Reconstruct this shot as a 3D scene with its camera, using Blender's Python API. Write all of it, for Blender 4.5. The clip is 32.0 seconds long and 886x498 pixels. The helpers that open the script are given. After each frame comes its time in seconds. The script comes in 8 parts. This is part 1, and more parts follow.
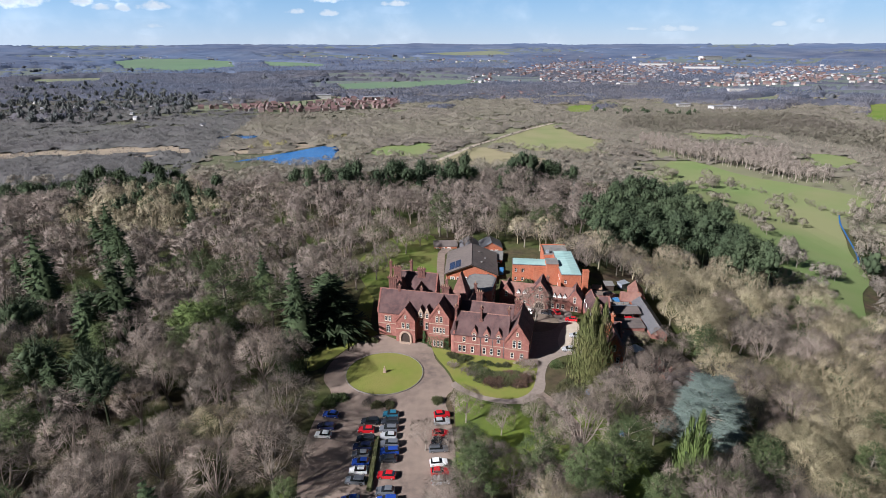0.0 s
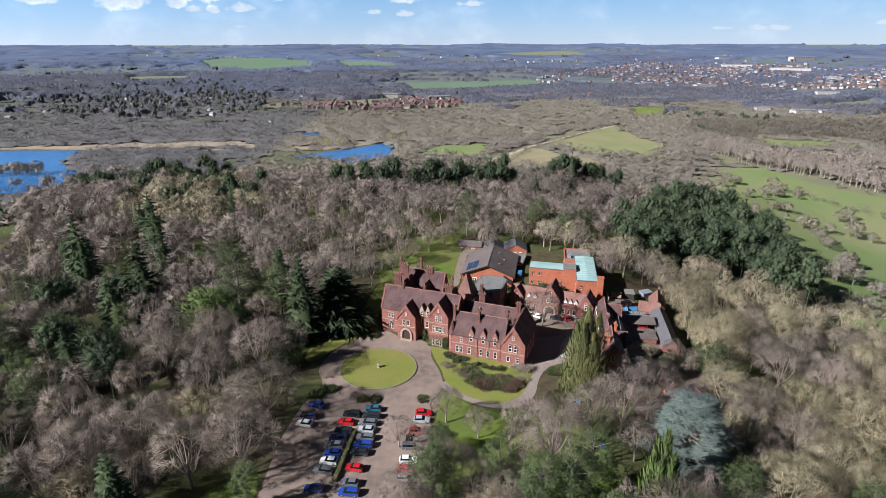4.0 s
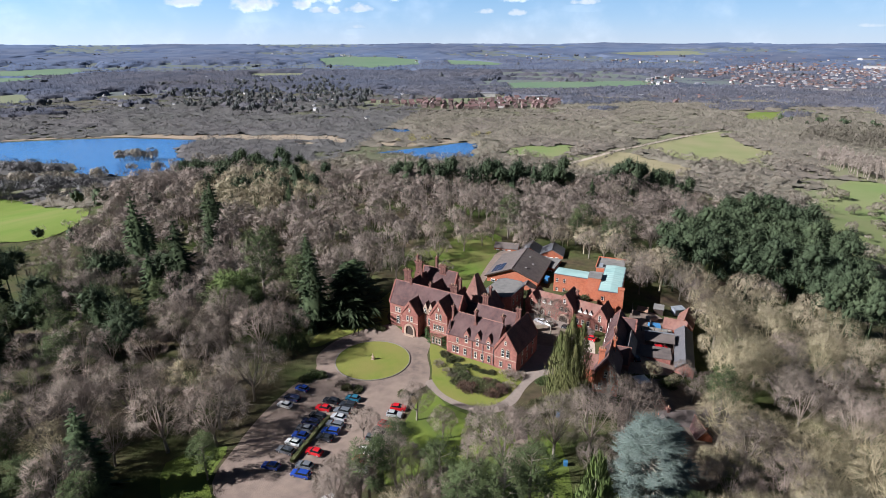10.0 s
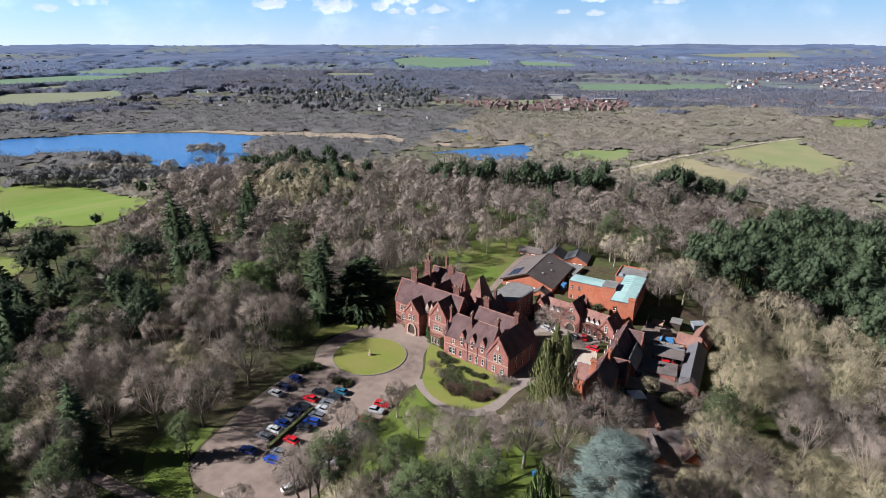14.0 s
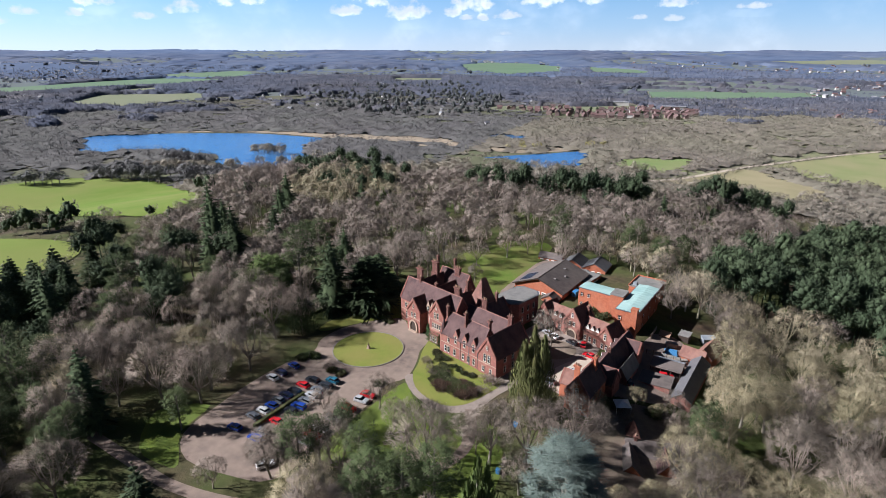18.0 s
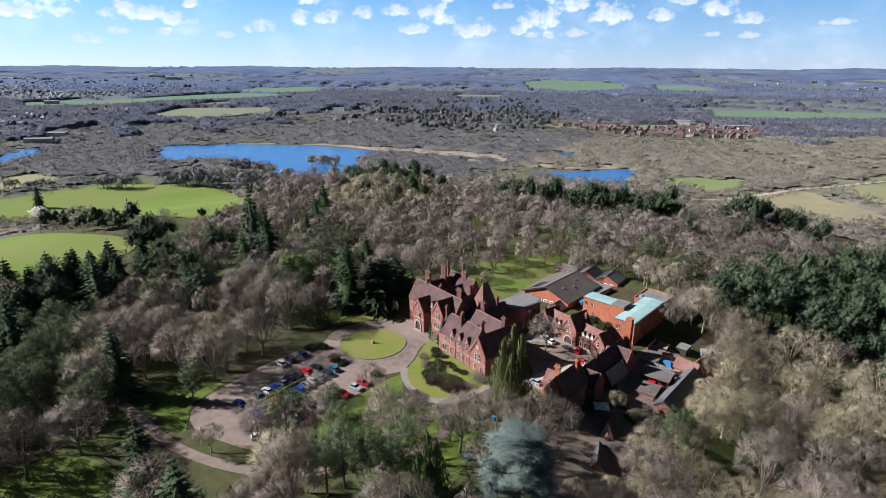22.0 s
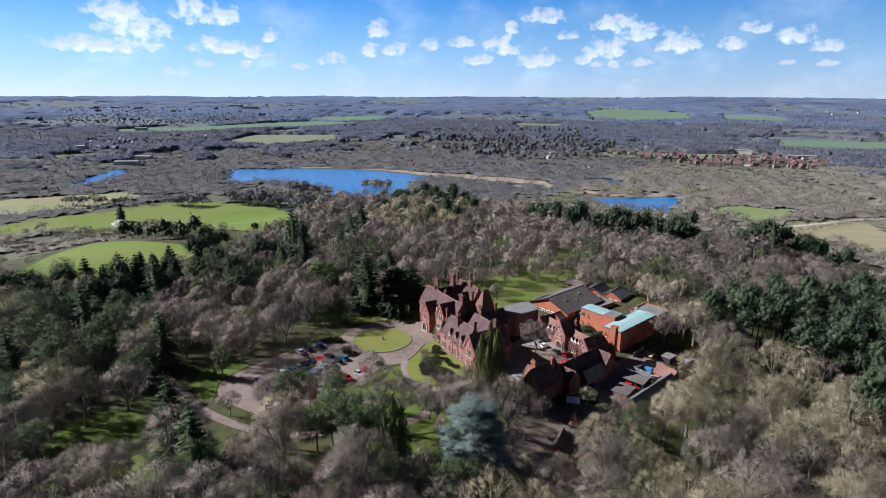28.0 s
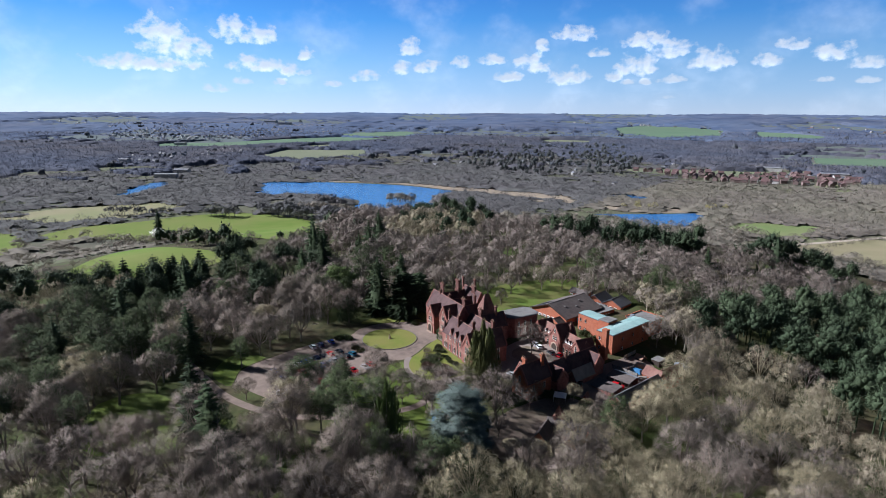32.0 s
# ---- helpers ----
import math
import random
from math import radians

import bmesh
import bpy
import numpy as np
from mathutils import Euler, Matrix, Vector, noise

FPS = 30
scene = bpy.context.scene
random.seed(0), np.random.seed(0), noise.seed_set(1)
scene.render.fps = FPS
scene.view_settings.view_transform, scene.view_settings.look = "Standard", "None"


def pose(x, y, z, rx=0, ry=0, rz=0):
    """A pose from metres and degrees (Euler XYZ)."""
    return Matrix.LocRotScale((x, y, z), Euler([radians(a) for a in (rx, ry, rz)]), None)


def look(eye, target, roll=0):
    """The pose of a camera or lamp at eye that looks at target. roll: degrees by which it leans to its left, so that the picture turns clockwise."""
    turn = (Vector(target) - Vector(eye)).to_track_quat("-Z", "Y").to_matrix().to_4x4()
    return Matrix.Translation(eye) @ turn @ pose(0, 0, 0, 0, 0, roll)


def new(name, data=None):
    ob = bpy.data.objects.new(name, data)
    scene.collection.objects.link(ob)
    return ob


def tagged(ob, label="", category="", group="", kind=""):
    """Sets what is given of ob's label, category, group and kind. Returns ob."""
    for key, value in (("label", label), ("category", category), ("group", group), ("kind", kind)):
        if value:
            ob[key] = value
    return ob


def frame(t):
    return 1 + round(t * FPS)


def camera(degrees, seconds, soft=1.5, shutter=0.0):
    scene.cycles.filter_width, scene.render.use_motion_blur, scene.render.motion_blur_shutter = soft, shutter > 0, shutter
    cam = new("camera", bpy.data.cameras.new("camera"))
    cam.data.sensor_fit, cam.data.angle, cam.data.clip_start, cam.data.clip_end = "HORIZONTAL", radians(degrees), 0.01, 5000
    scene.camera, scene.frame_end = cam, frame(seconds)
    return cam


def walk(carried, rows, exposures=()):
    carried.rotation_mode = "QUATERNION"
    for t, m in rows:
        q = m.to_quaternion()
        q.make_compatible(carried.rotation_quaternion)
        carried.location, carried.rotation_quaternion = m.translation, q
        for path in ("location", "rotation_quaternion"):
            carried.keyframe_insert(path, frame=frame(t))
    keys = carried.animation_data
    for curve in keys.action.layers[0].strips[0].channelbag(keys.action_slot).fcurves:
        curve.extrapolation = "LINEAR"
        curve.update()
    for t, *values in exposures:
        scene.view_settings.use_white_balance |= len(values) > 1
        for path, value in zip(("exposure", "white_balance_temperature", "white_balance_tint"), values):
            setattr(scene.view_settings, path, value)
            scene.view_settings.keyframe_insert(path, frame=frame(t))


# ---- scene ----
cam = camera(76.0, 32.0, 0.75)
PATH = [
    (0, (2.56, 0.012, 88.801), (2.56, 1.891, 88.117), -0.1),
    (1.5, (9.89, 0.276, 88.61), (9.802, 2.153, 87.926), -0.1),
    (3, (17.369, 0.7, 88.529), (17.192, 2.571, 87.846), -0.1),
    (6, (32.049, 2.719, 88.586), (31.696, 4.564, 87.9), -0.1),
    (7.5, (39.271, 4.085, 88.577), (38.831, 5.911, 87.891), -0.1),
    (9, (46.332, 5.773, 88.595), (45.808, 7.578, 87.909), -0.1),
    (11, (55.798, 8.829, 88.575), (55.16, 10.596, 87.89), -0.1),
    (13, (65.16, 12.417, 88.645), (64.412, 14.141, 87.961), -0.0),
    (14.5, (72.061, 15.131, 88.741), (71.232, 16.819, 88.059), 0.0),
    (16.5, (81.654, 18.345, 88.736), (80.724, 19.982, 88.06), 0.1),
    (18, (89.307, 19.886, 88.749), (88.302, 21.481, 88.083), 0.1),
    (19, (94.616, 20.567, 88.894), (93.562, 22.135, 88.237), 0.1),
    (21, (105.641, 20.979, 88.878), (104.496, 22.493, 88.248), 0.2),
    (23, (116.325, 20.624, 88.89), (115.102, 22.088, 88.291), 0.2),
    (24, (121.607, 20.216, 88.842), (120.349, 21.658, 88.259), 0.1),
    (25.5, (129.466, 19.143, 88.973), (128.158, 20.548, 88.411), 0.2),
    (28, (141.895, 16.689, 89.367), (140.53, 18.054, 88.843), 0.1),
    (30, (151.36, 14.671, 89.491), (149.95, 16.001, 88.997), 0.0),
    (32, (160.389, 12.596, 89.766), (158.943, 13.895, 89.295), 0.2),
]
walk(cam, [(t, look(eye, target, roll)) for t, eye, target, roll in PATH], [(0, 0.40, 5900, 12), (13, 0.54, 5900, 12), (20, 0.50, 5850, 12), (26, 0.40, 5750, 12), (32, 0.28, 5550, 12)])

# ---- world, sun, exposure ----
SUN_AZ = math.atan2(-0.53, -0.85)          # the way from the ground towards the sun
SUN_EL = radians(32)
world = bpy.data.worlds.new("sky")
scene.world = world
world.use_nodes = True
wn = world.node_tree.nodes
sky = wn.new("ShaderNodeTexSky")
sky.sky_type = "NISHITA"
sky.sun_disc = False
sky.sun_elevation = SUN_EL
sky.sun_rotation = math.pi / 2 - SUN_AZ
sky.altitude = 100
sky.air_density, sky.dust_density, sky.ozone_density = 1.0, 0.15, 3.0
world.node_tree.links.new(sky.outputs[0], wn["Background"].inputs[0])
wn["Background"].inputs[1].default_value = 0.0155
sun_data = bpy.data.lights.new("sun", "SUN")
sun_data.energy, sun_data.angle, sun_data.color = 8.0, radians(0.5), (1.0, 0.95, 0.88)
sun_lamp = new("sun", sun_data)
to_sun = Vector((math.cos(SUN_AZ) * math.cos(SUN_EL), math.sin(SUN_AZ) * math.cos(SUN_EL), math.sin(SUN_EL)))
sun_lamp.matrix_world = look(to_sun * 300, (0, 0, 0))

# ---- materials ----
MATS = {}


def surf(name, c1, c2, scale=1.0, rough=0.85, c3=None, scale3=0.05, mix3=0.5, bump=0.0, bump_scale=None, rand=0.0, island=0.0,
         metal=0.0, spec=0.3, stretch=None, trans=0.0):
    """A matt surface of two colours in a fine noise, a third in a coarse one, with relief, and a shift from object to object."""
    m = bpy.data.materials.new(name)
    m.use_nodes = True
    t = m.node_tree
    n, l = t.nodes, t.links
    b = n["Principled BSDF"]
    b.inputs["Roughness"].default_value = rough
    b.inputs["Metallic"].default_value = metal
    b.inputs["Specular IOR Level"].default_value = spec
    geo = n.new("ShaderNodeNewGeometry")
    pos = geo.outputs["Position"]
    if stretch:
        mp = n.new("ShaderNodeMapping")
        mp.inputs["Scale"].default_value = stretch
        l.new(pos, mp.inputs[0])
        pos = mp.outputs[0]

    def noise_at(s, detail=4.0):
        x = n.new("ShaderNodeTexNoise")
        x.inputs["Scale"].default_value = s
        x.inputs["Detail"].default_value = detail
        l.new(pos, x.inputs["Vector"])
        r = n.new("ShaderNodeMapRange")
        r.inputs["From Min"].default_value, r.inputs["From Max"].default_value = 0.32, 0.68
        l.new(x.outputs["Fac"], r.inputs["Value"])
        return r.outputs[0]

    def mixed(fac, a, c):
        x = n.new("ShaderNodeMix")
        x.data_type = "RGBA"
        if isinstance(fac, float):
            x.inputs[0].default_value = fac
        else:
            l.new(fac, x.inputs[0])
        for k, v in ((6, a), (7, c)):
            if isinstance(v, tuple):
                x.inputs[k].default_value = (*v, 1)
            else:
                l.new(v, x.inputs[k])
        return x.outputs[2]

    col = mixed(noise_at(scale), c1, c2)
    if c3:
        k = n.new("ShaderNodeMath")
        k.operation = "MULTIPLY"
        l.new(noise_at(scale3, 3.0), k.inputs[0])
        k.inputs[1].default_value = mix3
        col = mixed(k.outputs[0], col, c3)
    for src, amount in (("rand", rand), ("island", island)):
        if not amount:
            continue
        src = n.new("ShaderNodeObjectInfo").outputs["Random"] if src == "rand" else geo.outputs["Random Per Island"]
        hs = n.new("ShaderNodeHueSaturation")
        r = n.new("ShaderNodeMapRange")
        r.inputs["To Min"].default_value, r.inputs["To Max"].default_value = 1 - amount, 1 + amount
        l.new(src, r.inputs["Value"])
        l.new(r.outputs[0], hs.inputs["Value"])
        l.new(col, hs.inputs["Color"])
        col = hs.outputs[0]
    l.new(col, b.inputs["Base Color"])
    if bump:
        bn = n.new("ShaderNodeBump")
        bn.inputs["Strength"].default_value = bump
        bn.inputs["Distance"].default_value = 0.1
        l.new(noise_at(bump_scale or scale * 2), bn.inputs["Height"])
        l.new(bn.outputs[0], b.inputs["Normal"])
    if trans:
        tr = n.new("ShaderNodeBsdfTranslucent")
        l.new(col, tr.inputs[0])
        ms = n.new("ShaderNodeMixShader")
        ms.inputs[0].default_value = trans
        l.new(b.outputs[0], ms.inputs[1])
        l.new(tr.outputs[0], ms.inputs[2])
        l.new(ms.outputs[0], n["Material Output"].inputs[0])
    MATS[name] = m
    return m


BRICK = surf("red_brick", (0.275, 0.108, 0.088), (0.16, 0.064, 0.054), 1.3, 0.9, (0.31, 0.165, 0.135), 0.35, 0.5, 0.5, 7, spec=0.15)
SOOTY = surf("sooty_brick", (0.15, 0.066, 0.055), (0.078, 0.040, 0.036), 1.6, 0.9, (0.19, 0.10, 0.082), 0.5, 0.5, 0.5, 7, spec=0.15)
BRICK_NEW = surf("orange_brick", (0.37, 0.118, 0.062), (0.27, 0.084, 0.047), 1.5, 0.9, (0.39, 0.17, 0.11), 0.25, 0.4, 0.3, 9, spec=0.2)
STONE = surf("pale_stone", (0.40, 0.31, 0.24), (0.30, 0.22, 0.17), 2.0, 0.9, (0.27, 0.17, 0.13), 0.4, 0.5, 0.3, 8)
TILE = surf("plum_clay_tile", (0.088, 0.047, 0.045), (0.044, 0.027, 0.028), 0.9, 0.8, (0.122, 0.074, 0.071), 0.25, 0.7, 0.6, 4, spec=0.2)
TILE_RED = surf("red_clay_tile", (0.20, 0.093, 0.073), (0.12, 0.058, 0.049), 0.9, 0.8, (0.24, 0.145, 0.12), 0.3, 0.5, 0.5, 4, spec=0.2)
SLATE = surf("grey_slate", (0.105, 0.105, 0.115), (0.07, 0.07, 0.08), 1.5, 0.6, (0.14, 0.13, 0.13), 0.3, 0.5, 0.3, 5)
FELT = surf("grey_roof_felt", (0.175, 0.168, 0.162), (0.105, 0.102, 0.10), 0.5, 0.85, (0.24, 0.225, 0.21), 0.15, 0.6, 0.3, 4)
ASBESTOS = surf("brown_grey_roof_sheet", (0.115, 0.093, 0.088), (0.078, 0.065, 0.062), 0.7, 0.8, (0.15, 0.125, 0.112), 0.12, 0.5, 0.3, 4)
COPPER = surf("verdigris_copper", (0.27, 0.40, 0.385), (0.21, 0.325, 0.315), 0.35, 0.6, (0.34, 0.45, 0.43), 0.1, 0.6, 0.1, 2)
LEAD = surf("lead_grey", (0.12, 0.12, 0.13), (0.09, 0.09, 0.10), 1.0, 0.5)
WHITE = surf("white_paint", (0.80, 0.79, 0.76), (0.70, 0.69, 0.66), 3.0, 0.5)
# Dark timber; the same tone fills porch and archway openings as painted shade.
DARKWOOD_AND_SHADE = surf("dark_timber_and_shade", (0.05, 0.035, 0.028), (0.035, 0.025, 0.02), 4.0, 0.8)
POT = surf("terracotta_pot", (0.27, 0.165, 0.115), (0.21, 0.13, 0.09), 3.0, 0.85)
SOLAR = surf("solar_panel", (0.02, 0.03, 0.06), (0.025, 0.035, 0.07), 2.0, 0.2, spec=0.5)
METAL = surf("pale_sheet_metal", (0.30, 0.33, 0.37), (0.22, 0.24, 0.28), 0.7, 0.45, metal=0.3)
BLUE_TARP = surf("blue_tarpaulin", (0.04, 0.14, 0.30), (0.05, 0.18, 0.36), 2.0, 0.6)
CLUTTER = surf("weathered_junk", (0.35, 0.25, 0.18), (0.16, 0.14, 0.13), 1.2, 0.8, (0.10, 0.20, 0.25), 0.5, 0.5)

GRASS = surf("lawn_grass", (0.128, 0.162, 0.03), (0.155, 0.178, 0.038), 0.5, 0.95, (0.19, 0.168, 0.055), 0.09, 0.75, 0.5, 3, spec=0.1)
MEADOW = surf("meadow_grass", (0.10, 0.165, 0.026), (0.132, 0.186, 0.038), 0.05, 0.95, (0.168, 0.18, 0.058), 0.014, 0.9, 0.4, 0.6, spec=0.05)
PASTURE = surf("dull_pasture", (0.165, 0.195, 0.078), (0.21, 0.215, 0.105), 0.03, 0.95, (0.25, 0.215, 0.13), 0.009, 0.85, spec=0.1)
STRAW = surf("rough_brown_pasture", (0.28, 0.235, 0.15), (0.24, 0.205, 0.125), 0.04, 0.95, (0.21, 0.205, 0.11), 0.01, 0.6, spec=0.1)
# Far crops and pasture: green dulled, blue raised, as haze painted into the grass.
FAR_GREEN = surf("hazed_crop_field", (0.105, 0.165, 0.10), (0.12, 0.18, 0.11), 0.01, 0.95, (0.14, 0.18, 0.125), 0.004, 0.5, spec=0.1)
FAR_PASTURE = surf("hazed_far_pasture", (0.15, 0.172, 0.10), (0.175, 0.185, 0.12), 0.01, 0.95, (0.18, 0.17, 0.125), 0.004, 0.5, spec=0.1)
REED = surf("reed_bed", (0.31, 0.25, 0.185), (0.25, 0.20, 0.15), 0.08, 0.95, (0.22, 0.185, 0.14), 0.02, 0.6, spec=0.1)
LITTER = surf("leaf_litter", (0.092, 0.063, 0.043), (0.045, 0.034, 0.026), 0.35, 0.95, (0.055, 0.085, 0.018), 0.045, 0.8, 0.5, 2, spec=0.1)
VALLEY = surf("valley_scrub_floor", (0.185, 0.168, 0.115), (0.145, 0.13, 0.098), 0.03, 0.95, (0.165, 0.185, 0.092), 0.006, 0.85, spec=0.1)
VALLEY_WEST = surf("darker_western_floor", (0.118, 0.104, 0.08), (0.08, 0.073, 0.062), 0.03, 0.95, (0.108, 0.12, 0.062), 0.006, 0.85, spec=0.1)
# River meadow: meadow green with its blue lifted to paint in haze.
RIVER_GRASS = surf("hazed_river_grass", (0.128, 0.188, 0.062), (0.158, 0.205, 0.082), 0.03, 0.95, (0.215, 0.205, 0.11), 0.012, 0.75, spec=0.05)
GRAVEL = surf("worn_gravel_tarmac", (0.205, 0.155, 0.13), (0.125, 0.099, 0.086), 0.5, 0.95, (0.26, 0.20, 0.165), 0.06, 0.7, 0.3, 5, spec=0.1)
EARTH = surf("bare_earth", (0.205, 0.155, 0.128), (0.14, 0.108, 0.092), 0.6, 0.95, (0.15, 0.13, 0.08), 0.12, 0.5, 0.3, 3, spec=0.1)
LAWN_ROUGH = surf("rough_lawn", (0.085, 0.132, 0.025), (0.115, 0.148, 0.034), 0.4, 0.95, (0.125, 0.108, 0.045), 0.09, 0.75, 0.6, 1.5, spec=0.05)
DORMER_PAINT = surf("weathered_white_paint", (0.46, 0.45, 0.43), (0.38, 0.37, 0.36), 3.0, 0.6)
TARMAC = surf("grey_tarmac", (0.235, 0.188, 0.163), (0.172, 0.141, 0.124), 0.9, 0.9, (0.275, 0.23, 0.20), 0.08, 0.5, 0.2, 5, spec=0.2)
SAND = surf("pale_forecourt_gravel", (0.43, 0.36, 0.29), (0.37, 0.31, 0.25), 0.6, 0.95, (0.33, 0.28, 0.23), 0.1, 0.5, 0.2, 4)
KERB = surf("kerb_stone", (0.22, 0.20, 0.18), (0.15, 0.14, 0.12), 1.5, 0.9)

BARK = surf("bark", (0.17, 0.148, 0.122), (0.235, 0.205, 0.17), 1.5, 0.95, rand=0.35, spec=0.1)
TWIG = surf("bare_twigs_brown", (0.21, 0.176, 0.144), (0.14, 0.12, 0.104), 0.3, 0.9, (0.215, 0.168, 0.142), 0.04, 0.8, rand=0.3, island=0.32, spec=0.1)
TWIG_OLIVE = surf("bare_twigs_olive", (0.33, 0.288, 0.18), (0.232, 0.204, 0.134), 0.3, 0.9, (0.25, 0.203, 0.138), 0.03, 0.6, rand=0.25, island=0.42, spec=0.1)
TWIG_WOOD = surf("woodland_twigs", (0.245, 0.20, 0.168), (0.165, 0.139, 0.122), 0.5, 0.9, (0.205, 0.166, 0.148), 0.07, 0.9, island=0.24, spec=0.1)
TWIG_WOODO = surf("woodland_twigs_olive", (0.34, 0.298, 0.192), (0.25, 0.22, 0.152), 0.5, 0.9, (0.262, 0.215, 0.163), 0.07, 0.8, island=0.26, spec=0.1)
SCRUB = surf("valley_scrub_twigs", (0.262, 0.225, 0.188), (0.168, 0.148, 0.134), 0.4, 0.9, (0.225, 0.2, 0.15), 0.006, 0.8, island=0.25, spec=0.1, trans=0.1)
SCRUB_FAR = surf("far_valley_crowns", (0.24, 0.208, 0.173), (0.168, 0.148, 0.13), 0.10, 0.9, (0.16, 0.155, 0.112), 0.006, 0.8, 0.7, 0.5, island=0.32, spec=0.05)
# Western copies: darker, with distance haze painted in as a blue-grey tint.
SCRUB_WEST = surf("dark_hazed_crowns", (0.20, 0.18, 0.175), (0.125, 0.12, 0.125), 0.10, 0.9, (0.105, 0.108, 0.112), 0.006, 0.8, 0.7, 0.5, island=0.32, spec=0.05)
UNDER_WEST = surf("dark_hazed_underlay", (0.125, 0.114, 0.112), (0.085, 0.083, 0.088), 0.25, 0.95, (0.11, 0.11, 0.10), 0.008, 0.7, 0.9, 0.4, spec=0.05)
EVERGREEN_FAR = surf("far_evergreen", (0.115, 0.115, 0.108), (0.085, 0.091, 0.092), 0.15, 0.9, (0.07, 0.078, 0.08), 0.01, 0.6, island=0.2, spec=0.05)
# Underlay tone darkened for shade inside crowns; hedge and river wood share it.
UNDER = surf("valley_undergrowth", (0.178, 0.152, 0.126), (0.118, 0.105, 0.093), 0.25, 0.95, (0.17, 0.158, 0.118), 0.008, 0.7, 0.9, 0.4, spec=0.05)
POPLAR = surf("pale_poplar_twigs", (0.31, 0.262, 0.225), (0.25, 0.212, 0.183), 0.05, 0.9, island=0.2, spec=0.1)
# Distance haze is painted into the far-wood base colours as violet-grey and blue.
HAZED_WOOD = surf("hazed_far_woodland", (0.128, 0.118, 0.128), (0.06, 0.064, 0.084), 0.012, 0.95, (0.085, 0.105, 0.16), 0.0016, 0.6, spec=0.05, trans=0.15)
HAZED_TWIG = surf("far_treetops", (0.14, 0.128, 0.136), (0.078, 0.08, 0.098), 0.01, 0.95, (0.115, 0.138, 0.19), 0.0016, 0.6, island=0.25, spec=0.05, trans=0.15)
HAZED_HORIZON = surf("hazed_horizon_woodland", (0.15, 0.158, 0.20), (0.062, 0.08, 0.14), 0.006, 0.95, (0.11, 0.15, 0.24), 0.0012, 0.8, spec=0.05, trans=0.15)
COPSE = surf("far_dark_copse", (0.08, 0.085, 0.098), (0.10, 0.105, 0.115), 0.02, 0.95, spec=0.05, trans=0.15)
# Far ground: its bluish coarse patches are distance haze mixed into the colour.
HAZED_LAND = surf("hazed_far_countryside", (0.125, 0.145, 0.11), (0.115, 0.12, 0.118), 0.004, 0.95, (0.115, 0.135, 0.155), 0.0015, 0.7, spec=0.05)
FIR = surf("fir_needles", (0.036, 0.052, 0.026), (0.055, 0.074, 0.036), 0.4, 0.85, rand=0.3, island=0.25, spec=0.1)
PINE = surf("pine_needles", (0.052, 0.070, 0.029), (0.078, 0.095, 0.04), 0.3, 0.85, (0.042, 0.057, 0.027), 0.05, 0.6, rand=0.3, island=0.25, spec=0.1)
PINEWOOD = surf("pine_wood_needles", (0.043, 0.060, 0.032), (0.068, 0.086, 0.046), 0.12, 0.85, (0.033, 0.047, 0.028), 0.03, 0.8, island=0.25, spec=0.1)
CEDAR = surf("blue_cedar_needles", (0.138, 0.168, 0.149), (0.092, 0.118, 0.107), 0.5, 0.85, island=0.25, spec=0.1)
YEW = surf("yew_needles", (0.112, 0.124, 0.046), (0.078, 0.09, 0.035), 0.4, 0.85, (0.135, 0.12, 0.052), 0.15, 0.6, island=0.2, spec=0.1)
CYPRESS = surf("cypress_needles", (0.092, 0.122, 0.036), (0.064, 0.09, 0.03), 0.5, 0.85, rand=0.15, spec=0.15)
LAUREL = surf("shrub_leaves", (0.05, 0.075, 0.026), (0.08, 0.098, 0.04), 0.6, 0.7, (0.11, 0.085, 0.05), 0.1, 0.6, rand=0.25, island=0.25, spec=0.15)
HEATHER = surf("russet_shrub", (0.12, 0.072, 0.05), (0.085, 0.056, 0.043), 0.6, 0.85, rand=0.2, island=0.25)
WILLOW = surf("yellow_willow", (0.36, 0.32, 0.10), (0.30, 0.27, 0.09), 0.1, 0.9, island=0.15)
IVY = surf("ivy_leaves", (0.035, 0.075, 0.025), (0.05, 0.095, 0.03), 0.8, 0.6)
HEDGE = surf("clipped_hedge", (0.115, 0.125, 0.05), (0.085, 0.10, 0.04), 0.8, 0.9, (0.14, 0.12, 0.06), 0.2, 0.6)
CLEAR = surf("lime_clearing", (0.14, 0.18, 0.028), (0.095, 0.135, 0.026), 0.3, 0.95, (0.075, 0.095, 0.028), 0.07, 0.8, 0.6, 2.5, spec=0.1)


def glossy(name, colour, rough, metal=0.0, spec=0.5, coat=0.0):
    m = bpy.data.materials.new(name)
    m.use_nodes = True
    b = m.node_tree.nodes["Principled BSDF"]
    b.inputs["Base Color"].default_value = (*colour, 1)
    b.inputs["Roughness"].default_value = rough
    b.inputs["Metallic"].default_value = metal
    b.inputs["Specular IOR Level"].default_value = spec
    b.inputs["Coat Weight"].default_value = coat
    b.inputs["Coat Roughness"].default_value = 0.08
    return m


PANE = glossy("window_glass", (0.02, 0.023, 0.028), 0.08, spec=0.6)
CAR_GLASS = glossy("car_glass", (0.012, 0.014, 0.016), 0.05, spec=0.6)
RUBBER = glossy("tyre_rubber", (0.02, 0.02, 0.02), 0.8)
ALLOY = glossy("alloy_rim", (0.5, 0.5, 0.52), 0.3, 0.9)
LENS = glossy("headlight_lens", (0.75, 0.76, 0.78), 0.1)
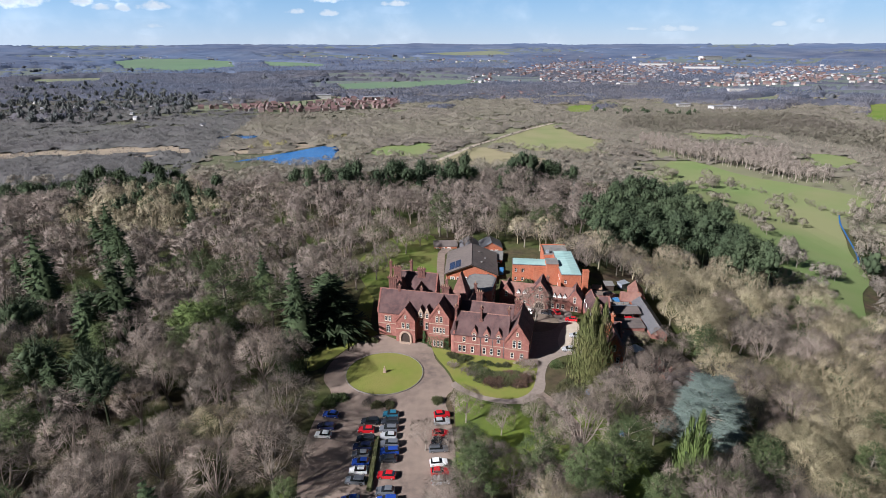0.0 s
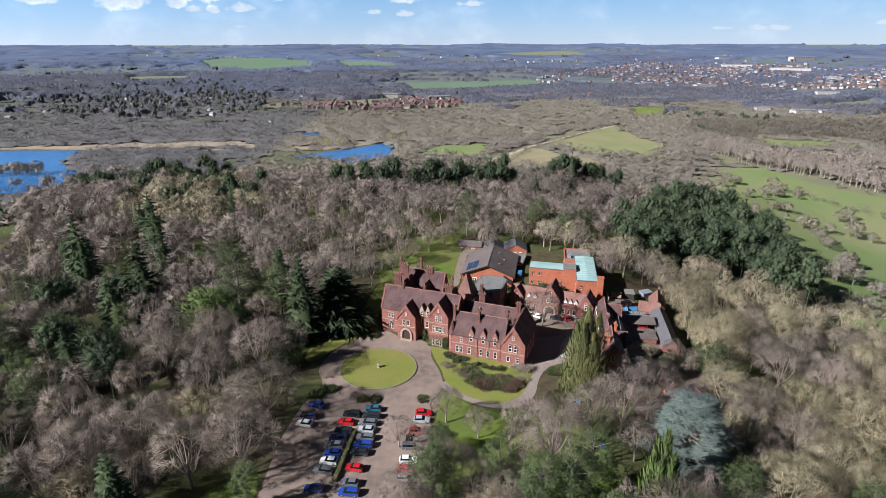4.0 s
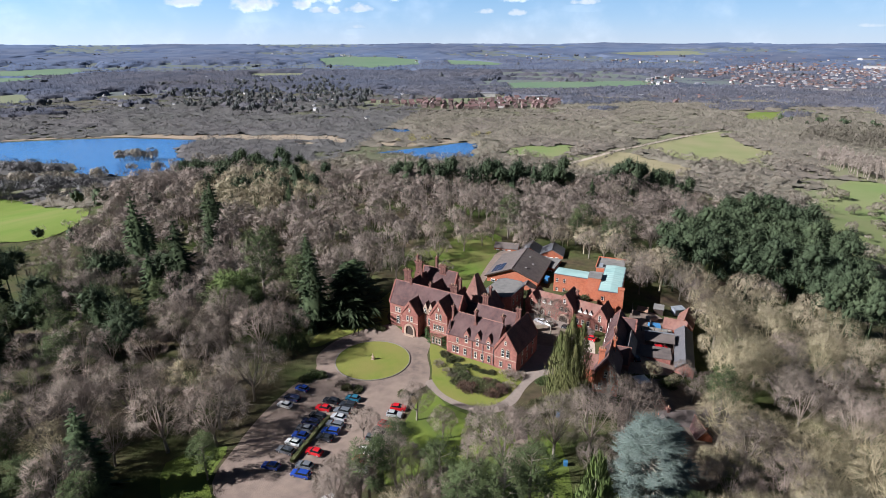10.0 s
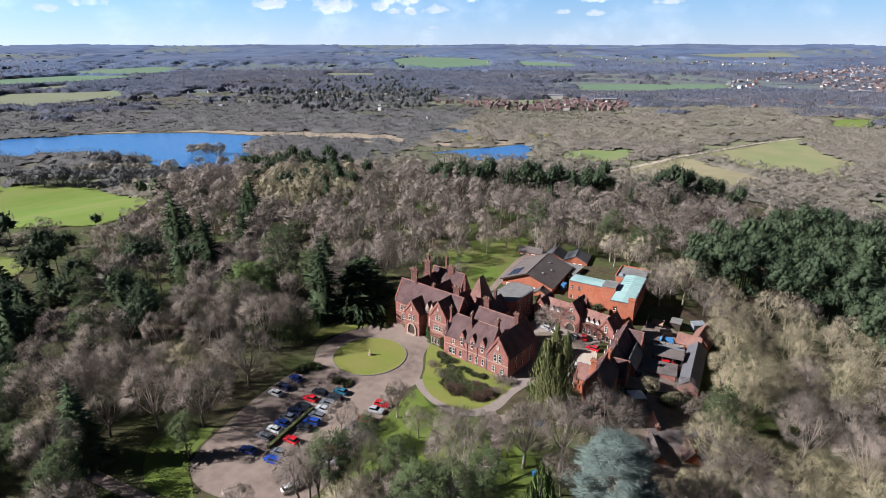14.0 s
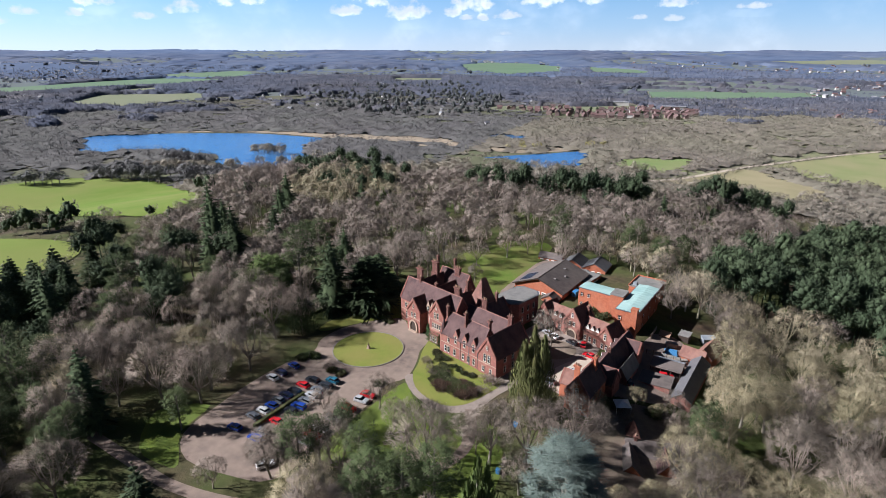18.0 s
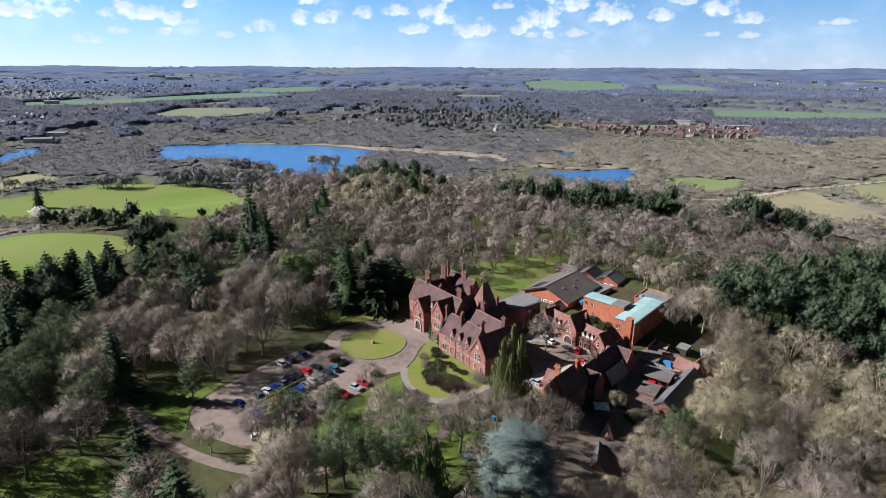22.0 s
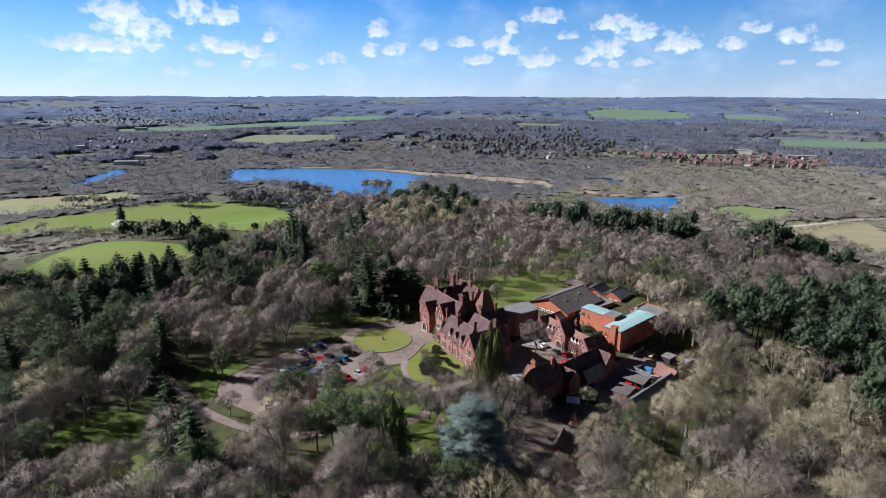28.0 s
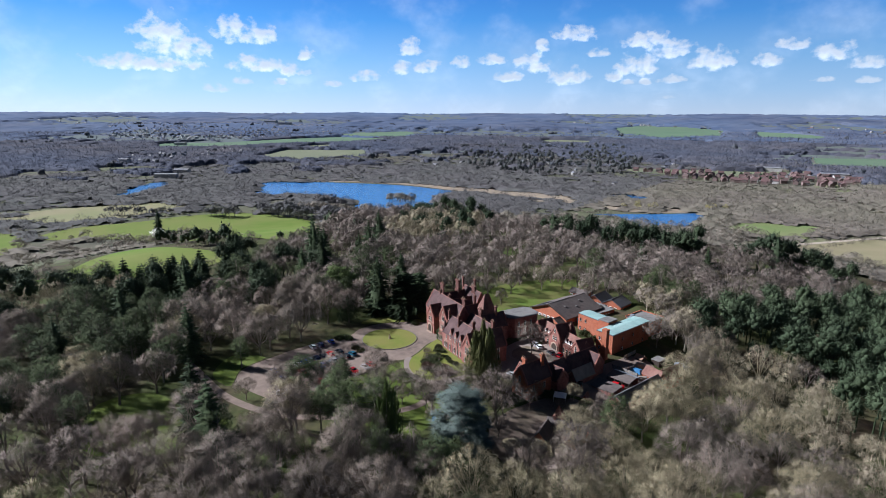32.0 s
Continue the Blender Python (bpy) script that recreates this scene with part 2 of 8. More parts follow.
TAIL = glossy("tail_light", (0.35, 0.01, 0.01), 0.2)

# open water: a dark blue body whose small waves turn the reflection towards the higher sky
WATER = bpy.data.materials.new("lake_water")
WATER.use_nodes = True
wt = WATER.node_tree
wb = wt.nodes["Principled BSDF"]
wb.inputs["Base Color"].default_value = (0.03, 0.12, 0.30, 1)
wb.inputs["Roughness"].default_value = 0.22
wb.inputs["IOR"].default_value = 1.33
wnoise = wt.nodes.new("ShaderNodeTexNoise")
wnoise.inputs["Scale"].default_value = 0.35
wnoise.inputs["Detail"].default_value = 3
wgeo = wt.nodes.new("ShaderNodeNewGeometry")
wt.links.new(wgeo.outputs["Position"], wnoise.inputs["Vector"])
wbump = wt.nodes.new("ShaderNodeBump")
wbump.inputs["Strength"].default_value = 0.6
wbump.inputs["Distance"].default_value = 0.5
wt.links.new(wnoise.outputs["Fac"], wbump.inputs["Height"])
wt.links.new(wbump.outputs[0], wb.inputs["Normal"])

# ---- building blocks ----


class Geo:
    """Gathers corners and faces of one mesh."""

    def __init__(self):
        self.v, self.f = [], []

    def add(self, verts, faces):
        k = len(self.v)
        self.v += [tuple(p) for p in verts]
        self.f += [tuple(k + i for i in q) for q in faces]
        return self

    def box(self, x0, x1, y0, y1, z0, z1, taper=0.0):
        t = taper
        p = [(x0, y0, z0), (x1, y0, z0), (x1, y1, z0), (x0, y1, z0),
             (x0 + t, y0 + t, z1), (x1 - t, y0 + t, z1), (x1 - t, y1 - t, z1), (x0 + t, y1 - t, z1)]
        return self.add(p, [(3, 2, 1, 0), (4, 5, 6, 7), (0, 1, 5, 4), (1, 2, 6, 5), (2, 3, 7, 6), (3, 0, 4, 7)])

    def prism(self, pts, z0, z1):
        n = len(pts)
        p = [(x, y, z0) for x, y in pts] + [(x, y, z1) for x, y in pts]
        return self.add(p, [tuple(reversed(range(n))), tuple(range(n, 2 * n))] + [(i, (i + 1) % n, n + (i + 1) % n, n + i) for i in range(n)])

    def extrude(self, prof, axis, a, b):
        """A closed outline in (across, z) drawn out along x or y from a to b."""
        n = len(prof)
        put = (lambda s, q: (s, q[0], q[1])) if axis == "x" else (lambda s, q: (q[0], s, q[1]))
        p = [put(a, q) for q in prof] + [put(b, q) for q in prof]
        return self.add(p, [tuple(reversed(range(n))), tuple(range(n, 2 * n))] + [(i, (i + 1) % n, n + (i + 1) % n, n + i) for i in range(n)])

    def tube(self, x, y, z0, z1, r0, r1, n=8):
        p = [(x + r * math.cos(2 * math.pi * i / n), y + r * math.sin(2 * math.pi * i / n), z) for z, r in ((z0, r0), (z1, r1)) for i in range(n)]
        return self.add(p, [tuple(reversed(range(n))), tuple(range(n, 2 * n))] + [(i, (i + 1) % n, n + (i + 1) % n, n + i) for i in range(n)])

    def mesh(self, name, material):
        m = bpy.data.meshes.new(name)
        m.from_pydata(self.v, [], self.f)
        m.materials.append(material)
        m.update()
        return m


def fast_mesh(name, verts, tris, material, smooth=False, normals=None):
    """A triangle mesh out of arrays, with rounded shading where normals are given."""
    m = bpy.data.meshes.new(name)
    verts, tris = np.ascontiguousarray(verts, np.float32), np.ascontiguousarray(tris, np.int32)
    m.vertices.add(len(verts))
    m.vertices.foreach_set("co", verts.ravel())
    m.loops.add(tris.size)
    m.loops.foreach_set("vertex_index", tris.ravel())
    m.polygons.add(len(tris))
    m.polygons.foreach_set("loop_start", np.arange(0, tris.size, 3, dtype=np.int32))
    m.update(calc_edges=True)
    m.materials.append(material)
    if smooth or normals is not None:
        m.polygons.foreach_set("use_smooth", np.ones(len(tris), bool))
    if normals is not None:
        shade = m.attributes.new("custom_normal", "FLOAT_VECTOR", "POINT")
        shade.data.foreach_set("vector", np.ascontiguousarray(normals, np.float32).ravel())
        m.update()
    return m


def thing(name, m, label, category, group="", kind=""):
    """An empty at a thing's base, which its parts hang from."""
    ob = new(name)
    ob.matrix_world = m
    ob.empty_display_size = 0.5
    return tagged(ob, label, category, group, kind)


def part(name, geo, material, parent, label=""):
    me = geo if isinstance(geo, bpy.types.Mesh) else geo.mesh(name, material)
    ob = new(name, me)
    ob.parent = parent
    if label:
        ob["label"] = label
    return ob


def solid(name, me, label, category, kind="structure"):
    return tagged(new(name, me), label, category, kind=kind)


# ---- lie of the land ----


def step(a, b, x):
    t = np.clip((x - a) / (b - a), 0, 1)
    return t * t * (3 - 2 * t)


def ripple(x, y):
    return np.sin(x * 0.0031 + 1.3) * np.cos(y * 0.0027 - 0.4) + 0.5 * np.sin(x * 0.0071 - y * 0.0053 + 2.0)


def land(x, y):
    """Height of the ground: a wooded knoll, a flat valley floor, and far country rising to the horizon."""
    x, y = np.asarray(x, float), np.asarray(y, float)
    r = np.sqrt(((x + 25) / 260) ** 2 + ((y - 150) / 300) ** 2)
    z = -31 * step(0.72, 1.55, r)
    z = np.minimum(z, np.maximum(-31, -10 * step(48, 110, x) - 21 * step(110, 260, x)))
    d = np.hypot(x - 80, y - 10)
    rise = np.clip((d - 1350) / 3300, 0, None)
    return z + 100 * rise ** 1.45 + ripple(x, y) * 9 * step(1500, 3200, d) * (1 - 0.75 * step(3600, 4600, d))


RINGS = np.concatenate([np.arange(0, 330, 7.0), np.geomspace(330, 4650, 90)])
SPOKES = 220
rr, aa = np.meshgrid(RINGS[1:], np.arange(SPOKES) * 2 * math.pi / SPOKES, indexing="ij")
gx, gy = 40 + rr * np.cos(aa), 110 + rr * np.sin(aa)
gv = np.concatenate([[[40, 110, 0]], np.stack([gx, gy, land(gx, gy)], -1).reshape(-1, 3)])
ii = np.arange(SPOKES)
fan = np.stack([np.zeros(SPOKES, int), 1 + ii, 1 + (ii + 1) % SPOKES], -1)
tri_list = [fan]
for k in range(len(RINGS) - 2):
    a0, b0 = 1 + k * SPOKES + ii, 1 + k * SPOKES + (ii + 1) % SPOKES
    tri_list += [np.stack([a0, a0 + SPOKES, b0 + SPOKES], -1), np.stack([a0, b0 + SPOKES, b0], -1)]
all_tri = np.concatenate(tri_list)
ground_mesh = fast_mesh("ground", gv, all_tri, LITTER, True)
ground_mesh.materials.append(VALLEY)
ground_mesh.materials.append(HAZED_LAND)
slots = np.zeros(len(ground_mesh.polygons), np.int32)
ring_of = np.concatenate([np.zeros(SPOKES)] + [np.full(2 * SPOKES, k + 1) for k in range(len(RINGS) - 2)]).astype(int)
slots[RINGS[ring_of] > 345] = 1
ground_mesh.materials.append(VALLEY_WEST)
slots[(slots == 1) & (gv[all_tri[:, 0], 0] < -120)] = 3
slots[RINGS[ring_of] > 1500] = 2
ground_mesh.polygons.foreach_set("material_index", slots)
solid("ground", ground_mesh, "brown leaf-littered woodland ground falling to a scrubby valley floor", "ground")


def inside(pts, x, y):
    """Which of the places lie in the outline."""
    x, y = np.asarray(x), np.asarray(y)
    odd = np.zeros(x.shape, bool)
    for (x0, y0), (x1, y1) in zip(pts, pts[1:] + pts[:1]):
        cross = ((y0 > y) != (y1 > y)) & (x < (x1 - x0) * (y - y0) / ((y1 - y0) or 1e-9) + x0)
        odd ^= cross
    return odd


def rounded(pts, k=4):
    """A smooth closed line through the given corners."""
    out, n = [], len(pts)
    for i in range(n):
        p0, p1, p2, p3 = (np.array(pts[(i + j) % n], float) for j in (-1, 0, 1, 2))
        for s in range(k):
            t = s / k
            out.append(tuple(0.5 * (2 * p1 + (p2 - p0) * t + (2 * p0 - 5 * p1 + 4 * p2 - p3) * t * t + (3 * p1 - p0 - 3 * p2 + p3) * t ** 3)))
    return out


def drape(name, pts, material, label, category, lift=0.05, grid=None, smooth=4, kind="structure"):
    """A patch of ground inside an outline, laid on the land."""
    edge = rounded(pts, smooth) if smooth else pts
    bm = bmesh.new()
    vs = [bm.verts.new((x, y, 0)) for x, y in edge]
    bm.faces.new(vs)
    if grid:
        xs, ys = [p[0] for p in edge], [p[1] for p in edge]
        for axis, lo, hi in ((0, min(xs), max(xs)), (1, min(ys), max(ys))):
            c = lo + grid
            while c < hi:
                no = (1, 0, 0) if axis == 0 else (0, 1, 0)
                co = (c, 0, 0) if axis == 0 else (0, c, 0)
                bmesh.ops.bisect_plane(bm, geom=bm.verts[:] + bm.edges[:] + bm.faces[:], plane_co=co, plane_no=no)
                c += grid
    bmesh.ops.triangulate(bm, faces=bm.faces[:])
    for v in bm.verts:
        v.co.z = float(land(v.co.x, v.co.y)) + lift
    bm.normal_update()
    for f in bm.faces:
        if f.normal.z < 0:
            f.normal_flip()
    me = bpy.data.meshes.new(name)
    bm.to_mesh(me)
    bm.free()
    me.materials.append(material)
    return tagged(new(name, me), label, category, kind=kind)


def ribbon(name, line, width, material, label, category, lift=0.05, k=6):
    """A path of even width along a smooth line."""
    pts = [np.array(p, float) for p in line]
    fine = []
    for i in range(len(pts) - 1):
        p0, p1, p2, p3 = pts[max(i - 1, 0)], pts[i], pts[i + 1], pts[min(i + 2, len(pts) - 1)]
        for s in range(k):
            t = s / k
            fine.append(0.5 * (2 * p1 + (p2 - p0) * t + (2 * p0 - 5 * p1 + 4 * p2 - p3) * t * t + (3 * p1 - p0 - 3 * p2 + p3) * t ** 3))
    fine.append(pts[-1])
    g = Geo()
    rows = []
    for i, p in enumerate(fine):
        d = fine[min(i + 1, len(fine) - 1)] - fine[max(i - 1, 0)]
        d = d / (np.linalg.norm(d) or 1)
        nrm = np.array([-d[1], d[0]]) * width / 2
        for q in (p + nrm, p - nrm):
            rows.append((q[0], q[1], float(land(q[0], q[1])) + lift))
    g.add(rows, [(2 * i, 2 * i + 1, 2 * i + 3, 2 * i + 2) for i in range(len(fine) - 1)])
    return solid(name, g.mesh(name, material), label, category)

# ---- drives, lawns, paths ----
DRIVE = [(-18, 163), (-25.5, 156), (-30.5, 146), (-31, 137), (-27.5, 130), (-29.5, 121), (-30, 108), (-28.5, 95), (-26, 84), (-17, 78.5), (-4, 80.5), (5, 85),
         (5.5, 100), (4.5, 118), (3, 127.5), (5.5, 133), (3.5, 141), (0.2, 148), (-1.2, 155), (-6, 158.6), (-12, 159.6)]
drape("forecourt_drive", DRIVE, GRAVEL, "worn pinkish gravel drive and car park", "drive", 0.04, smooth=3)
LAWN_EAST = [(-0.8, 155.6), (0.6, 149), (4.2, 141), (6.2, 135.5), (12, 129.8), (20.7, 127.6), (26.3, 131.2), (29.0, 139), (30.0, 144.5), (27.5, 147), (16, 149.5), (5, 152.5)]
drape("lawn_east", LAWN_EAST, GRASS, "mown lawn bordering the manor's south front", "lawn", 0.07)
EAST_DRIVE = [(4.8, 133.5), (12, 127.6), (20.5, 125.2), (27, 127.2), (30.4, 132.5), (31.6, 139.5), (34.5, 146.5), (41, 150.2), (47.5, 149), (48.6, 160), (46.5, 172), (46.8, 180),
              (37, 182.5), (25.5, 186), (22, 176), (25, 160), (28.5, 148), (28.8, 140), (25.5, 133.3), (20, 130), (12.5, 131), (7, 136)]
drape("east_drive", EAST_DRIVE, TARMAC, "grey tarmac drive curving into the stable court", "drive", 0.05, smooth=3)
drape("court_gravel", [(39.5, 152.5), (47.8, 151), (48.2, 166), (46.5, 173), (41.5, 166), (38.8, 158)], SAND, "pale gravel parking in the stable court", "forecourt", 0.075, smooth=3)
BED = [(27.5, 176), (26.8, 169.5), (31, 164.5), (37.5, 165.5), (41.5, 170), (40.5, 175.5), (34, 178)]
drape("court_bed", BED, EARTH, "earth bed under the court's old tree", "flower bed", 0.12)
oval = [(-14.2 + 10.9 * math.cos(2 * math.pi * i / 48), 140.4 + 10.9 * math.sin(2 * math.pi * i / 48)) for i in range(48)]
drape("turning_circle_lawn", oval, GRASS, "round mown lawn inside the carriage sweep", "lawn", 0.16, smooth=0)
ring = Geo()
for i in range(48):
    a, b = 2 * math.pi * i / 48, 2 * math.pi * (i + 1) / 48 - 0.006
    q = [(-14.2 + r * math.cos(w), 140.4 + r * math.sin(w)) for r, w in ((10.85, a), (11.1, a), (11.1, b), (10.85, b))]
    ring.prism(q, 0.02, 0.24)
solid("lawn_kerb", ring.mesh("lawn_kerb", KERB), "low dark kerb ringing the round lawn", "kerb")
drape("lawn_west", [(-18.6, 163.4), (-24, 158), (-30.8, 148), (-33, 143), (-36.5, 141.5), (-37.5, 150), (-33, 165), (-29, 180), (-28, 200), (-24, 200), (-22.4, 180), (-21.5, 168)], GRASS,
      "narrow shaded lawn beside the manor", "lawn", 0.06, smooth=3)
drape("lawn_north", [(-26, 198), (-20, 188), (-8, 189), (1.5, 200), (2, 214), (0.5, 232), (-2, 262), (-16, 266), (-27, 250), (-34, 225)], LAWN_ROUGH,
      "open lawn behind the manor streaked by tree shadows", "lawn", 0.09, grid=20, smooth=3)
drape("clearing_grass", [(-40, 86), (-30.5, 95), (-27, 84), (-17, 76.5), (-20, 74.5), (-30, 75)], CLEAR, "bright rough grass at the wood's edge", "grass", 0.035, smooth=3)
drape("lodge_garden", [(56, 128), (58, 150), (64, 158), (78, 160), (82, 142), (78, 122), (66, 116)], EARTH, "bare earth and paths round the lodge", "garden", 0.04, grid=6, smooth=3)
drape("mossy_glade", [(-32, 40), (-29, 55), (-10, 60), (5, 67), (10, 50), (2, 36), (-12, 31)], CLEAR, "mossy green ground in a shaded glade", "grass", 0.04, grid=8, smooth=3)
drape("glade_grass", [(6.5, 97), (5.6, 115), (6.5, 131), (13, 126), (22, 122.5), (27, 117), (24, 105), (16, 96)], CLEAR, "shady rough grass under trees beside the car park", "grass", 0.03, smooth=3)
drape("cedar_grass", [(30, 95), (28, 118), (34, 128), (44, 118), (48, 98), (40, 88)], CLEAR, "rough grass below the blue cedar", "grass", 0.03, grid=10, smooth=3)
ribbon("wood_path", [(-62, 70), (-44, 71.5), (-28, 71.5), (-12, 71.8), (4, 76), (16, 83), (25, 93), (32, 104), (35, 115), (32, 124), (28.5, 130)], 2.9, GRAVEL, "narrow tarmac lane through the wood", "lane", 0.06)
drape("yard", [(56.5, 160), (58.5, 200), (70, 200), (72, 186), (71, 166), (64, 160)], GRAVEL, "cluttered service yard of worn grey tarmac", "yard", 0.06, grid=6, smooth=3)
drape("hall_path", [(0.5, 203), (3, 203), (3.4, 236), (7, 243), (4, 245), (0.2, 238)], GRAVEL, "gravel path beside the hall", "path", 0.1, smooth=2)


# ---- fields and water of the valley ----
Z0 = 0.35
drape("lake", [(-655, 356), (-700, 395), (-776, 428), (-763, 470), (-700, 530), (-607, 590), (-540, 606), (-470, 612), (-462, 585), (-452, 540), (-420, 520), (-382, 480), (-372, 445), (-410, 415), (-455, 412), (-487, 440), (-530, 440), (-590, 420)],
      WATER, "wide blue lake rippled by wind", "lake", 0.25, smooth=3)
drape("pond", [(-222, 600), (-196, 612), (-150, 582), (-112, 615), (-128, 705), (-150, 695), (-168, 668), (-200, 632)], WATER, "blue reed-fringed pond", "pond", 0.25, smooth=3)
drape("upper_pond", [(-312, 757), (-285, 790), (-256, 797), (-249, 752), (-280, 745)], WATER, "small blue pond", "pond", 0.25, smooth=3)
drape("west_pond", [(-760, 200), (-850, 240), (-900, 300), (-860, 310), (-790, 265), (-735, 215)], WATER, "glinting pond among trees", "pond", 0.25, smooth=3)
ribbon("river", [(237, 297), (250, 318), (268, 354), (280, 378), (293, 399)], 1.0, WATER, "narrow blue river by the meadows", "river", 0.6)
drape("reed_bed", [(-775, 440), (-760, 492), (-690, 565), (-600, 622), (-520, 655), (-400, 690), (-320, 700), (-290, 660), (-330, 630), (-420, 625), (-468, 618), (-545, 612), (-612, 597), (-705, 537), (-765, 472)],
      REED, "pale tan reed bed fringing the lake", "reeds", 0.5, smooth=3)
drape("pond_reeds", [(-275, 628), (-240, 648), (-205, 648), (-172, 678), (-150, 705), (-190, 715), (-250, 690), (-300, 660)], REED, "pale reeds round the pond", "reeds", 0.4, smooth=3)
FIELDS = [
    ("pasture_brown", [(-26, 553), (6, 618), (42, 690), (80, 660), (112, 630), (118, 590), (102, 556), (60, 545), (13, 535)], STRAW, "rough brown pasture behind a hedge", 0),
    ("pasture_green", [(66, 725), (110, 800), (168, 895), (190, 800), (212, 715), (160, 652), (100, 668)], PASTURE, "dull green pasture in the valley", 0),
    ("pasture_small", [(-92, 676), (-55, 705), (-15, 716), (-6, 640), (-45, 622), (-76, 630)], RIVER_GRASS, "small green pasture by the pond", 0),
    ("meadow_east", [(195, 500), (250, 608), (274, 589), (290, 530), (324, 488), (346, 443), (316, 401), (288, 391), (262, 345), (247, 319), (224, 271), (202, 246), (180, 214), (164, 192), (150, 205), (158, 240), (164, 285), (164, 330), (158, 360), (172, 400), (190, 440)], RIVER_GRASS, "wide green river meadow with scattered trees", 12),
    ("meadow_north_east", [(385, 560), (397, 545), (440, 585), (445, 640), (405, 640)], RIVER_GRASS, "green meadow behind poplars", 0),
    ("meadow_behind_belt", [(325, 805), (440, 775), (445, 750), (340, 738)], RIVER_GRASS, "green strip between the poplars and the wood", 0),
    ("meadow_west", [(-533, 114), (-527, 178), (-531, 227), (-506, 285), (-442, 319), (-382, 316), (-300, 280), (-243, 246), (-214, 210), (-218, 186), (-290, 172), (-380, 165), (-440, 140), (-495, 75)], MEADOW, "bright green sloping meadow", 14),
    ("meadow_west_lower", [(-205, 44), (-215, 60), (-269, 89), (-300, 114), (-240, 130), (-198, 144), (-176, 131), (-172, 104), (-178, 76)], MEADOW, "bright green paddock inside hedges", 14),
    ("paddock_west", [(-640, 40), (-690, 130), (-660, 235), (-600, 250), (-565, 190), (-575, 110)], PASTURE, "pale paddock beyond the meadow", 0),
    ("meadow_far_west", [(-500, -20), (-560, 60), (-490, 70), (-420, 30), (-430, -30)], MEADOW, "green paddock at the wood's edge", 14),
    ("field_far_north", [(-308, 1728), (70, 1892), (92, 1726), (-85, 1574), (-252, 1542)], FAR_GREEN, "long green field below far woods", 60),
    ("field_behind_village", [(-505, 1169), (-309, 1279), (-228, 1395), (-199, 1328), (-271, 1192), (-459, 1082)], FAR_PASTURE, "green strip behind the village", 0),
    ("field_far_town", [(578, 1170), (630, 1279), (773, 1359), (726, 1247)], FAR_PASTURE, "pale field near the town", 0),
    ("field_far_east", [(701, 949), (873, 1186), (940, 1190), (720, 890)], MEADOW, "bright green field towards the town", 0),
    ("field_town_left", [(224, 1025), (249, 1148), (327, 1209), (270, 1049)], MEADOW, "small green field", 0),
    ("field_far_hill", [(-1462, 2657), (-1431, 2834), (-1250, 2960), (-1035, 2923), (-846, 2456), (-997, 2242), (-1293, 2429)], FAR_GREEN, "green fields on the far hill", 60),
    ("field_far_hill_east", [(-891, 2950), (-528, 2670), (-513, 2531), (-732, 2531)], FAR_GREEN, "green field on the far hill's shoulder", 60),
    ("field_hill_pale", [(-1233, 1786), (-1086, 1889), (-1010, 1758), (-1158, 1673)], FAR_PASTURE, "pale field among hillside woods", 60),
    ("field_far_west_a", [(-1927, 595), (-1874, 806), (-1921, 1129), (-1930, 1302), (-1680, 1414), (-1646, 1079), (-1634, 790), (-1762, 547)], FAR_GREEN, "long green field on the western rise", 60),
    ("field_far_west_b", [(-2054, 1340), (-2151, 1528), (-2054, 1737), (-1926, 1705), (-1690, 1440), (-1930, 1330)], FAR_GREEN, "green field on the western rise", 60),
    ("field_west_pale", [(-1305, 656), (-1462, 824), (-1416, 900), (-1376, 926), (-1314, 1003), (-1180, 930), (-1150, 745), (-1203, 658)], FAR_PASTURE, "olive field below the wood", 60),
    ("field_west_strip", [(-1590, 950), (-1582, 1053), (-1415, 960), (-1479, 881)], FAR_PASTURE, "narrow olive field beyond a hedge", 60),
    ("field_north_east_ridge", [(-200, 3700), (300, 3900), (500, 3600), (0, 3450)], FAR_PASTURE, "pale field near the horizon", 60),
]
for name, pts, material, label, grid in FIELDS:
    drape(name, pts, material, label, "field", Z0 if grid < 30 else 1.2, grid=grid or None, smooth=3)
TRACK = [(-120, 470), (-70, 515), (-34, 550), (2, 618), (40, 698), (66, 740), (120, 830), (175, 905)]
ribbon("valley_track", TRACK, 6, SAND, "pale farm track beside the pastures", "track", 0.5)

# ---- trees ----


def unit(v):
    return v / (np.linalg.norm(v, axis=-1, keepdims=True) + 1e-9)


def limbs_mesh(segs, sides=3):
    """Tapered limbs from rows of (from, to, radius, radius)."""
    vs, fs, ns = [], [], []
    for p, q, r0, r1 in segs:
        d = unit(q - p)
        s = unit(np.cross(d, (0.3, 0.9, 0.2)))
        t = np.cross(d, s)
        k = len(vs)
        round_ = [math.cos(2 * math.pi * i / sides) * s + math.sin(2 * math.pi * i / sides) * t for i in range(sides)]
        for c, r in ((p, r0), (q, r1)):
            vs += [c + r * o for o in round_]
            ns += round_
        for i in range(sides):
            j = (i + 1) % sides
            fs += [(k + i, k + j, k + sides + j), (k + i, k + sides + j, k + sides + i)]
    return np.array(vs), np.array(fs), np.array(ns)


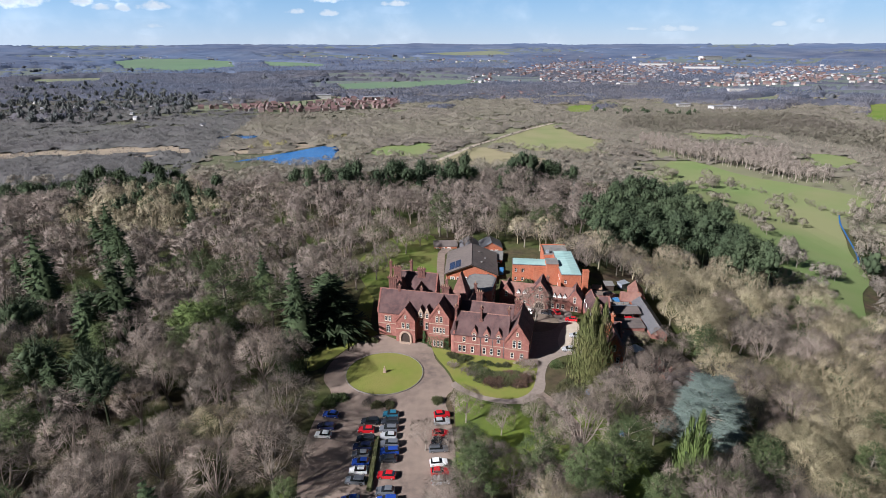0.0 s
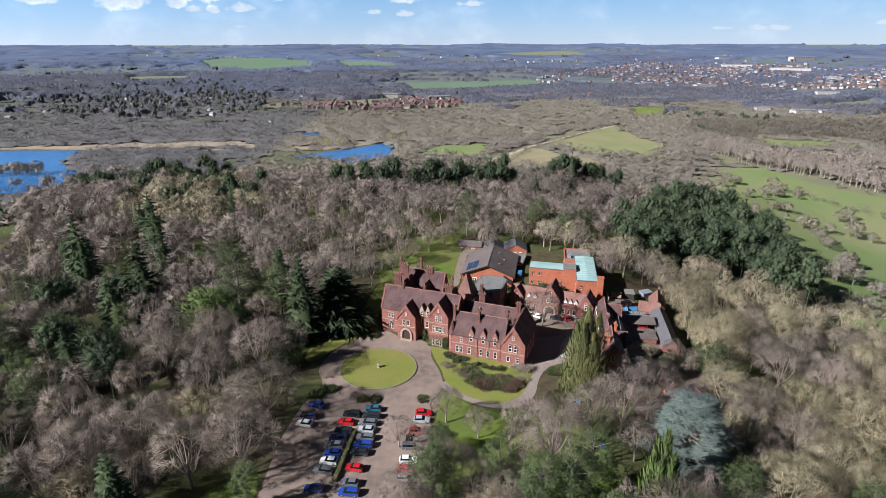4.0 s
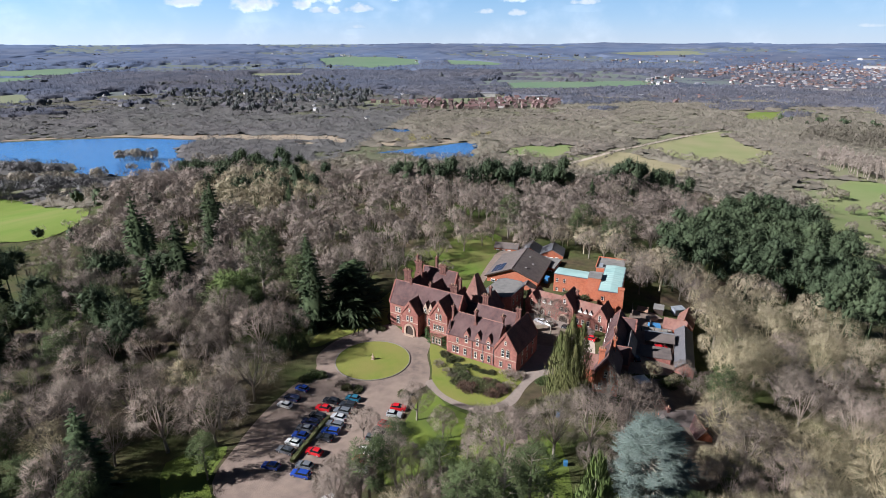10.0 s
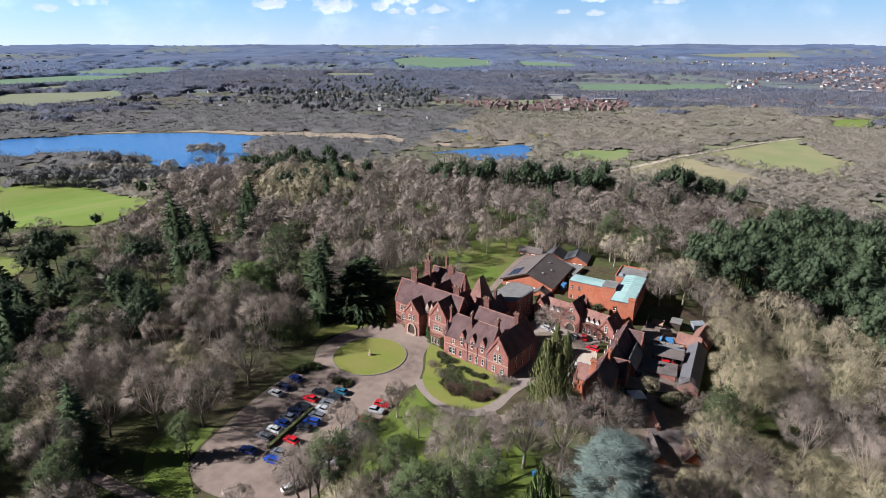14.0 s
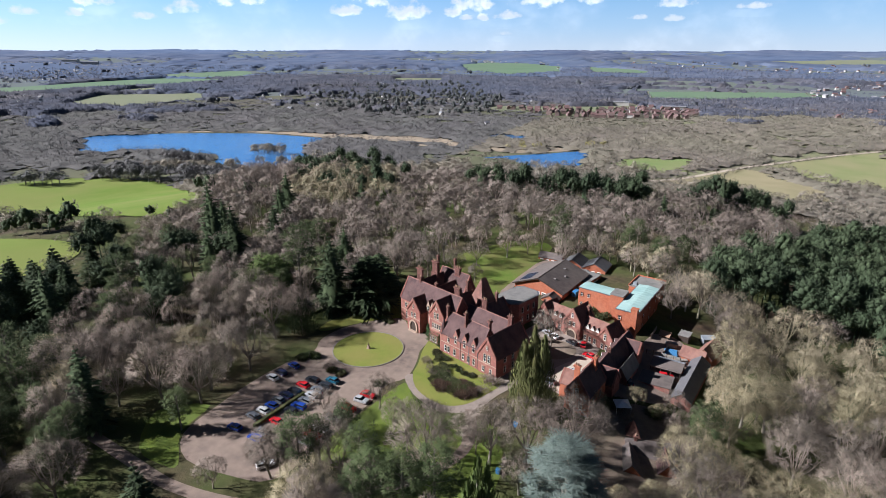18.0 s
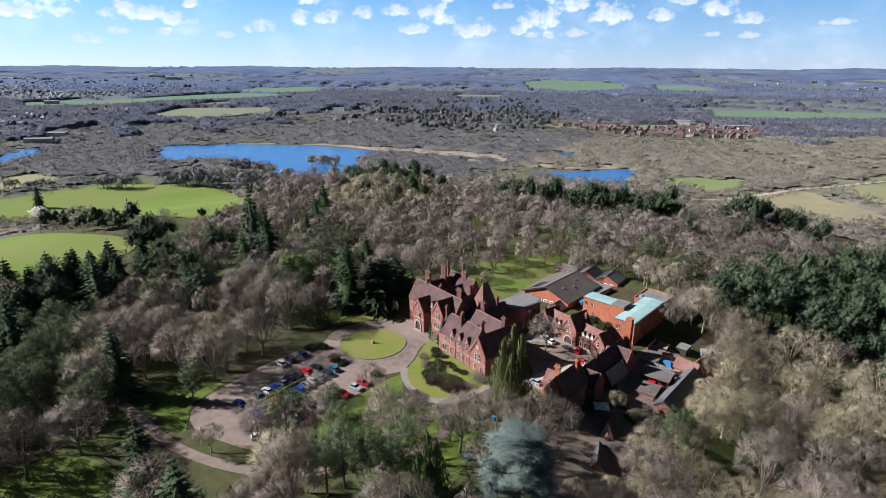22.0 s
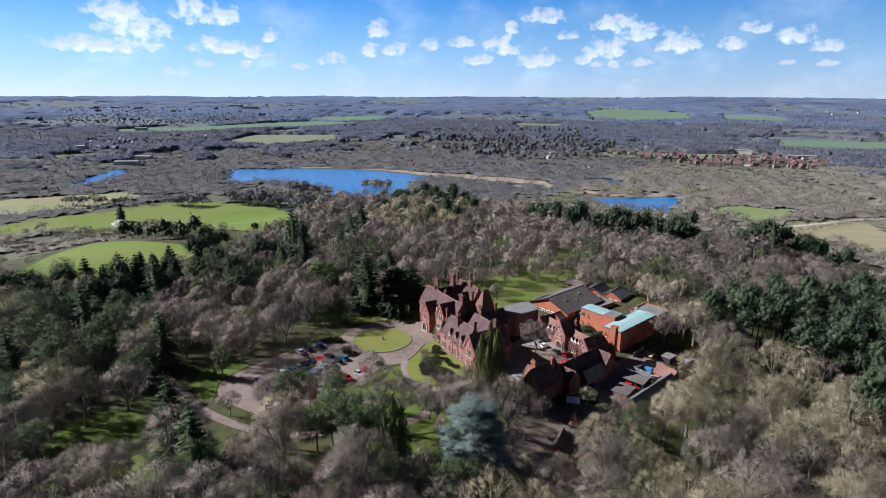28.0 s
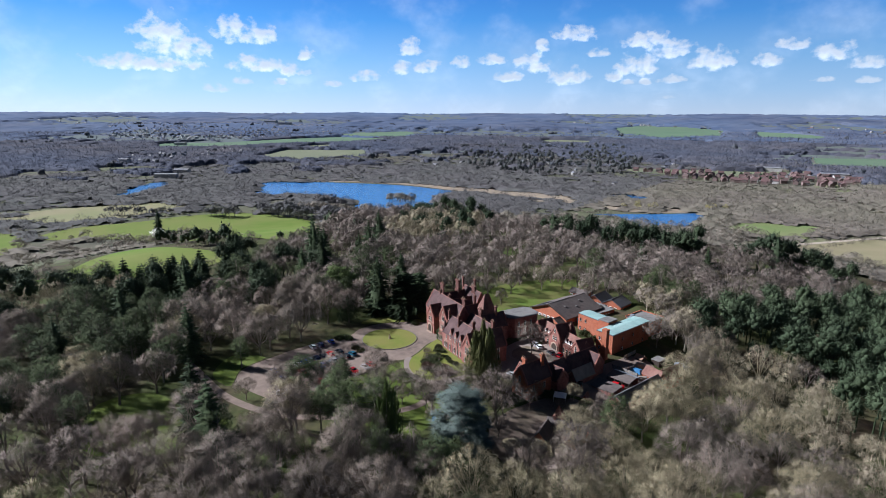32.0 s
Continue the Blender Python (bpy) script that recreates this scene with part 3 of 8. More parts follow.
def slivers(base, tip, width, rng, out=None, soft=0.0):
    """One narrow triangle for each pair of points, turned roughly to face the given way; soft rounds the shading over the whole crown."""
    d = tip - base
    side = np.cross(d, rng.normal(size=d.shape) if out is None else out + rng.normal(size=d.shape) * 0.45)
    side *= (width / (np.linalg.norm(side, axis=1) + 1e-9))[:, None] / 2
    v = np.stack([base + side, base - side, tip], 1)
    f = np.arange(3 * len(v)).reshape(-1, 3)
    face = unit(np.cross(-2 * side, d - side))
    if out is not None:
        away = (face * out).sum(1) < 0
        f[away] = f[away][:, ::-1]
        face[away] *= -1
        face = unit(unit(out) * soft + face * (1 - soft))
    return v.reshape(-1, 3), f, np.repeat(face, 3, axis=0)


def join(parts):
    vs, fs, ns, k = [], [], [], 0
    for v, f, n in parts:
        vs.append(v)
        fs.append(f + k)
        ns.append(n)
        k += len(v)
    return np.concatenate(vs), np.concatenate(fs), np.concatenate(ns)


def bare_tree(seed, h, r, arms=9, forks=6, n=5600, w=0.042, upright=0.0, lobes=13, core=0.0, low=0.14, fine=3):
    """Trunk and leafless crown of a broad tree: limbs, forks, and brooms of fine twigs that end on a dome of rounded lobes with gaps."""
    rng = np.random.default_rng(seed)
    top = np.array([rng.normal() * 0.3, rng.normal() * 0.3, h * 0.28])
    trunk = [(np.array([0, 0, -0.6]), top * 0.5, 0.024 * h, 0.019 * h), (top * 0.5, top, 0.019 * h, 0.016 * h)]
    mid, size = np.array([0, 0, h * (1 + low) / 2]), np.array([r, r, h * (1 - low) / 2])
    i = np.arange(lobes)
    up = 1 - 1.42 * (i + 0.5) / lobes
    az = i * 2.39996 + rng.uniform(-0.35, 0.35, lobes)
    flat = np.sqrt(1 - up ** 2)
    knob = unit(np.stack([flat * np.cos(az), flat * np.sin(az), up], -1) + rng.normal(size=(lobes, 3)) * 0.12)
    tall = rng.uniform(0.90, 1.04, lobes)

    def reach(e):
        near = e @ knob.T
        j = near.argmax(1)
        return tall[j] * (0.74 + 0.26 * np.exp(-(1 - near.max(1)) / 0.11)), unit(e + 1.3 * (e - knob[j]))

    segs, fork_at = [], []
    for i in range(arms):
        az = 2 * math.pi * (i + rng.uniform(-0.3, 0.3)) / arms
        el = rng.uniform(0.05, 1.25) + upright
        d = np.array([math.cos(az) * math.cos(el), math.sin(az) * math.cos(el), math.sin(el)])
        end = mid + d * size * 0.52
        start = top * rng.uniform(0.7, 1.0)
        knee = (start + end) / 2 + np.array([0, 0, -0.03 * h]) + rng.normal(size=3) * 0.25
        segs += [(start, knee, 0.010 * h, 0.007 * h), (knee, end, 0.007 * h, 0.004 * h)]
        for j in range(forks):
            e = unit(d + rng.normal(size=3) * 0.6)
            e[2] = max(e[2], -0.30)
            q = mid + e * size * reach(e[None])[0][0] * rng.uniform(0.62, 0.78)
            p = knee + (end - knee) * rng.uniform(0.2, 1.0)
            segs.append((p, q, 0.0038 * h, 0.0016 * h))
            fork_at.append(q)
    fork_at = np.array(fork_at)
    e = unit(rng.normal(size=(n * 2, 3)))
    gap = np.sin(e @ rng.normal(size=(3, 4)) * 5.0 + rng.uniform(0, 6, 4)).sum(1)
    e = e[(e[:, 2] > rng.uniform(-0.55, -0.1, len(e))) & (gap > -1.7)][:n]
    s, out = reach(e)
    s = s * np.where(rng.uniform(size=len(e)) < 0.2, rng.uniform(0.65, 0.9, len(e)), rng.uniform(0.88, 1.03, len(e)))
    tip = mid + e * size * s[:, None]
    own = fork_at[((tip[:, None] - fork_at[None]) ** 2).sum(-1).argmin(1)]
    base = own + (tip - own) * rng.uniform(0.3, 0.78, len(e))[:, None] + rng.normal(size=tip.shape) * 0.03 * r
    tip = tip + rng.normal(size=tip.shape) * 0.035 * r
    bits = [limbs_mesh(segs, fine), slivers(base, tip, w * rng.uniform(0.6, 1.4, len(e)), rng, out, 0.82)]
    if core:
        bits += [lump(rng, mid + k * size * 0.5 * t, size * 0.5 * core, False, 0.16) for k, t in zip(knob, tall)]
    return limbs_mesh(trunk, 6 if fine > 2 else 3), join(bits)


def fir_tree(seed, h, r, tiers=18, arms=10, droop=0.35, fingers=11, power=0.85, gap=0.10, w=0.8, rough=0.15):
    """A conifer in whorls of drooping boughs, each a fan of needle sprays."""
    rng = np.random.default_rng(seed)
    trunk = limbs_mesh([(np.array([0, 0, -0.6]), np.array([0, 0, h * 0.5]), 0.018 * h, 0.012 * h), (np.array([0, 0, h * 0.5]), np.array([0, 0, h * 0.97]), 0.012 * h, 0.02)], 6)
    base, tip, wid, outs = [], [], [], []
    for i in range(tiers):
        f = i / (tiers - 1)
        z = h * (gap + (1 - gap) * f * 0.97)
        reach = r * (min(1.0, (1 - f) ** power + 0.04)) * (1 + rough * rng.normal() * 0.8)
        for j in range(arms):
            az = 2 * math.pi * (j + rng.uniform(-0.4, 0.4) + 0.5 * (i % 2)) / arms
            d = np.array([math.cos(az), math.sin(az), -droop * rng.uniform(0.4, 1.3) + 0.3 * f])
            s = np.array([-math.sin(az), math.cos(az), 0])
            L = reach * rng.uniform(1 - 2 * rough, 1 + rough)
            for k in range(fingers):
                g = (k + 0.5) / fingers
                b = np.array([0, 0, z]) + d * L * g * 0.75
                base.append(b)
                tip.append(b + d * L * 0.34 + s * L * rng.uniform(-0.38, 0.38) + np.array([0, 0, rng.uniform(-0.12, 0.10) * L]))
                wid.append(w * rng.uniform(0.6, 1.3) * (0.35 + reach / r))
                outs.append(d * 0.7 + np.array([0, 0, 0.8]))
    base.append(np.array([0, 0, h * 0.9]))
    tip.append(np.array([0, 0, h]))
    wid.append(0.3)
    outs.append(np.array([1.0, 0, 0]))
    a = np.arange(9) * 2 * math.pi / 9
    rim = np.stack([np.cos(a) * r * 0.5, np.sin(a) * r * 0.5, np.full(9, h * gap * 1.4)], -1)
    hub = np.concatenate([rim, [[0, 0, h * 0.93]]])
    heart = (hub, np.array([(i, (i + 1) % 9, 9) for i in range(9)]), unit(hub * (1, 1, 0) + (0, 0, r * 0.3)))
    return trunk, join([slivers(np.array(base), np.array(tip), np.array(wid), rng, np.array(outs), 0.45), heart])


def clump_tree(seed, h, r, clumps=30, sprays=160, low=0.32, w=0.17, size=0.32, flat=0.75, cone=0.0, fine=0.26, mess=0.4):
    """A crown of many leafy clumps round a trunk with limbs."""
    rng = np.random.default_rng(seed)
    segs = [(np.array([0, 0, -0.6]), np.array([0.1, 0, h * 0.55]), 0.02 * h, 0.013 * h), (np.array([0.1, 0, h * 0.55]), np.array([0, 0, h * 0.9]), 0.013 * h, 0.03)]
    base, tip, outs = [], [], []
    for i in range(clumps):
        f = (i + 0.5) / clumps
        z = h * (low + (0.93 - low) * f)
        wide = r * ((1 - cone) * math.sqrt(max(0.05, 1 - (2 * f - 0.85) ** 2 / 1.5)) + cone * (1.05 - f))
        az = i * 2.399 + rng.uniform(-0.4, 0.4)
        c = np.array([math.cos(az) * wide * rng.uniform(0.35, 0.85), math.sin(az) * wide * rng.uniform(0.35, 0.85), z])
        segs.append((np.array([0, 0, z * 0.88]), c, 0.005 * h, 0.02))
        d = rng.normal(size=(sprays, 3))
        d /= np.linalg.norm(d, axis=1)[:, None]
        s = size * r * rng.uniform(0.75, 1.25)
        b = c + d * s * rng.uniform(0.2, 0.75, sprays)[:, None] * (1, 1, flat)
        base.append(b)
        tip.append(b + (d + rng.normal(size=d.shape) * mess + (0, 0, 0.15)) * s * fine * (1, 1, flat))
        outs.append(d * 0.8 + c / (r * 2) + (0, 0, 0.15))
    b = np.concatenate(base)
    return limbs_mesh(segs, 5), slivers(b, np.concatenate(tip), np.full(len(b), w), rng, np.concatenate(outs), 0.55)


def column_tree(seed, h, r, n=2200, w=0.3):
    """A dense upright evergreen of rising sprays, in several spires."""
    rng = np.random.default_rng(seed)
    spires = [(0, 0, 1.0)] + [(0.45 * r * math.cos(a), 0.45 * r * math.sin(a), rng.uniform(0.72, 0.93)) for a in np.arange(6) * 1.05]
    base, tip, outs = [], [], []
    for x, y, k in spires:
        m = n // len(spires)
        f = rng.uniform(0.03, 0.98, m) ** 0.9
        az = rng.uniform(0, 2 * math.pi, m)
        rad = r * 0.62 * np.minimum(1, (1 - f) * 1.9) * rng.uniform(0.55, 1.05, m)
        b = np.stack([x + rad * np.cos(az), y + rad * np.sin(az), f * h * k], -1)
        base.append(b)
        tip.append(b + np.stack([0.25 * np.cos(az), 0.25 * np.sin(az), np.ones(m)], -1) * rng.uniform(0.5, 1.5, m)[:, None])
        outs.append(np.stack([np.cos(az), np.sin(az), np.full(m, 0.35)], -1))
    b = np.concatenate(base)
    return limbs_mesh([(np.array([0, 0, -0.5]), np.array([0, 0, h * 0.8]), 0.4, 0.1)], 6), slivers(b, np.concatenate(tip), np.full(len(b), w), rng, np.concatenate(outs), 0.55)


def ico():
    g = (1 + 5 ** 0.5) / 2
    v = np.array([(-1, g, 0), (1, g, 0), (-1, -g, 0), (1, -g, 0), (0, -1, g), (0, 1, g), (0, -1, -g), (0, 1, -g), (g, 0, -1), (g, 0, 1), (-g, 0, -1), (-g, 0, 1)], float)
    f = np.array([(0, 11, 5), (0, 5, 1), (0, 1, 7), (0, 7, 10), (0, 10, 11), (1, 5, 9), (5, 11, 4), (11, 10, 2), (10, 7, 6), (7, 1, 8),
                  (3, 9, 4), (3, 4, 2), (3, 2, 6), (3, 6, 8), (3, 8, 9), (4, 9, 5), (2, 4, 11), (6, 2, 10), (8, 6, 7), (9, 8, 1)])
    return v / np.linalg.norm(v[0]), f


def finer(v, f):
    """Each triangle cut in four, on the sphere."""
    key, out, vs = {}, [], list(v)

    def mid(a, b):
        k = (min(a, b), max(a, b))
        if k not in key:
            m = (vs[a] + vs[b]) / 2
            key[k] = len(vs)
            vs.append(m / np.linalg.norm(m))
        return key[k]

    for a, b, c in f:
        x, y, z = mid(a, b), mid(b, c), mid(c, a)
        out += [(a, x, z), (x, b, y), (z, y, c), (x, y, z)]
    return np.array(vs), np.array(out)


ICO0 = ico()
ICO1 = finer(*ICO0)


def lump(rng, c, size, fine=False, rough=0.28):
    """An uneven knot of dense twigs."""
    v, f = ICO1 if fine else ICO0
    k = 1 + rng.normal(0, rough, len(v)).clip(-0.5, 0.6)
    return c + v * k[:, None] * size, f, unit(v / size)


def shell_tree(seed, h, r, n=420, w=0.24, lobes=9, low=0.30, core=0.0, length=0.22, lift=0.15, stem=True):
    """A far crown: lobes of sprays that face outwards round a small dark heart, on a short trunk."""
    rng = np.random.default_rng(seed)
    bits = [limbs_mesh([(np.array([0, 0, -0.6]), np.array([0, 0, h * 0.5]), 0.02 * h, 0.012 * h)], 3)] if stem else []
    mid, size = np.array([0, 0, h * (low + 1) / 2]), np.array([r, r, h * (1 - low) / 2])
    m = n // lobes
    for i in range(lobes):
        f = (i + 0.5) / lobes
        az, up = i * 2.4 + rng.uniform(-0.4, 0.4), 1.0 - 1.25 * f
        flat = math.sqrt(max(0.0, 1 - up * up))
        c = mid + np.array([math.cos(az) * flat, math.sin(az) * flat, up]) * size * rng.uniform(0.48, 0.66)
        s = size * np.array([1, 1, 1.0]) * rng.uniform(0.40, 0.52)
        if core:
            bits.append(lump(rng, c, s * core, False, 0.2))
        d = rng.normal(size=(m, 3)) + (c - mid) / size * 1.3 + (0, 0, 0.25)
        d /= np.linalg.norm(d, axis=1)[:, None]
        b = c + d * s * rng.uniform(0.5, 1.0, m)[:, None]
        e = b + (d + rng.normal(size=d.shape) * 0.55 + (0, 0, lift)) * r * length * rng.uniform(0.6, 1.2, m)[:, None]
        bits.append(slivers(b, e, w * rng.uniform(0.7, 1.3, m), rng, d, 0.55))
    return join(bits)


class Kind:
    """A kind of tree: shared trunk and crown meshes, and how to set one out."""

    def __init__(self, name, made, material, label, category="tree", group=""):
        (tv, tf, tn), (cv, cf, cn) = made
        self.name, self.label, self.category, self.group = name, label, category, group
        self.trunk, self.crown = fast_mesh("trunk", tv, tf, BARK, normals=tn), fast_mesh("crown", cv, cf, material, normals=cn)
        self.first = None

    def plant(self, x, y, s=1.0, turn=0.0, z=None, sz=None):
        z = float(land(x, y)) - 0.1 if z is None else z
        m = pose(x, y, z, 0, 0, turn) @ Matrix.Diagonal((s, s, sz or s, 1))
        ob = thing(self.name, m, self.label, self.category, self.group)
        part("trunk", self.trunk, None, ob)
        part("crown", self.crown, None, ob)
        return ob


def scatter(name, proto, places, material, label, category="woodland"):
    """Many far trees as one stuff object: the prototypes' triangles copied to every place (x, y, scale)."""
    rng = np.random.default_rng(len(places))
    vs, fs, ns, k = [], [], [], 0
    for i, (x, y, s) in enumerate(places):
        v, f, nv = proto[int(rng.integers(len(proto)))]
        a = rng.uniform(0, 6.28)
        turn = np.array([[math.cos(a), math.sin(a), 0], [-math.sin(a), math.cos(a), 0], [0, 0, 1]])
        q = v @ turn * (s, s, s * rng.uniform(0.88, 1.12))
        vs.append(q + (x, y, float(land(x, y))))
        fs.append(f + k)
        ns.append(nv @ turn)
        k += len(q)
    return tagged(new(name, fast_mesh(name, np.concatenate(vs), np.concatenate(fs), material, False, np.concatenate(ns))), label, category, kind="stuff")


OAKS = [Kind("bare_tree", bare_tree(11 + i, h, r), TWIG, "leafless broad-crowned tree with grey-brown twigs", group="bare trees of the wood")
        for i, (h, r) in enumerate(((16.5, 8.2), (15.5, 8.8), (17.5, 7.4), (14, 7.0), (18, 8.6)))]
OLIVES = [Kind("bare_tree", bare_tree(31 + i, h, r), TWIG_OLIVE, "leafless tree with pale olive-tinged twigs", group="olive bare trees")
          for i, (h, r) in enumerate(((17, 8.4), (18, 9.4), (15, 8.0)))]
BIRCH = Kind("slender_bare_tree", bare_tree(51, 17, 3.6, 8, 5, 1500, 0.05, 0.35), TWIG, "slender leafless tree with upright twigs")
FIRS = [Kind("fir_tree", fir_tree(61 + i, h, r), FIR, "tall dark fir with drooping boughs", group="dark firs of the wood") for i, (h, r) in enumerate(((32, 7.4), (29, 7.8), (26, 6.4)))]
SMALLFIR = Kind("spruce_tree", fir_tree(71, 17, 5.8, 14, 12, w=1.0), FIR, "young dark pointed spruce", group="row of spruces")
PINES = [Kind("pine_tree", clump_tree(81 + i, h, r), PINE, "dark green pine with clumped crown", group="pines") for i, (h, r) in enumerate(((18, 5.6), (20, 6.4), (16, 6.0)))]

# ---- houses ----
SHARED = {}
TURN = {"front": 0, "right": 90, "back": 180, "left": -90}


def window_meshes(w, h, surround, arched):
    key = (w, h, surround.name, arched)
    if key not in SHARED:
        s, c, p = Geo(), Geo(), Geo()
        t = 0.10
        s.box(-w / 2 - t, -w / 2, -0.14, 0.02, 0, h)
        s.box(w / 2, w / 2 + t, -0.14, 0.02, 0, h)
        s.box(-w / 2 - t - 0.06, w / 2 + t + 0.06, -0.22, 0.02, -0.16, 0)
        if arched:
            n = 6
            arc = [(w / 2 * math.cos(math.pi * i / n), h + w * 0.55 * math.sin(math.pi * i / n)) for i in range(n + 1)]
            big = [((w / 2 + t + 0.1) * math.cos(math.pi * i / n), h + (w * 0.55 + 0.26) * math.sin(math.pi * i / n)) for i in range(n + 1)]
            s.extrude(big + arc[::-1], "y", -0.15, 0.02)
            p.extrude(arc, "y", -0.035, 0.01)
        else:
            s.box(-w / 2 - t, w / 2 + t, -0.16, 0.02, h, h + 0.24)
        b = 0.07
        c.box(-w / 2, -w / 2 + b, -0.085, -0.03, 0, h)
        c.box(w / 2 - b, w / 2, -0.085, -0.03, 0, h)
        c.box(-w / 2 + b, w / 2 - b, -0.085, -0.03, h - b, h)
        c.box(-w / 2 + b, w / 2 - b, -0.085, -0.03, 0, b)
        c.box(-w / 2 + b, w / 2 - b, -0.085, -0.03, h * 0.52, h * 0.52 + b)
        if w > 1.0:
            c.box(-b / 2, b / 2, -0.08, -0.032, b, h - b)
        p.box(-w / 2, w / 2, -0.03, 0.01, 0, h)
        SHARED[key] = (s.mesh("window", surround), c.mesh("sash", WHITE), p.mesh("pane", PANE))
    return SHARED[key]


def window(parent, u, v, z, w, h, face="front", surround=STONE, arched=False, pair=0.0):
    """A sash window set in a raised surround; with pair, two side by side."""
    for du in ((-pair / 2, pair / 2) if pair else (0,)):
        s, c, p = window_meshes(w, h, surround, arched)
        x, y = (u + du, v) if face in ("front", "back") else (u, v + du)
        ob = part("window", s, None, parent)
        ob.matrix_local = pose(x, y, z, 0, 0, TURN[face])
        part("sash", c, None, ob)
        part("pane", p, None, ob)


def gabled(parent, u0, u1, v0, v1, z0, eave, ridge, axis="x", wall=BRICK, roof=TILE, coped=(True, True), over=0.25, hip=(0, 0), thick=0.28):
    """A range with a pitched roof whose ridge runs along x or y: wall, roof, ridge tiles and gable copings."""
    lo, hi, a, b = (v0, v1, u0, u1) if axis == "x" else (u0, u1, v0, v1)
    mid = (lo + hi) / 2
    slope = (ridge - eave) / (mid - lo)
    body = Geo()
    if any(hip):
        body.box(u0, u1, v0, v1, z0, eave)
    else:
        body.extrude([(lo, z0), (hi, z0), (hi, eave), (mid, ridge), (lo, eave)], axis, a, b)
    part("wall", body, wall, parent)
    r = Geo()
    e = eave - over * slope
    a2, b2 = a - (0 if coped[0] else over), b + (0 if coped[1] else over)
    if any(hip):
        put = (lambda s, c, z: (s, c, z)) if axis == "x" else (lambda s, c, z: (c, s, z))
        a2, b2 = a - over, b + over
        p = [put(a2, lo - over, e), put(b2, lo - over, e), put(b2, hi + over, e), put(a2, hi + over, e), put(a2 + hip[0], mid, ridge + 0.1), put(b2 - hip[1], mid, ridge + 0.1)]
        r.add(p, [(0, 1, 5, 4), (2, 3, 4, 5), (1, 2, 5), (3, 0, 4), (3, 2, 1, 0)])
    else:
        r.extrude([(lo - over, e), (mid, ridge + 0.02), (hi + over, e), (hi + over, e + thick), (mid, ridge + thick), (lo - over, e + thick)], axis, a2 + (0.3 if coped[0] else 0), b2 - (0.3 if coped[1] else 0))
    part("roof", r, roof, parent)
    rt = Geo()
    n = max(2, int((b2 - a2) / 0.9))
    for i in range(n):
        s0 = a2 + hip[0] + (b2 - a2 - hip[0] - hip[1]) * i / n
        s1 = s0 + (b2 - a2 - hip[0] - hip[1]) / n - 0.03
        rt.extrude([(mid - 0.2, ridge + thick - 0.12), (mid + 0.2, ridge + thick - 0.12), (mid, ridge + thick + 0.12)], axis, s0, s1)
    part("ridge_tiles", rt, TILE_RED if roof in (TILE, TILE_RED) else roof, parent)
    for flag, s in zip(coped, (a, b)):
        if flag and not any(hip):
            g = Geo()
            steps = 15
            for side in (-1, 1):
                for i in range(steps):
                    f0, f1 = i / steps, (i + 1) / steps
                    q0 = mid + side * (hi - mid) * (1 - f0) * 1.03
                    q1 = mid + side * (hi - mid) * (1 - f1) * 1.03
                    zt = eave + (ridge - eave) * f1 + 0.26
                    x0, x1 = min(q0, q1), max(q0, q1)
                    zb = eave + (ridge - eave) * f0 - 0.5
                    if axis == "x":
                        g.box(s - 0.22, s + 0.28, x0, x1, zb, zt)
                    else:
                        g.box(x0, x1, s - 0.22, s + 0.28, zb, zt)
            part("coping", g, BRICK, parent)


def chimney(parent, u, v, z0, z1, w, d, pots=2, wall=SOOTY):
    """A stack: a broad foot, one shaft to each flue, a corbelled cap, and pots."""
    h = z1 - 0.7
    zs = z0 + (h - z0) * 0.42
    ob = part("chimney", Geo().box(u - w * 0.62, u + w * 0.62, v - d * 0.62, v + d * 0.62, z0, zs, 0.06), wall, parent)
    along_u = w >= d
    n = max(1, pots)
    for i in range(n):
        c = ((i + 0.5) / n - 0.5) * (w if along_u else d)
        r = (w if along_u else d) / n * 0.40 + 0.03
        r2 = min(r, (d if along_u else w) * 0.48)
        x, y = (u + c, v) if along_u else (u, v + c)
        rx, ry = (r, r2) if along_u else (r2, r)
        part("shaft", Geo().box(x - rx, x + rx, y - ry, y + ry, zs, h - 0.55), wall, ob)
        pg = Geo()
        pg.tube(x, y, h - 0.02, z1, 0.2, 0.16, 8)
        part("chimney_pot", pg, POT, ob)
    cap = [(w * 0.54, d * 0.54, h - 0.55), (w * 0.56, d * 0.56, h - 0.32), (w * 0.64, d * 0.64, h - 0.28), (w * 0.64, d * 0.64, h)]
    g = Geo()
    g.add([(u + sx * a, v + sy * b, z) for a, b, z in cap for sx, sy in ((-1, -1), (1, -1), (1, 1), (-1, 1))],
          [(3, 2, 1, 0), (12, 13, 14, 15)] + [(4 * k + i, 4 * k + (i + 1) % 4, 4 * k + 4 + (i + 1) % 4, 4 * k + 4 + i) for k in range(3) for i in range(4)])
    part("cap", g, wall, ob)


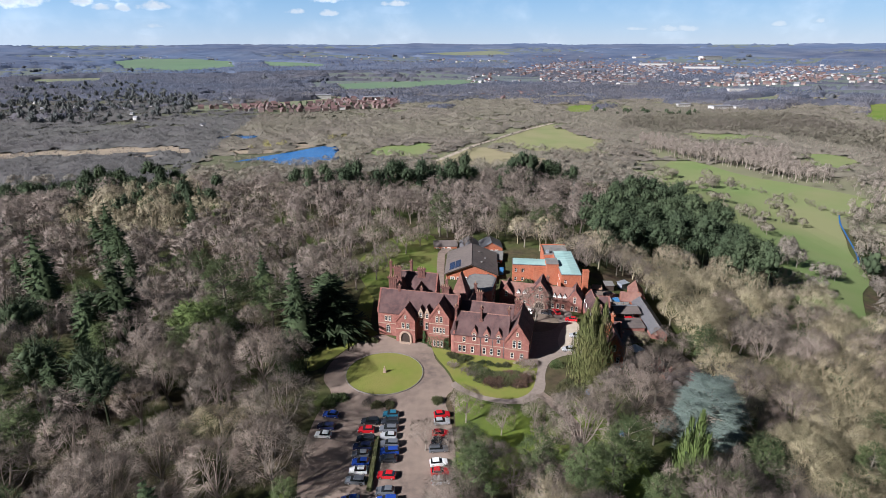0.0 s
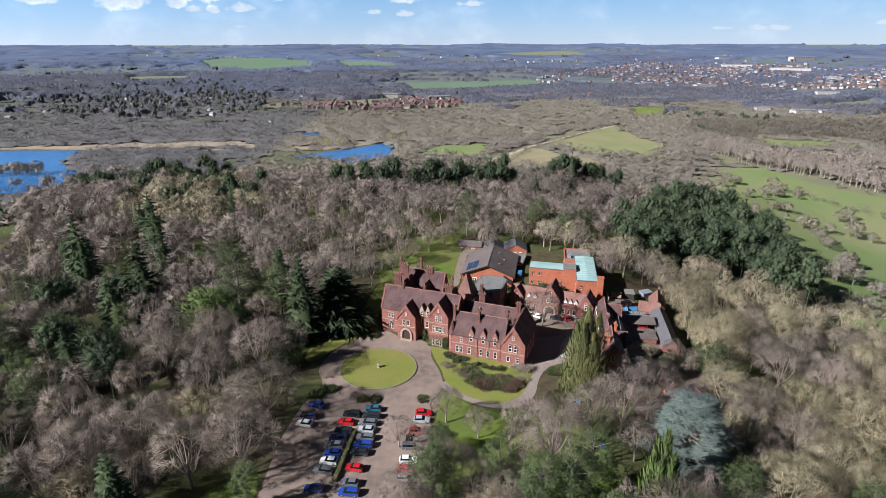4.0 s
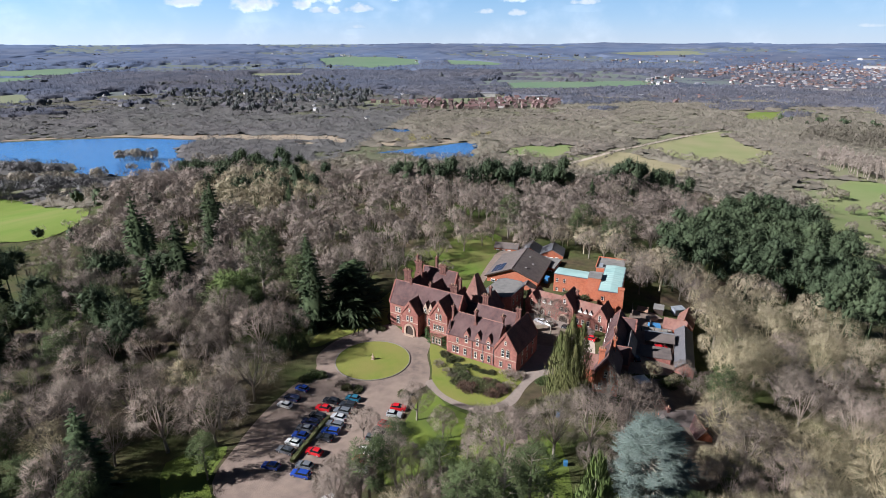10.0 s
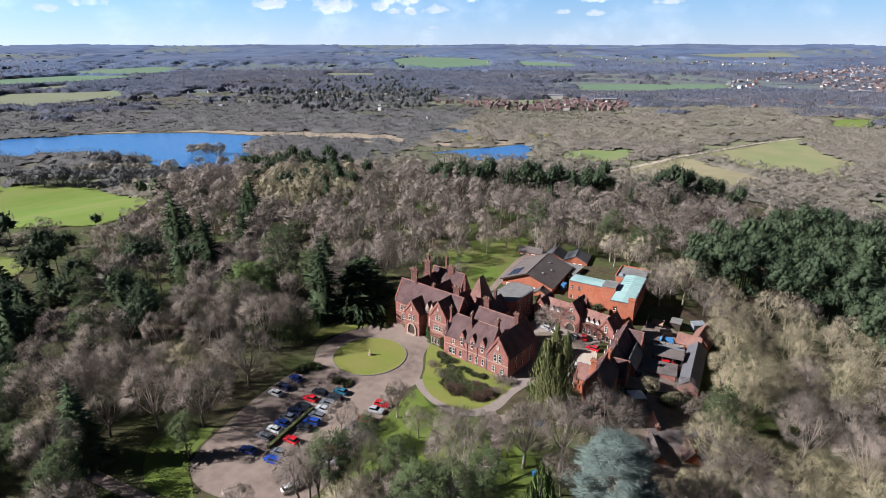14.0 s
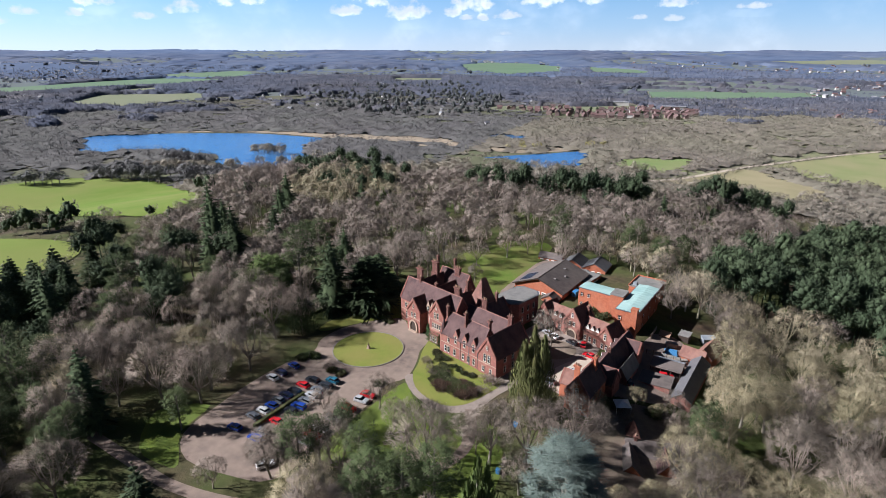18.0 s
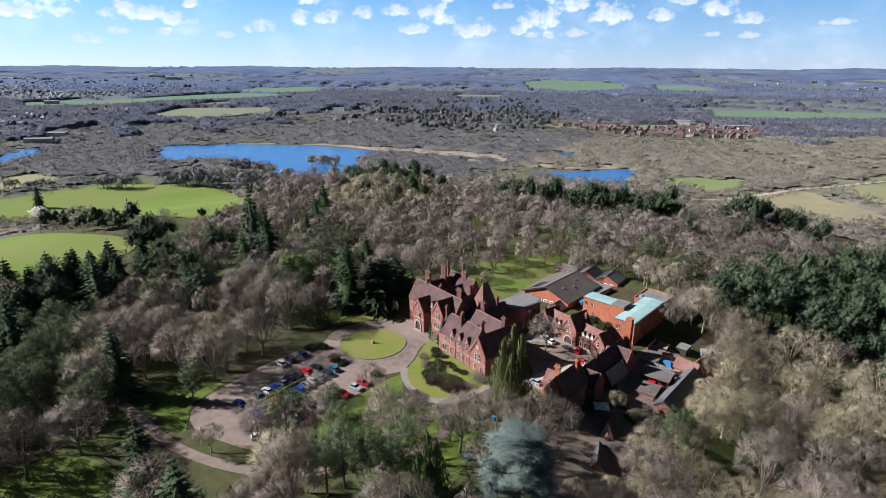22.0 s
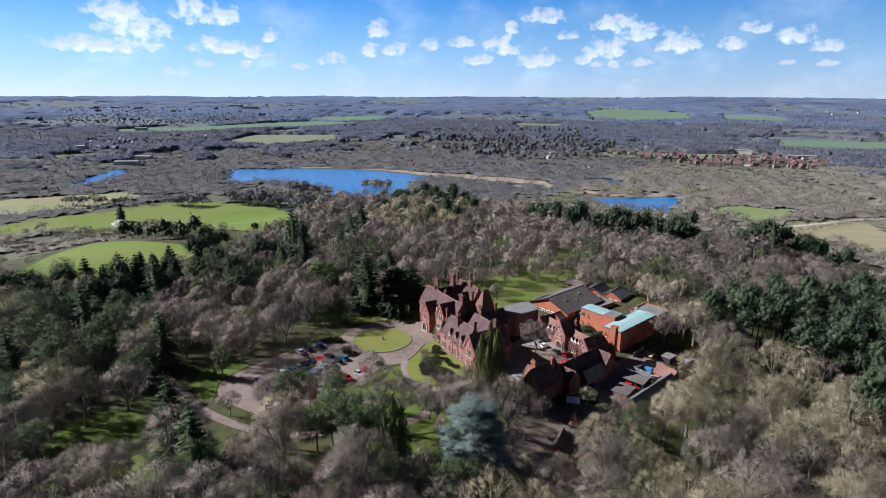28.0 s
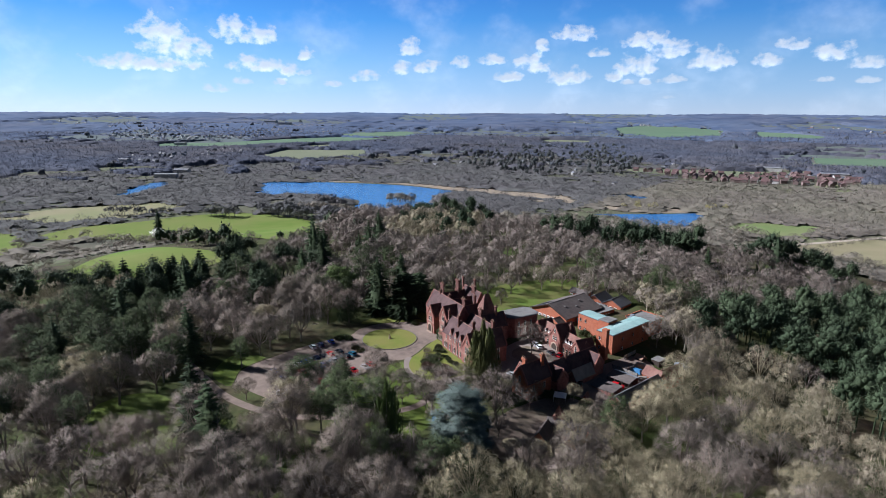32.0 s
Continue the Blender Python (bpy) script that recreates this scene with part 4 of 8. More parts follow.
def dormer(parent, u, v, z0, w, eave, apex, depth, wall=BRICK, roof=TILE, win=(0.75, 1.5), white=False, arched=True):
    """A gabled dormer whose face stands in the plane v and looks to the front."""
    g = Geo()
    g.extrude([(u - w / 2, z0), (u + w / 2, z0), (u + w / 2, eave), (u, apex), (u - w / 2, eave)], "y", v, v + depth)
    ob = part("dormer", g, DORMER_PAINT if white else wall, parent)
    r = Geo()
    s = (apex - eave) / (w / 2)
    o = 0.15
    r.extrude([(u - w / 2 - o, eave - o * s), (u, apex + 0.02), (u + w / 2 + o, eave - o * s), (u + w / 2 + o, eave - o * s + 0.2), (u, apex + 0.24), (u - w / 2 - o, eave - o * s + 0.2)], "y", v + (0.0 if white else 0.12), v + depth)
    part("dormer_roof", r, roof, ob)
    if white:
        for k in (-1, 1):
            b = Geo()
            b.extrude([(u + k * (w / 2 + 0.2), eave - 0.2 * s), (u, apex + 0.05), (u, apex + 0.34), (u + k * (w / 2 + 0.2), eave - 0.2 * s + 0.28)][::k], "y", v - 0.16, v - 0.02)
            part("bargeboard", b, DORMER_PAINT, ob)
    wz = z0 + (eave - z0) * 0.5 - win[1] * 0.4
    st, sa, pa = window_meshes(win[0], win[1], WHITE if white else STONE, arched)
    wo = part("window", st, None, ob)
    wo.matrix_local = pose(u, v, wz)
    # the sash and pane share the window's face
    s2 = part("sash", sa, None, ob)
    s2.matrix_local = pose(u, v, wz)
    p2 = part("pane", pa, None, ob)
    p2.matrix_local = pose(u, v, wz)


def band(parent, u0, u1, v, z, h=0.22, face="front", material=STONE):
    g = Geo()
    if face == "front":
        g.box(u0, u1, v - 0.09, v + 0.02, z, z + h)
    else:
        g.box(v - 0.02, v + 0.09, u0, u1, z, z + h)
    part("string_course", g, material, parent)


# -- the manor --
manor = thing("manor_house", pose(5.4, 153.7, 0, 0, 0, -13.5), "red-brick Victorian Gothic manor with steep plum-tiled roofs and many tall chimneys", "house")
B = -0.8
gabled(manor, -25.3, 0.3, 4.0, 11.4, B, 8.3, 14.6, "x")                        # long front range
gabled(manor, -25.3, -19.2, 7.8, 24.0, B, 8.0, 13.2, "y", coped=(False, True))   # west cross range
gabled(manor, -23.6, -10.2, 19.4, 25.4, B, 8.6, 15.0, "x")                       # rear range
gabled(manor, -18.4, -12.6, 8.0, 22.0, B, 7.6, 12.2, "y", coped=(False, False))
gabled(manor, -8.6, -1.2, 8.0, 18.0, B, 7.4, 12.6, "y", coped=(False, True))
gabled(manor, -18.3, -12.1, 0.8, 7.6, B, 7.4, 11.6, "y", coped=(True, False))    # porch
gabled(manor, -7.6, -1.3, 1.0, 7.8, B, 9.4, 14.2, "y", coped=(True, False))      # tall front gable
gabled(manor, 0.9, 17.0, -2.0, 5.4, B, 6.7, 12.3, "x", coped=(True, False))      # south-east wing
gabled(manor, 16.4, 23.4, -2.35, 12.6, B, 6.3, 11.9, "y")                        # east gabled wing
gabled(manor, 1.0, 17.2, 7.4, 14.6, B, 6.8, 11.6, "x", coped=(False, False))     # back range of the wing
gabled(manor, -1.2, 6.5, 14.0, 25.0, B, 6.0, 10.4, "y", coped=(False, True))
flat = Geo().box(-1.2, 3.0, 5.4, 8.2, B, 8.0)
part("wall", flat, BRICK, manor)
# pavilion tower with a steep hipped roof
part("wall", Geo().box(-4.2, 1.4, 16.0, 22.4, B, 9.6), BRICK, manor)
tw = Geo()
tw.add([(-4.5, 15.7, 9.4), (1.7, 15.7, 9.4), (1.7, 22.7, 9.4), (-4.5, 22.7, 9.4), (-1.5, 18.6, 17.8), (-1.3, 20.6, 17.8)],
       [(0, 1, 4), (1, 2, 5, 4), (2, 3, 5), (3, 0, 4, 5), (3, 2, 1, 0)])
part("tower_roof", tw, TILE_RED, manor)
# corner turret between the fronts
tg = Geo()
tg.tube(0.9, -0.9, B, 6.2, 1.15, 1.15, 8)
part("turret", tg, BRICK, manor)
tc = Geo()
tc.tube(0.9, -0.9, 6.1, 11.0, 1.4, 0.06, 8)
part("turret_roof", tc, TILE, manor)
# flat-roofed hall block at the back
OCT = [(-2.2, 27.5), (-0.2, 25.6), (5.6, 25.6), (7.6, 27.6), (7.6, 38.2), (5.6, 40.4), (-0.4, 40.4), (-2.2, 38.4)]
part("wall", Geo().prism(OCT, B, 8.6), BRICK, manor)
part("parapet", Geo().prism([(x * 1.03 - 0.08, (y - 33) * 1.03 + 33) for x, y in OCT], 8.5, 8.8), LEAD, manor)
part("flat_roof", Geo().prism([(x * 0.93 + 0.18, (y - 33) * 0.95 + 33) for x, y in OCT], 8.7, 8.9), FELT, manor)
part("wall", Geo().box(-1.0, 5.0, 22.0, 27.0, B, 7.2), BRICK, manor)
part("link_roof", Geo().box(-1.1, 5.1, 24.9, 26.2, 7.2, 7.4), FELT, manor)

for u, v, z0, z1, w, d, n in ((-22.1, 10.2, 11, 18.6, 2.6, 1.0, 4), (-23.1, 18.3, 11, 18.8, 2.6, 1.0, 4), (-27.2, 23.6, 6, 18.4, 0.9, 0.9, 1), (-20.3, 25.4, 11, 18.6, 0.9, 0.9, 1),
                              (-15.7, 22.1, 12, 17.4, 2.4, 1.0, 3), (-19.0, 7.7, 12, 17.0, 0.9, 0.9, 1), (-11.8, 8.0, 12, 16.8, 0.9, 0.9, 1), (-4.7, 10.7, 10, 16.7, 2.4, 1.0, 4),
                              (-5.6, 16.4, 9, 16.8, 0.9, 0.9, 1), (6.1, 11.9, 9.5, 15.5, 2.0, 1.0, 3), (0.9, 0.9, 7, 15.2, 0.85, 0.85, 1), (8.7, 0.8, 8.5, 15.5, 0.9, 1.1, 2),
                              (16.75, 2.2, 9, 15.3, 1.0, 1.1, 2), (18.4, 9.6, 9, 15.0, 1.5, 0.9, 2), (3.2, 21.0, 7, 14.2, 0.9, 0.9, 1)):
    chimney(manor, u, v, z0, z1, w, d, n)

# front openings
for u in (-22.0,):
    window(manor, u, 4.0, 1.2, 1.3, 1.9, arched=True)
    window(manor, u, 4.0, 5.2, 0.8, 1.7, pair=1.2)
band(manor, -25.3, -18.4, 4.0, 4.2)
window(manor, -15.2, 0.8, 5.0, 0.85, 1.7, pair=1.5, arched=False)
window(manor, -15.2, 0.8, 8.3, 0.5, 0.9, arched=True)
band(manor, -18.3, -12.1, 0.8, 4.5)
arch = Geo()
n = 10
outer = [(-15.2 + 2.0 * math.cos(math.pi * i / n), 2.0 + 2.1 * math.sin(math.pi * i / n)) for i in range(n + 1)]
inner = [(-15.2 + 1.4 * math.cos(math.pi * i / n), 1.9 + 1.6 * math.sin(math.pi * i / n)) for i in range(n + 1)]
arch.extrude([(-13.2, -0.2)] + outer + [(-17.2, -0.2), (-16.6, -0.2)] + inner[::-1] + [(-13.8, -0.2)], "y", 0.45, 0.82)
part("porch_arch", arch, STONE, manor)
# a flat panel closes the porch arch, its dark colour standing for deep shade
part("doorway", Geo().extrude([(-13.8, -0.2)] + inner + [(-16.6, -0.2)], "y", 0.76, 0.79), DARKWOOD_AND_SHADE, manor, "flat dark panel standing for the shade in the porch opening")
part("door_step", Geo().box(-17.0, -13.4, -0.3, 0.8, -0.2, 0.18), STONE, manor)
dormer(manor, -11.0, 3.6, 7.6, 1.7, 9.2, 11.2, 4.0, wall=STONE, win=(0.8, 1.3))
dormer(manor, -8.8, 3.2, 7.6, 1.7, 9.4, 11.6, 4.0, wall=STONE, win=(0.8, 1.3))
part("bay", Geo().box(-9.8, -7.7, 2.4, 4.2, B, 7.7), BRICK, manor)
window(manor, -8.75, 2.4, 4.6, 0.8, 2.2)
window(manor, -10.9, 4.0, 4.8, 0.8, 1.8)
window(manor, -4.45, 1.0, 4.6, 0.75, 1.7, pair=1.1)
window(manor, -6.0, 1.0, 4.6, 0.6, 1.7)
window(manor, -2.9, 1.0, 4.6, 0.6, 1.7)
window(manor, -4.45, 1.0, 8.2, 0.75, 1.6, pair=1.3, arched=True)
window(manor, -4.45, 1.0, 11.3, 0.4, 0.7, arched=True)
band(manor, -7.6, -1.3, 1.0, 7.4)
band(manor, -7.6, -1.3, 1.0, 3.9)
ivy_bay = Geo()
ivy_bay.prism([(-7.3, 1.02), (-6.3, -0.3), (-2.6, -0.3), (-1.6, 1.02)], B, 3.4)
part("bay_window", ivy_bay, BRICK, manor)
for u in (-5.6, -4.45, -3.3):
    window(manor, u, -0.3, 0.6, 0.7, 1.9)
for u in (7.1, 10.8, 14.4):
    dormer(manor, u, -2.05, 4.4, 1.9, 7.4, 9.3, 4.5, win=(0.85, 1.9))
for u, p in ((3.4, 1.3), (6.6, 0), (10.2, 0), (12.4, 0), (14.6, 0)):
    window(manor, u, -2.0, 0.9, 0.85, 2.0, pair=p)
window(manor, 4.0, -2.0, 4.4, 0.7, 1.4)
window(manor, 19.9, -2.35, 4.3, 0.9, 2.0, pair=1.55, arched=True)
window(manor, 19.9, -2.35, 8.2, 0.6, 0.8, arched=True)
window(manor, 18.6, -2.35, 0.9, 0.9, 1.6)
window(manor, 21.4, -2.35, 0.9, 0.9, 1.6)
band(manor, 0.9, 16.4, -2.0, 3.7)
band(manor, 16.4, 23.4, -2.35, 3.6)
for u in (9.0, 12.6, 16.0):
    part("downpipe", Geo().box(u - 0.06, u + 0.06, -2.16, -2.0, B, 6.6), LEAD, manor)
for v in (1.5, 5.0, 9.0):
    window(manor, 23.4, v, 1.0, 0.9, 1.9, "right")
    window(manor, 23.4, v, 4.2, 0.9, 1.6, "right")
for v in (6.5, 13, 17, 21):
    window(manor, -25.3, v, 1.0, 0.9, 1.9, "left")
    window(manor, -25.3, v, 5.0, 0.9, 1.7, "left")
for v in (29.5, 32.5, 35.5):
    for z in (1.2, 4.8):
        window(manor, 7.6, v, z, 0.9, 2.0, "right")
for u in (1.0, 3.4):
    window(manor, u, 25.6, 4.8, 0.9, 2.0)

# ivy on the bay and the front corner
rng = np.random.default_rng(5)
for k, (u0, u1, v, z1) in enumerate(((-7.9, -1.2, 0.7, 3.6), (-9.9, -9.0, 2.2, 4.2))):
    nn = 900 if k == 0 else 350
    b = np.stack([rng.uniform(u0, u1, nn), v - np.abs(rng.normal(0.0, 0.35, nn)) - (1.0 if k == 0 else 0.0) * rng.uniform(0, 1, nn), rng.uniform(-0.1, z1, nn)], -1)
    e = b + rng.normal(size=b.shape) * 0.25
    part("ivy", fast_mesh("ivy", *slivers(b, e, np.full(nn, 0.22), rng)[:2], IVY), None, manor, "dark green ivy round the bay window")

# -- stable court ranges --
court = thing("court_range", pose(25.4, 186.6, 0, 0, 0, -15.6), "red-brick court range with a central archway gable and white dormers", "house")
CB = -1.5
gabled(court, -2.5, 25.0, -0.3, 6.5, CB, 3.6, 7.0, "x", roof=TILE_RED, coped=(False, False))
gabled(court, -2.2, 2.4, -0.9, 6.0, CB, 4.0, 7.6, "y", roof=TILE, coped=(True, False))
gabled(court, 8.8, 15.2, -1.3, 6.6, CB, 5.2, 9.9, "y", roof=TILE)
gabled(court, 21.6, 26.6, -1.0, 6.2, CB, 4.2, 7.9, "y", roof=TILE, coped=(True, False))
for u in (4.2, 6.4, 17.0, 18.8, 20.6):
    dormer(court, u, 0.2, 3.2, 1.1, 4.6, 5.5, 2.6, win=(0.7, 0.9), white=True, arched=False)
for u in (4.0, 6.5, 16.6, 18.4, 20.2):
    window(court, u, -0.3, 0.4, 0.9, 1.7)
window(court, 12.0, -1.3, 4.0, 0.8, 1.5, pair=1.5)
window(court, 12.0, -1.3, 6.9, 0.9, 1.2, arched=True)
window(court, 24.1, -1.0, 0.3, 0.8, 1.7, pair=1.5)
window(court, 24.1, -1.0, 3.4, 0.8, 1.8, arched=True)
window(court, 0.1, -0.9, 3.3, 0.8, 1.6, arched=True)
ca = Geo()
outer = [(12 + 2.1 * math.cos(math.pi * i / n), 1.0 + 2.0 * math.sin(math.pi * i / n)) for i in range(n + 1)]
inner = [(12 + 1.6 * math.cos(math.pi * i / n), 0.9 + 1.6 * math.sin(math.pi * i / n)) for i in range(n + 1)]
ca.extrude([(14.1, CB)] + outer + [(9.9, CB), (10.4, CB)] + inner[::-1] + [(13.6, CB)], "y", -1.55, -1.28)
part("archway", ca, STONE, court)
# flat panel under the arch, coloured dark as the passage's shade
part("archway_opening", Geo().extrude([(13.6, CB)] + inner + [(10.4, CB)], "y", -1.34, -1.31), DARKWOOD_AND_SHADE, court, "flat dark panel standing for the shade in the carriage archway")
chimney(court, 14.0, 4.5, 6, 10.6, 0.9, 0.9, 2)

east = thing("stable_range", pose(48.6, 143.9, 0, 0, 0, -4.0), "red-brick stable range with steep tiled roofs and tall chimneys", "house")
EB = -5.0
gabled(east, 0, 6.6, 0, 11.5, EB, 5.2, 10.2, "y", wall=BRICK_NEW, roof=TILE, coped=(True, True))
gabled(east, 0.4, 6.2, 11.5, 38.5, EB, 3.4, 7.2, "y", roof=TILE, coped=(False, True))
gabled(east, -3.2, 1.2, 4.0, 9.0, EB, 4.4, 7.4, "x", wall=BRICK_NEW, roof=TILE_RED, coped=(True, False))
gabled(east, 5.6, 9.4, 21.0, 31.0, EB, 1.2, 4.2, "y", roof=FELT, coped=(False, False))
gabled(east, 3.6, 8.4, 12.5, 18.0, EB, 3.0, 6.6, "x", roof=TILE, coped=(False, True))
gabled(east, 3.6, 8.6, 31.5, 37.0, EB, 3.0, 6.6, "x", roof=TILE, coped=(False, True))
chimney(east, 1.6, 3.4, 4, 12.2, 1.5, 0.9, 3, BRICK_NEW)
chimney(east, 4.2, 9.2, 6, 13.0, 0.9, 1.3, 2, BRICK_NEW)
chimney(east, 3.3, 22.0, 5, 9.4, 0.9, 0.9, 2)
window(east, 2.1, 0, 1.2, 0.8, 1.7)
window(east, 4.6, 0, 1.2, 0.8, 1.7)
window(east, 3.3, 0, 5.0, 0.8, 1.5, arched=True)
for v in (3.0, 8.0):
    window(east, 6.6, v, 2.0, 0.9, 1.7, "right")
    window(east, 6.6, v, -1.6, 0.9, 1.7, "right")
for v in (20.5, 24.0, 27.5, 31.0, 34.5):
    g = Geo()
    g.extrude([(v - 0.55, 4.2), (v + 0.55, 4.2), (v, 5.5)], "x", 0.55, 2.2)
    dm = part("dormer", g, WHITE, east, "small white-fronted roof dormer")
    part("dormer_roof", Geo().extrude([(v - 0.7, 4.1), (v, 5.52), (v + 0.7, 4.1), (v + 0.7, 4.25), (v, 5.7), (v - 0.7, 4.25)], "x", 0.65, 2.6), TILE, dm)
for v in (14.5, 19.5, 24.5, 29.5):
    for k in (0, 1.6):
        sk = Geo()
        sk.add([(4.55, v + k, 5.75), (4.55, v + k + 0.8, 5.75), (5.05, v + k + 0.8, 5.12), (5.05, v + k, 5.12), (4.50, v + k, 5.65), (4.50, v + k + 0.8, 5.65), (5.0, v + k + 0.8, 5.02), (5.0, v + k, 5.02)],
               [(0, 3, 2, 1), (0, 1, 5, 4), (1, 2, 6, 5), (2, 3, 7, 6), (3, 0, 4, 7)])
        part("skylight", sk, PANE, east)

# -- hall with the broad low roof --
hall = thing("assembly_hall", pose(3.8, 208.6, 0, 0, 0, -3.5), "modern red-brick hall with a broad low grey-brown roof", "hall")
gabled(hall, 0, 20.0, 0, 24.0, -3.0, 2.6, 6.6, "y", wall=BRICK_NEW, roof=ASBESTOS, coped=(False, False), over=0.7, thick=0.3)
part("fascia", Geo().extrude([(-0.8, 2.2), (10, 6.5), (20.8, 2.2), (20.8, 2.65), (10, 6.95), (-0.8, 2.65)], "y", -0.86, -0.72), DARKWOOD_AND_SHADE, hall)
for k in range(5):
    for j in range(2):
        p0 = Geo()
        x0, x1, y0 = 1.2 + j * 2.3, 3.3 + j * 2.3, 1.4 + k * 1.55
        s = 4.0 / 10
        p0.add([(x0, y0, 2.98 + s * x0), (x1, y0, 2.98 + s * x1), (x1, y0 + 1.45, 2.98 + s * x1), (x0, y0 + 1.45, 2.98 + s * x0),
                (x0, y0, 2.9 + s * x0), (x1, y0, 2.9 + s * x1), (x1, y0 + 1.45, 2.9 + s * x1), (x0, y0 + 1.45, 2.9 + s * x0)],
               [(0, 1, 2, 3), (1, 0, 4, 5), (2, 1, 5, 6), (3, 2, 6, 7), (0, 3, 7, 4)])
        part("solar_panel", p0, SOLAR, hall)
for u, v in ((14, 6), (15.5, 12), (13.0, 17)):
    z = 6.6 - 0.4 * abs(u - 10)
    part("roof_vent", Geo().box(u - 0.4, u + 0.4, v - 0.4, v + 0.4, z + 0.2, z + 0.55), FELT, hall)
for u in (2.5, 5.0, 7.5, 10.0, 12.5, 16.5):
    window(hall, u, 0, -0.6, 1.5, 1.6, surround=WHITE)
gabled(hall, 13.5, 19.6, -4.2, 0.0, -3.0, 0.8, 2.6, "y", wall=BRICK_NEW, roof=ASBESTOS, coped=(False, False))

annexe = thing("garden_annexe", pose(-1.5, 244.3, -1.2, 0, 0, 2), "low orange-brick annexe with a brown pitched roof", "outbuilding")
gabled(annexe, 0, 10.5, 0, 5.5, -1.5, 2.3, 3.9, "x", wall=BRICK_NEW, roof=ASBESTOS, coped=(False, False))
for u in (1.6, 4.2, 6.8):
    window(annexe, u, 0, 0.3, 1.2, 1.2, surround=WHITE)
range_ = thing("classroom_range", pose(10.5, 241.5, -1.4, 0, 0, 2), "long low classroom range with dark slate roofs", "outbuilding")
gabled(range_, 0, 9.0, 0, 10, -2, 2.4, 5.0, "y", wall=BRICK_NEW, roof=LEAD, coped=(False, False))
gabled(range_, 9.2, 19.0, -0.6, 9.4, -2, 2.6, 5.2, "y", wall=BRICK_NEW, roof=LEAD, coped=(False, False))
for u in (2.4, 4.5, 6.6, 11.6, 14.0, 16.4):
    window(range_, u, 0 if u < 9 else -0.6, 0.4, 1.2, 1.3, surround=WHITE)
part("porch", Geo().box(6.0, 11.5, -3.4, -0.7, -2, 2.0), BRICK_NEW, range_)
part("porch_roof", Geo().box(5.8, 11.7, -3.6, -0.7, 2.0, 2.2), FELT, range_)
annexe2 = thing("link_block", pose(20.6, 227.0, -1.5, 0, 0, -8), "flat-roofed orange-brick link block with a grey felt roof", "outbuilding")
part("wall", Geo().box(0, 7.2, 0, 10.5, -2, 3.0), BRICK_NEW, annexe2)
part("roof", Geo().box(-0.25, 7.45, -0.25, 10.75, 3.0, 3.25), FELT, annexe2)
part("roof_upstand", Geo().box(2.2, 3.6, 4.0, 5.4, 3.25, 3.7), LEAD, annexe2)
for u in (1.6, 3.6, 5.6):
    window(annexe2, u, 0, 0.5, 1.2, 1.3, surround=WHITE)
    window(annexe2, 7.2, u + 1.5, 0.5, 1.2, 1.3, "right", surround=WHITE)

# -- modern blocks with copper-green roofs --
green = thing("modern_wing", pose(46.7, 195.1, 0, 0, 0, -3.0), "three-storey orange-brick block with a pale green copper roof", "building")
GB = -7.0
part("wall", Geo().box(0, 7.4, 0, 25, GB, 7.4), BRICK_NEW, green)
part("roof_edge", Geo().box(-0.15, 7.55, -0.15, 25.15, 7.4, 7.62), LEAD, green)
cr = Geo()
cr.extrude([(0.1, 7.62), (7.3, 7.62), (7.3, 7.68), (3.7, 8.0), (0.1, 7.68)], "y", 0.1, 24.9)
part("copper_roof", cr, COPPER, green)
for i in range(12):
    part("standing_seam", Geo().extrude([(0.15, 7.68), (3.7, 8.0), (7.25, 7.68), (7.25, 7.74), (3.7, 8.06), (0.15, 7.74)], "y", 1.0 + i * 2.0, 1.06 + i * 2.0), COPPER, green)
for z in (-3.6, 0.2, 4.0):
    window(green, 1.6, 0, z, 0.9, 1.5, surround=BRICK_NEW)
    for v in (3, 6.5, 10, 13.5, 17, 20.5):
        if v in (6.5, 13.5, 20.5):
            window(green, 7.4, v, z, 0.9, 1.4, "right", surround=BRICK_NEW)
        window(green, 0, v, z, 1.0, 1.5, "left", surround=BRICK_NEW)
chimney_stack = Geo().box(6.7, 8.7, -6.2, -4.4, GB, 11.2)
chimney_stack.box(6.6, 8.8, -6.3, -4.3, 11.2, 11.6)
part("boiler_chimney", chimney_stack, BRICK_NEW, green, "tall square brick boiler chimney")
part("stair_tower", Geo().box(-4.6, 0.0, 7.5, 13.5, GB, 8.7), BRICK_NEW, green)
part("tower_cap", Geo().box(-4.75, -0.01, 7.35, 13.65, 8.7, 8.95), FELT, green)
part("rear_wing", Geo().box(-3.6, 6.4, 25.1, 36.5, GB, 6.0), BRICK_NEW, green)
part("rear_roof", Geo().box(-3.8, 6.6, 25.1, 36.7, 6.0, 6.25), FELT, green, "grey felt roof with a brick parapet")
part("rear_parapet", Geo().box(-3.9, -3.5, 25.1, 36.8, 6.0, 6.7).box(-3.5, 6.7, 36.5, 36.8, 6.0, 6.7), BRICK_NEW, green)
part("plant_box", Geo().box(-2.6, -1.2, 26.2, 27.8, 6.25, 7.3, 0.05), METAL, green)

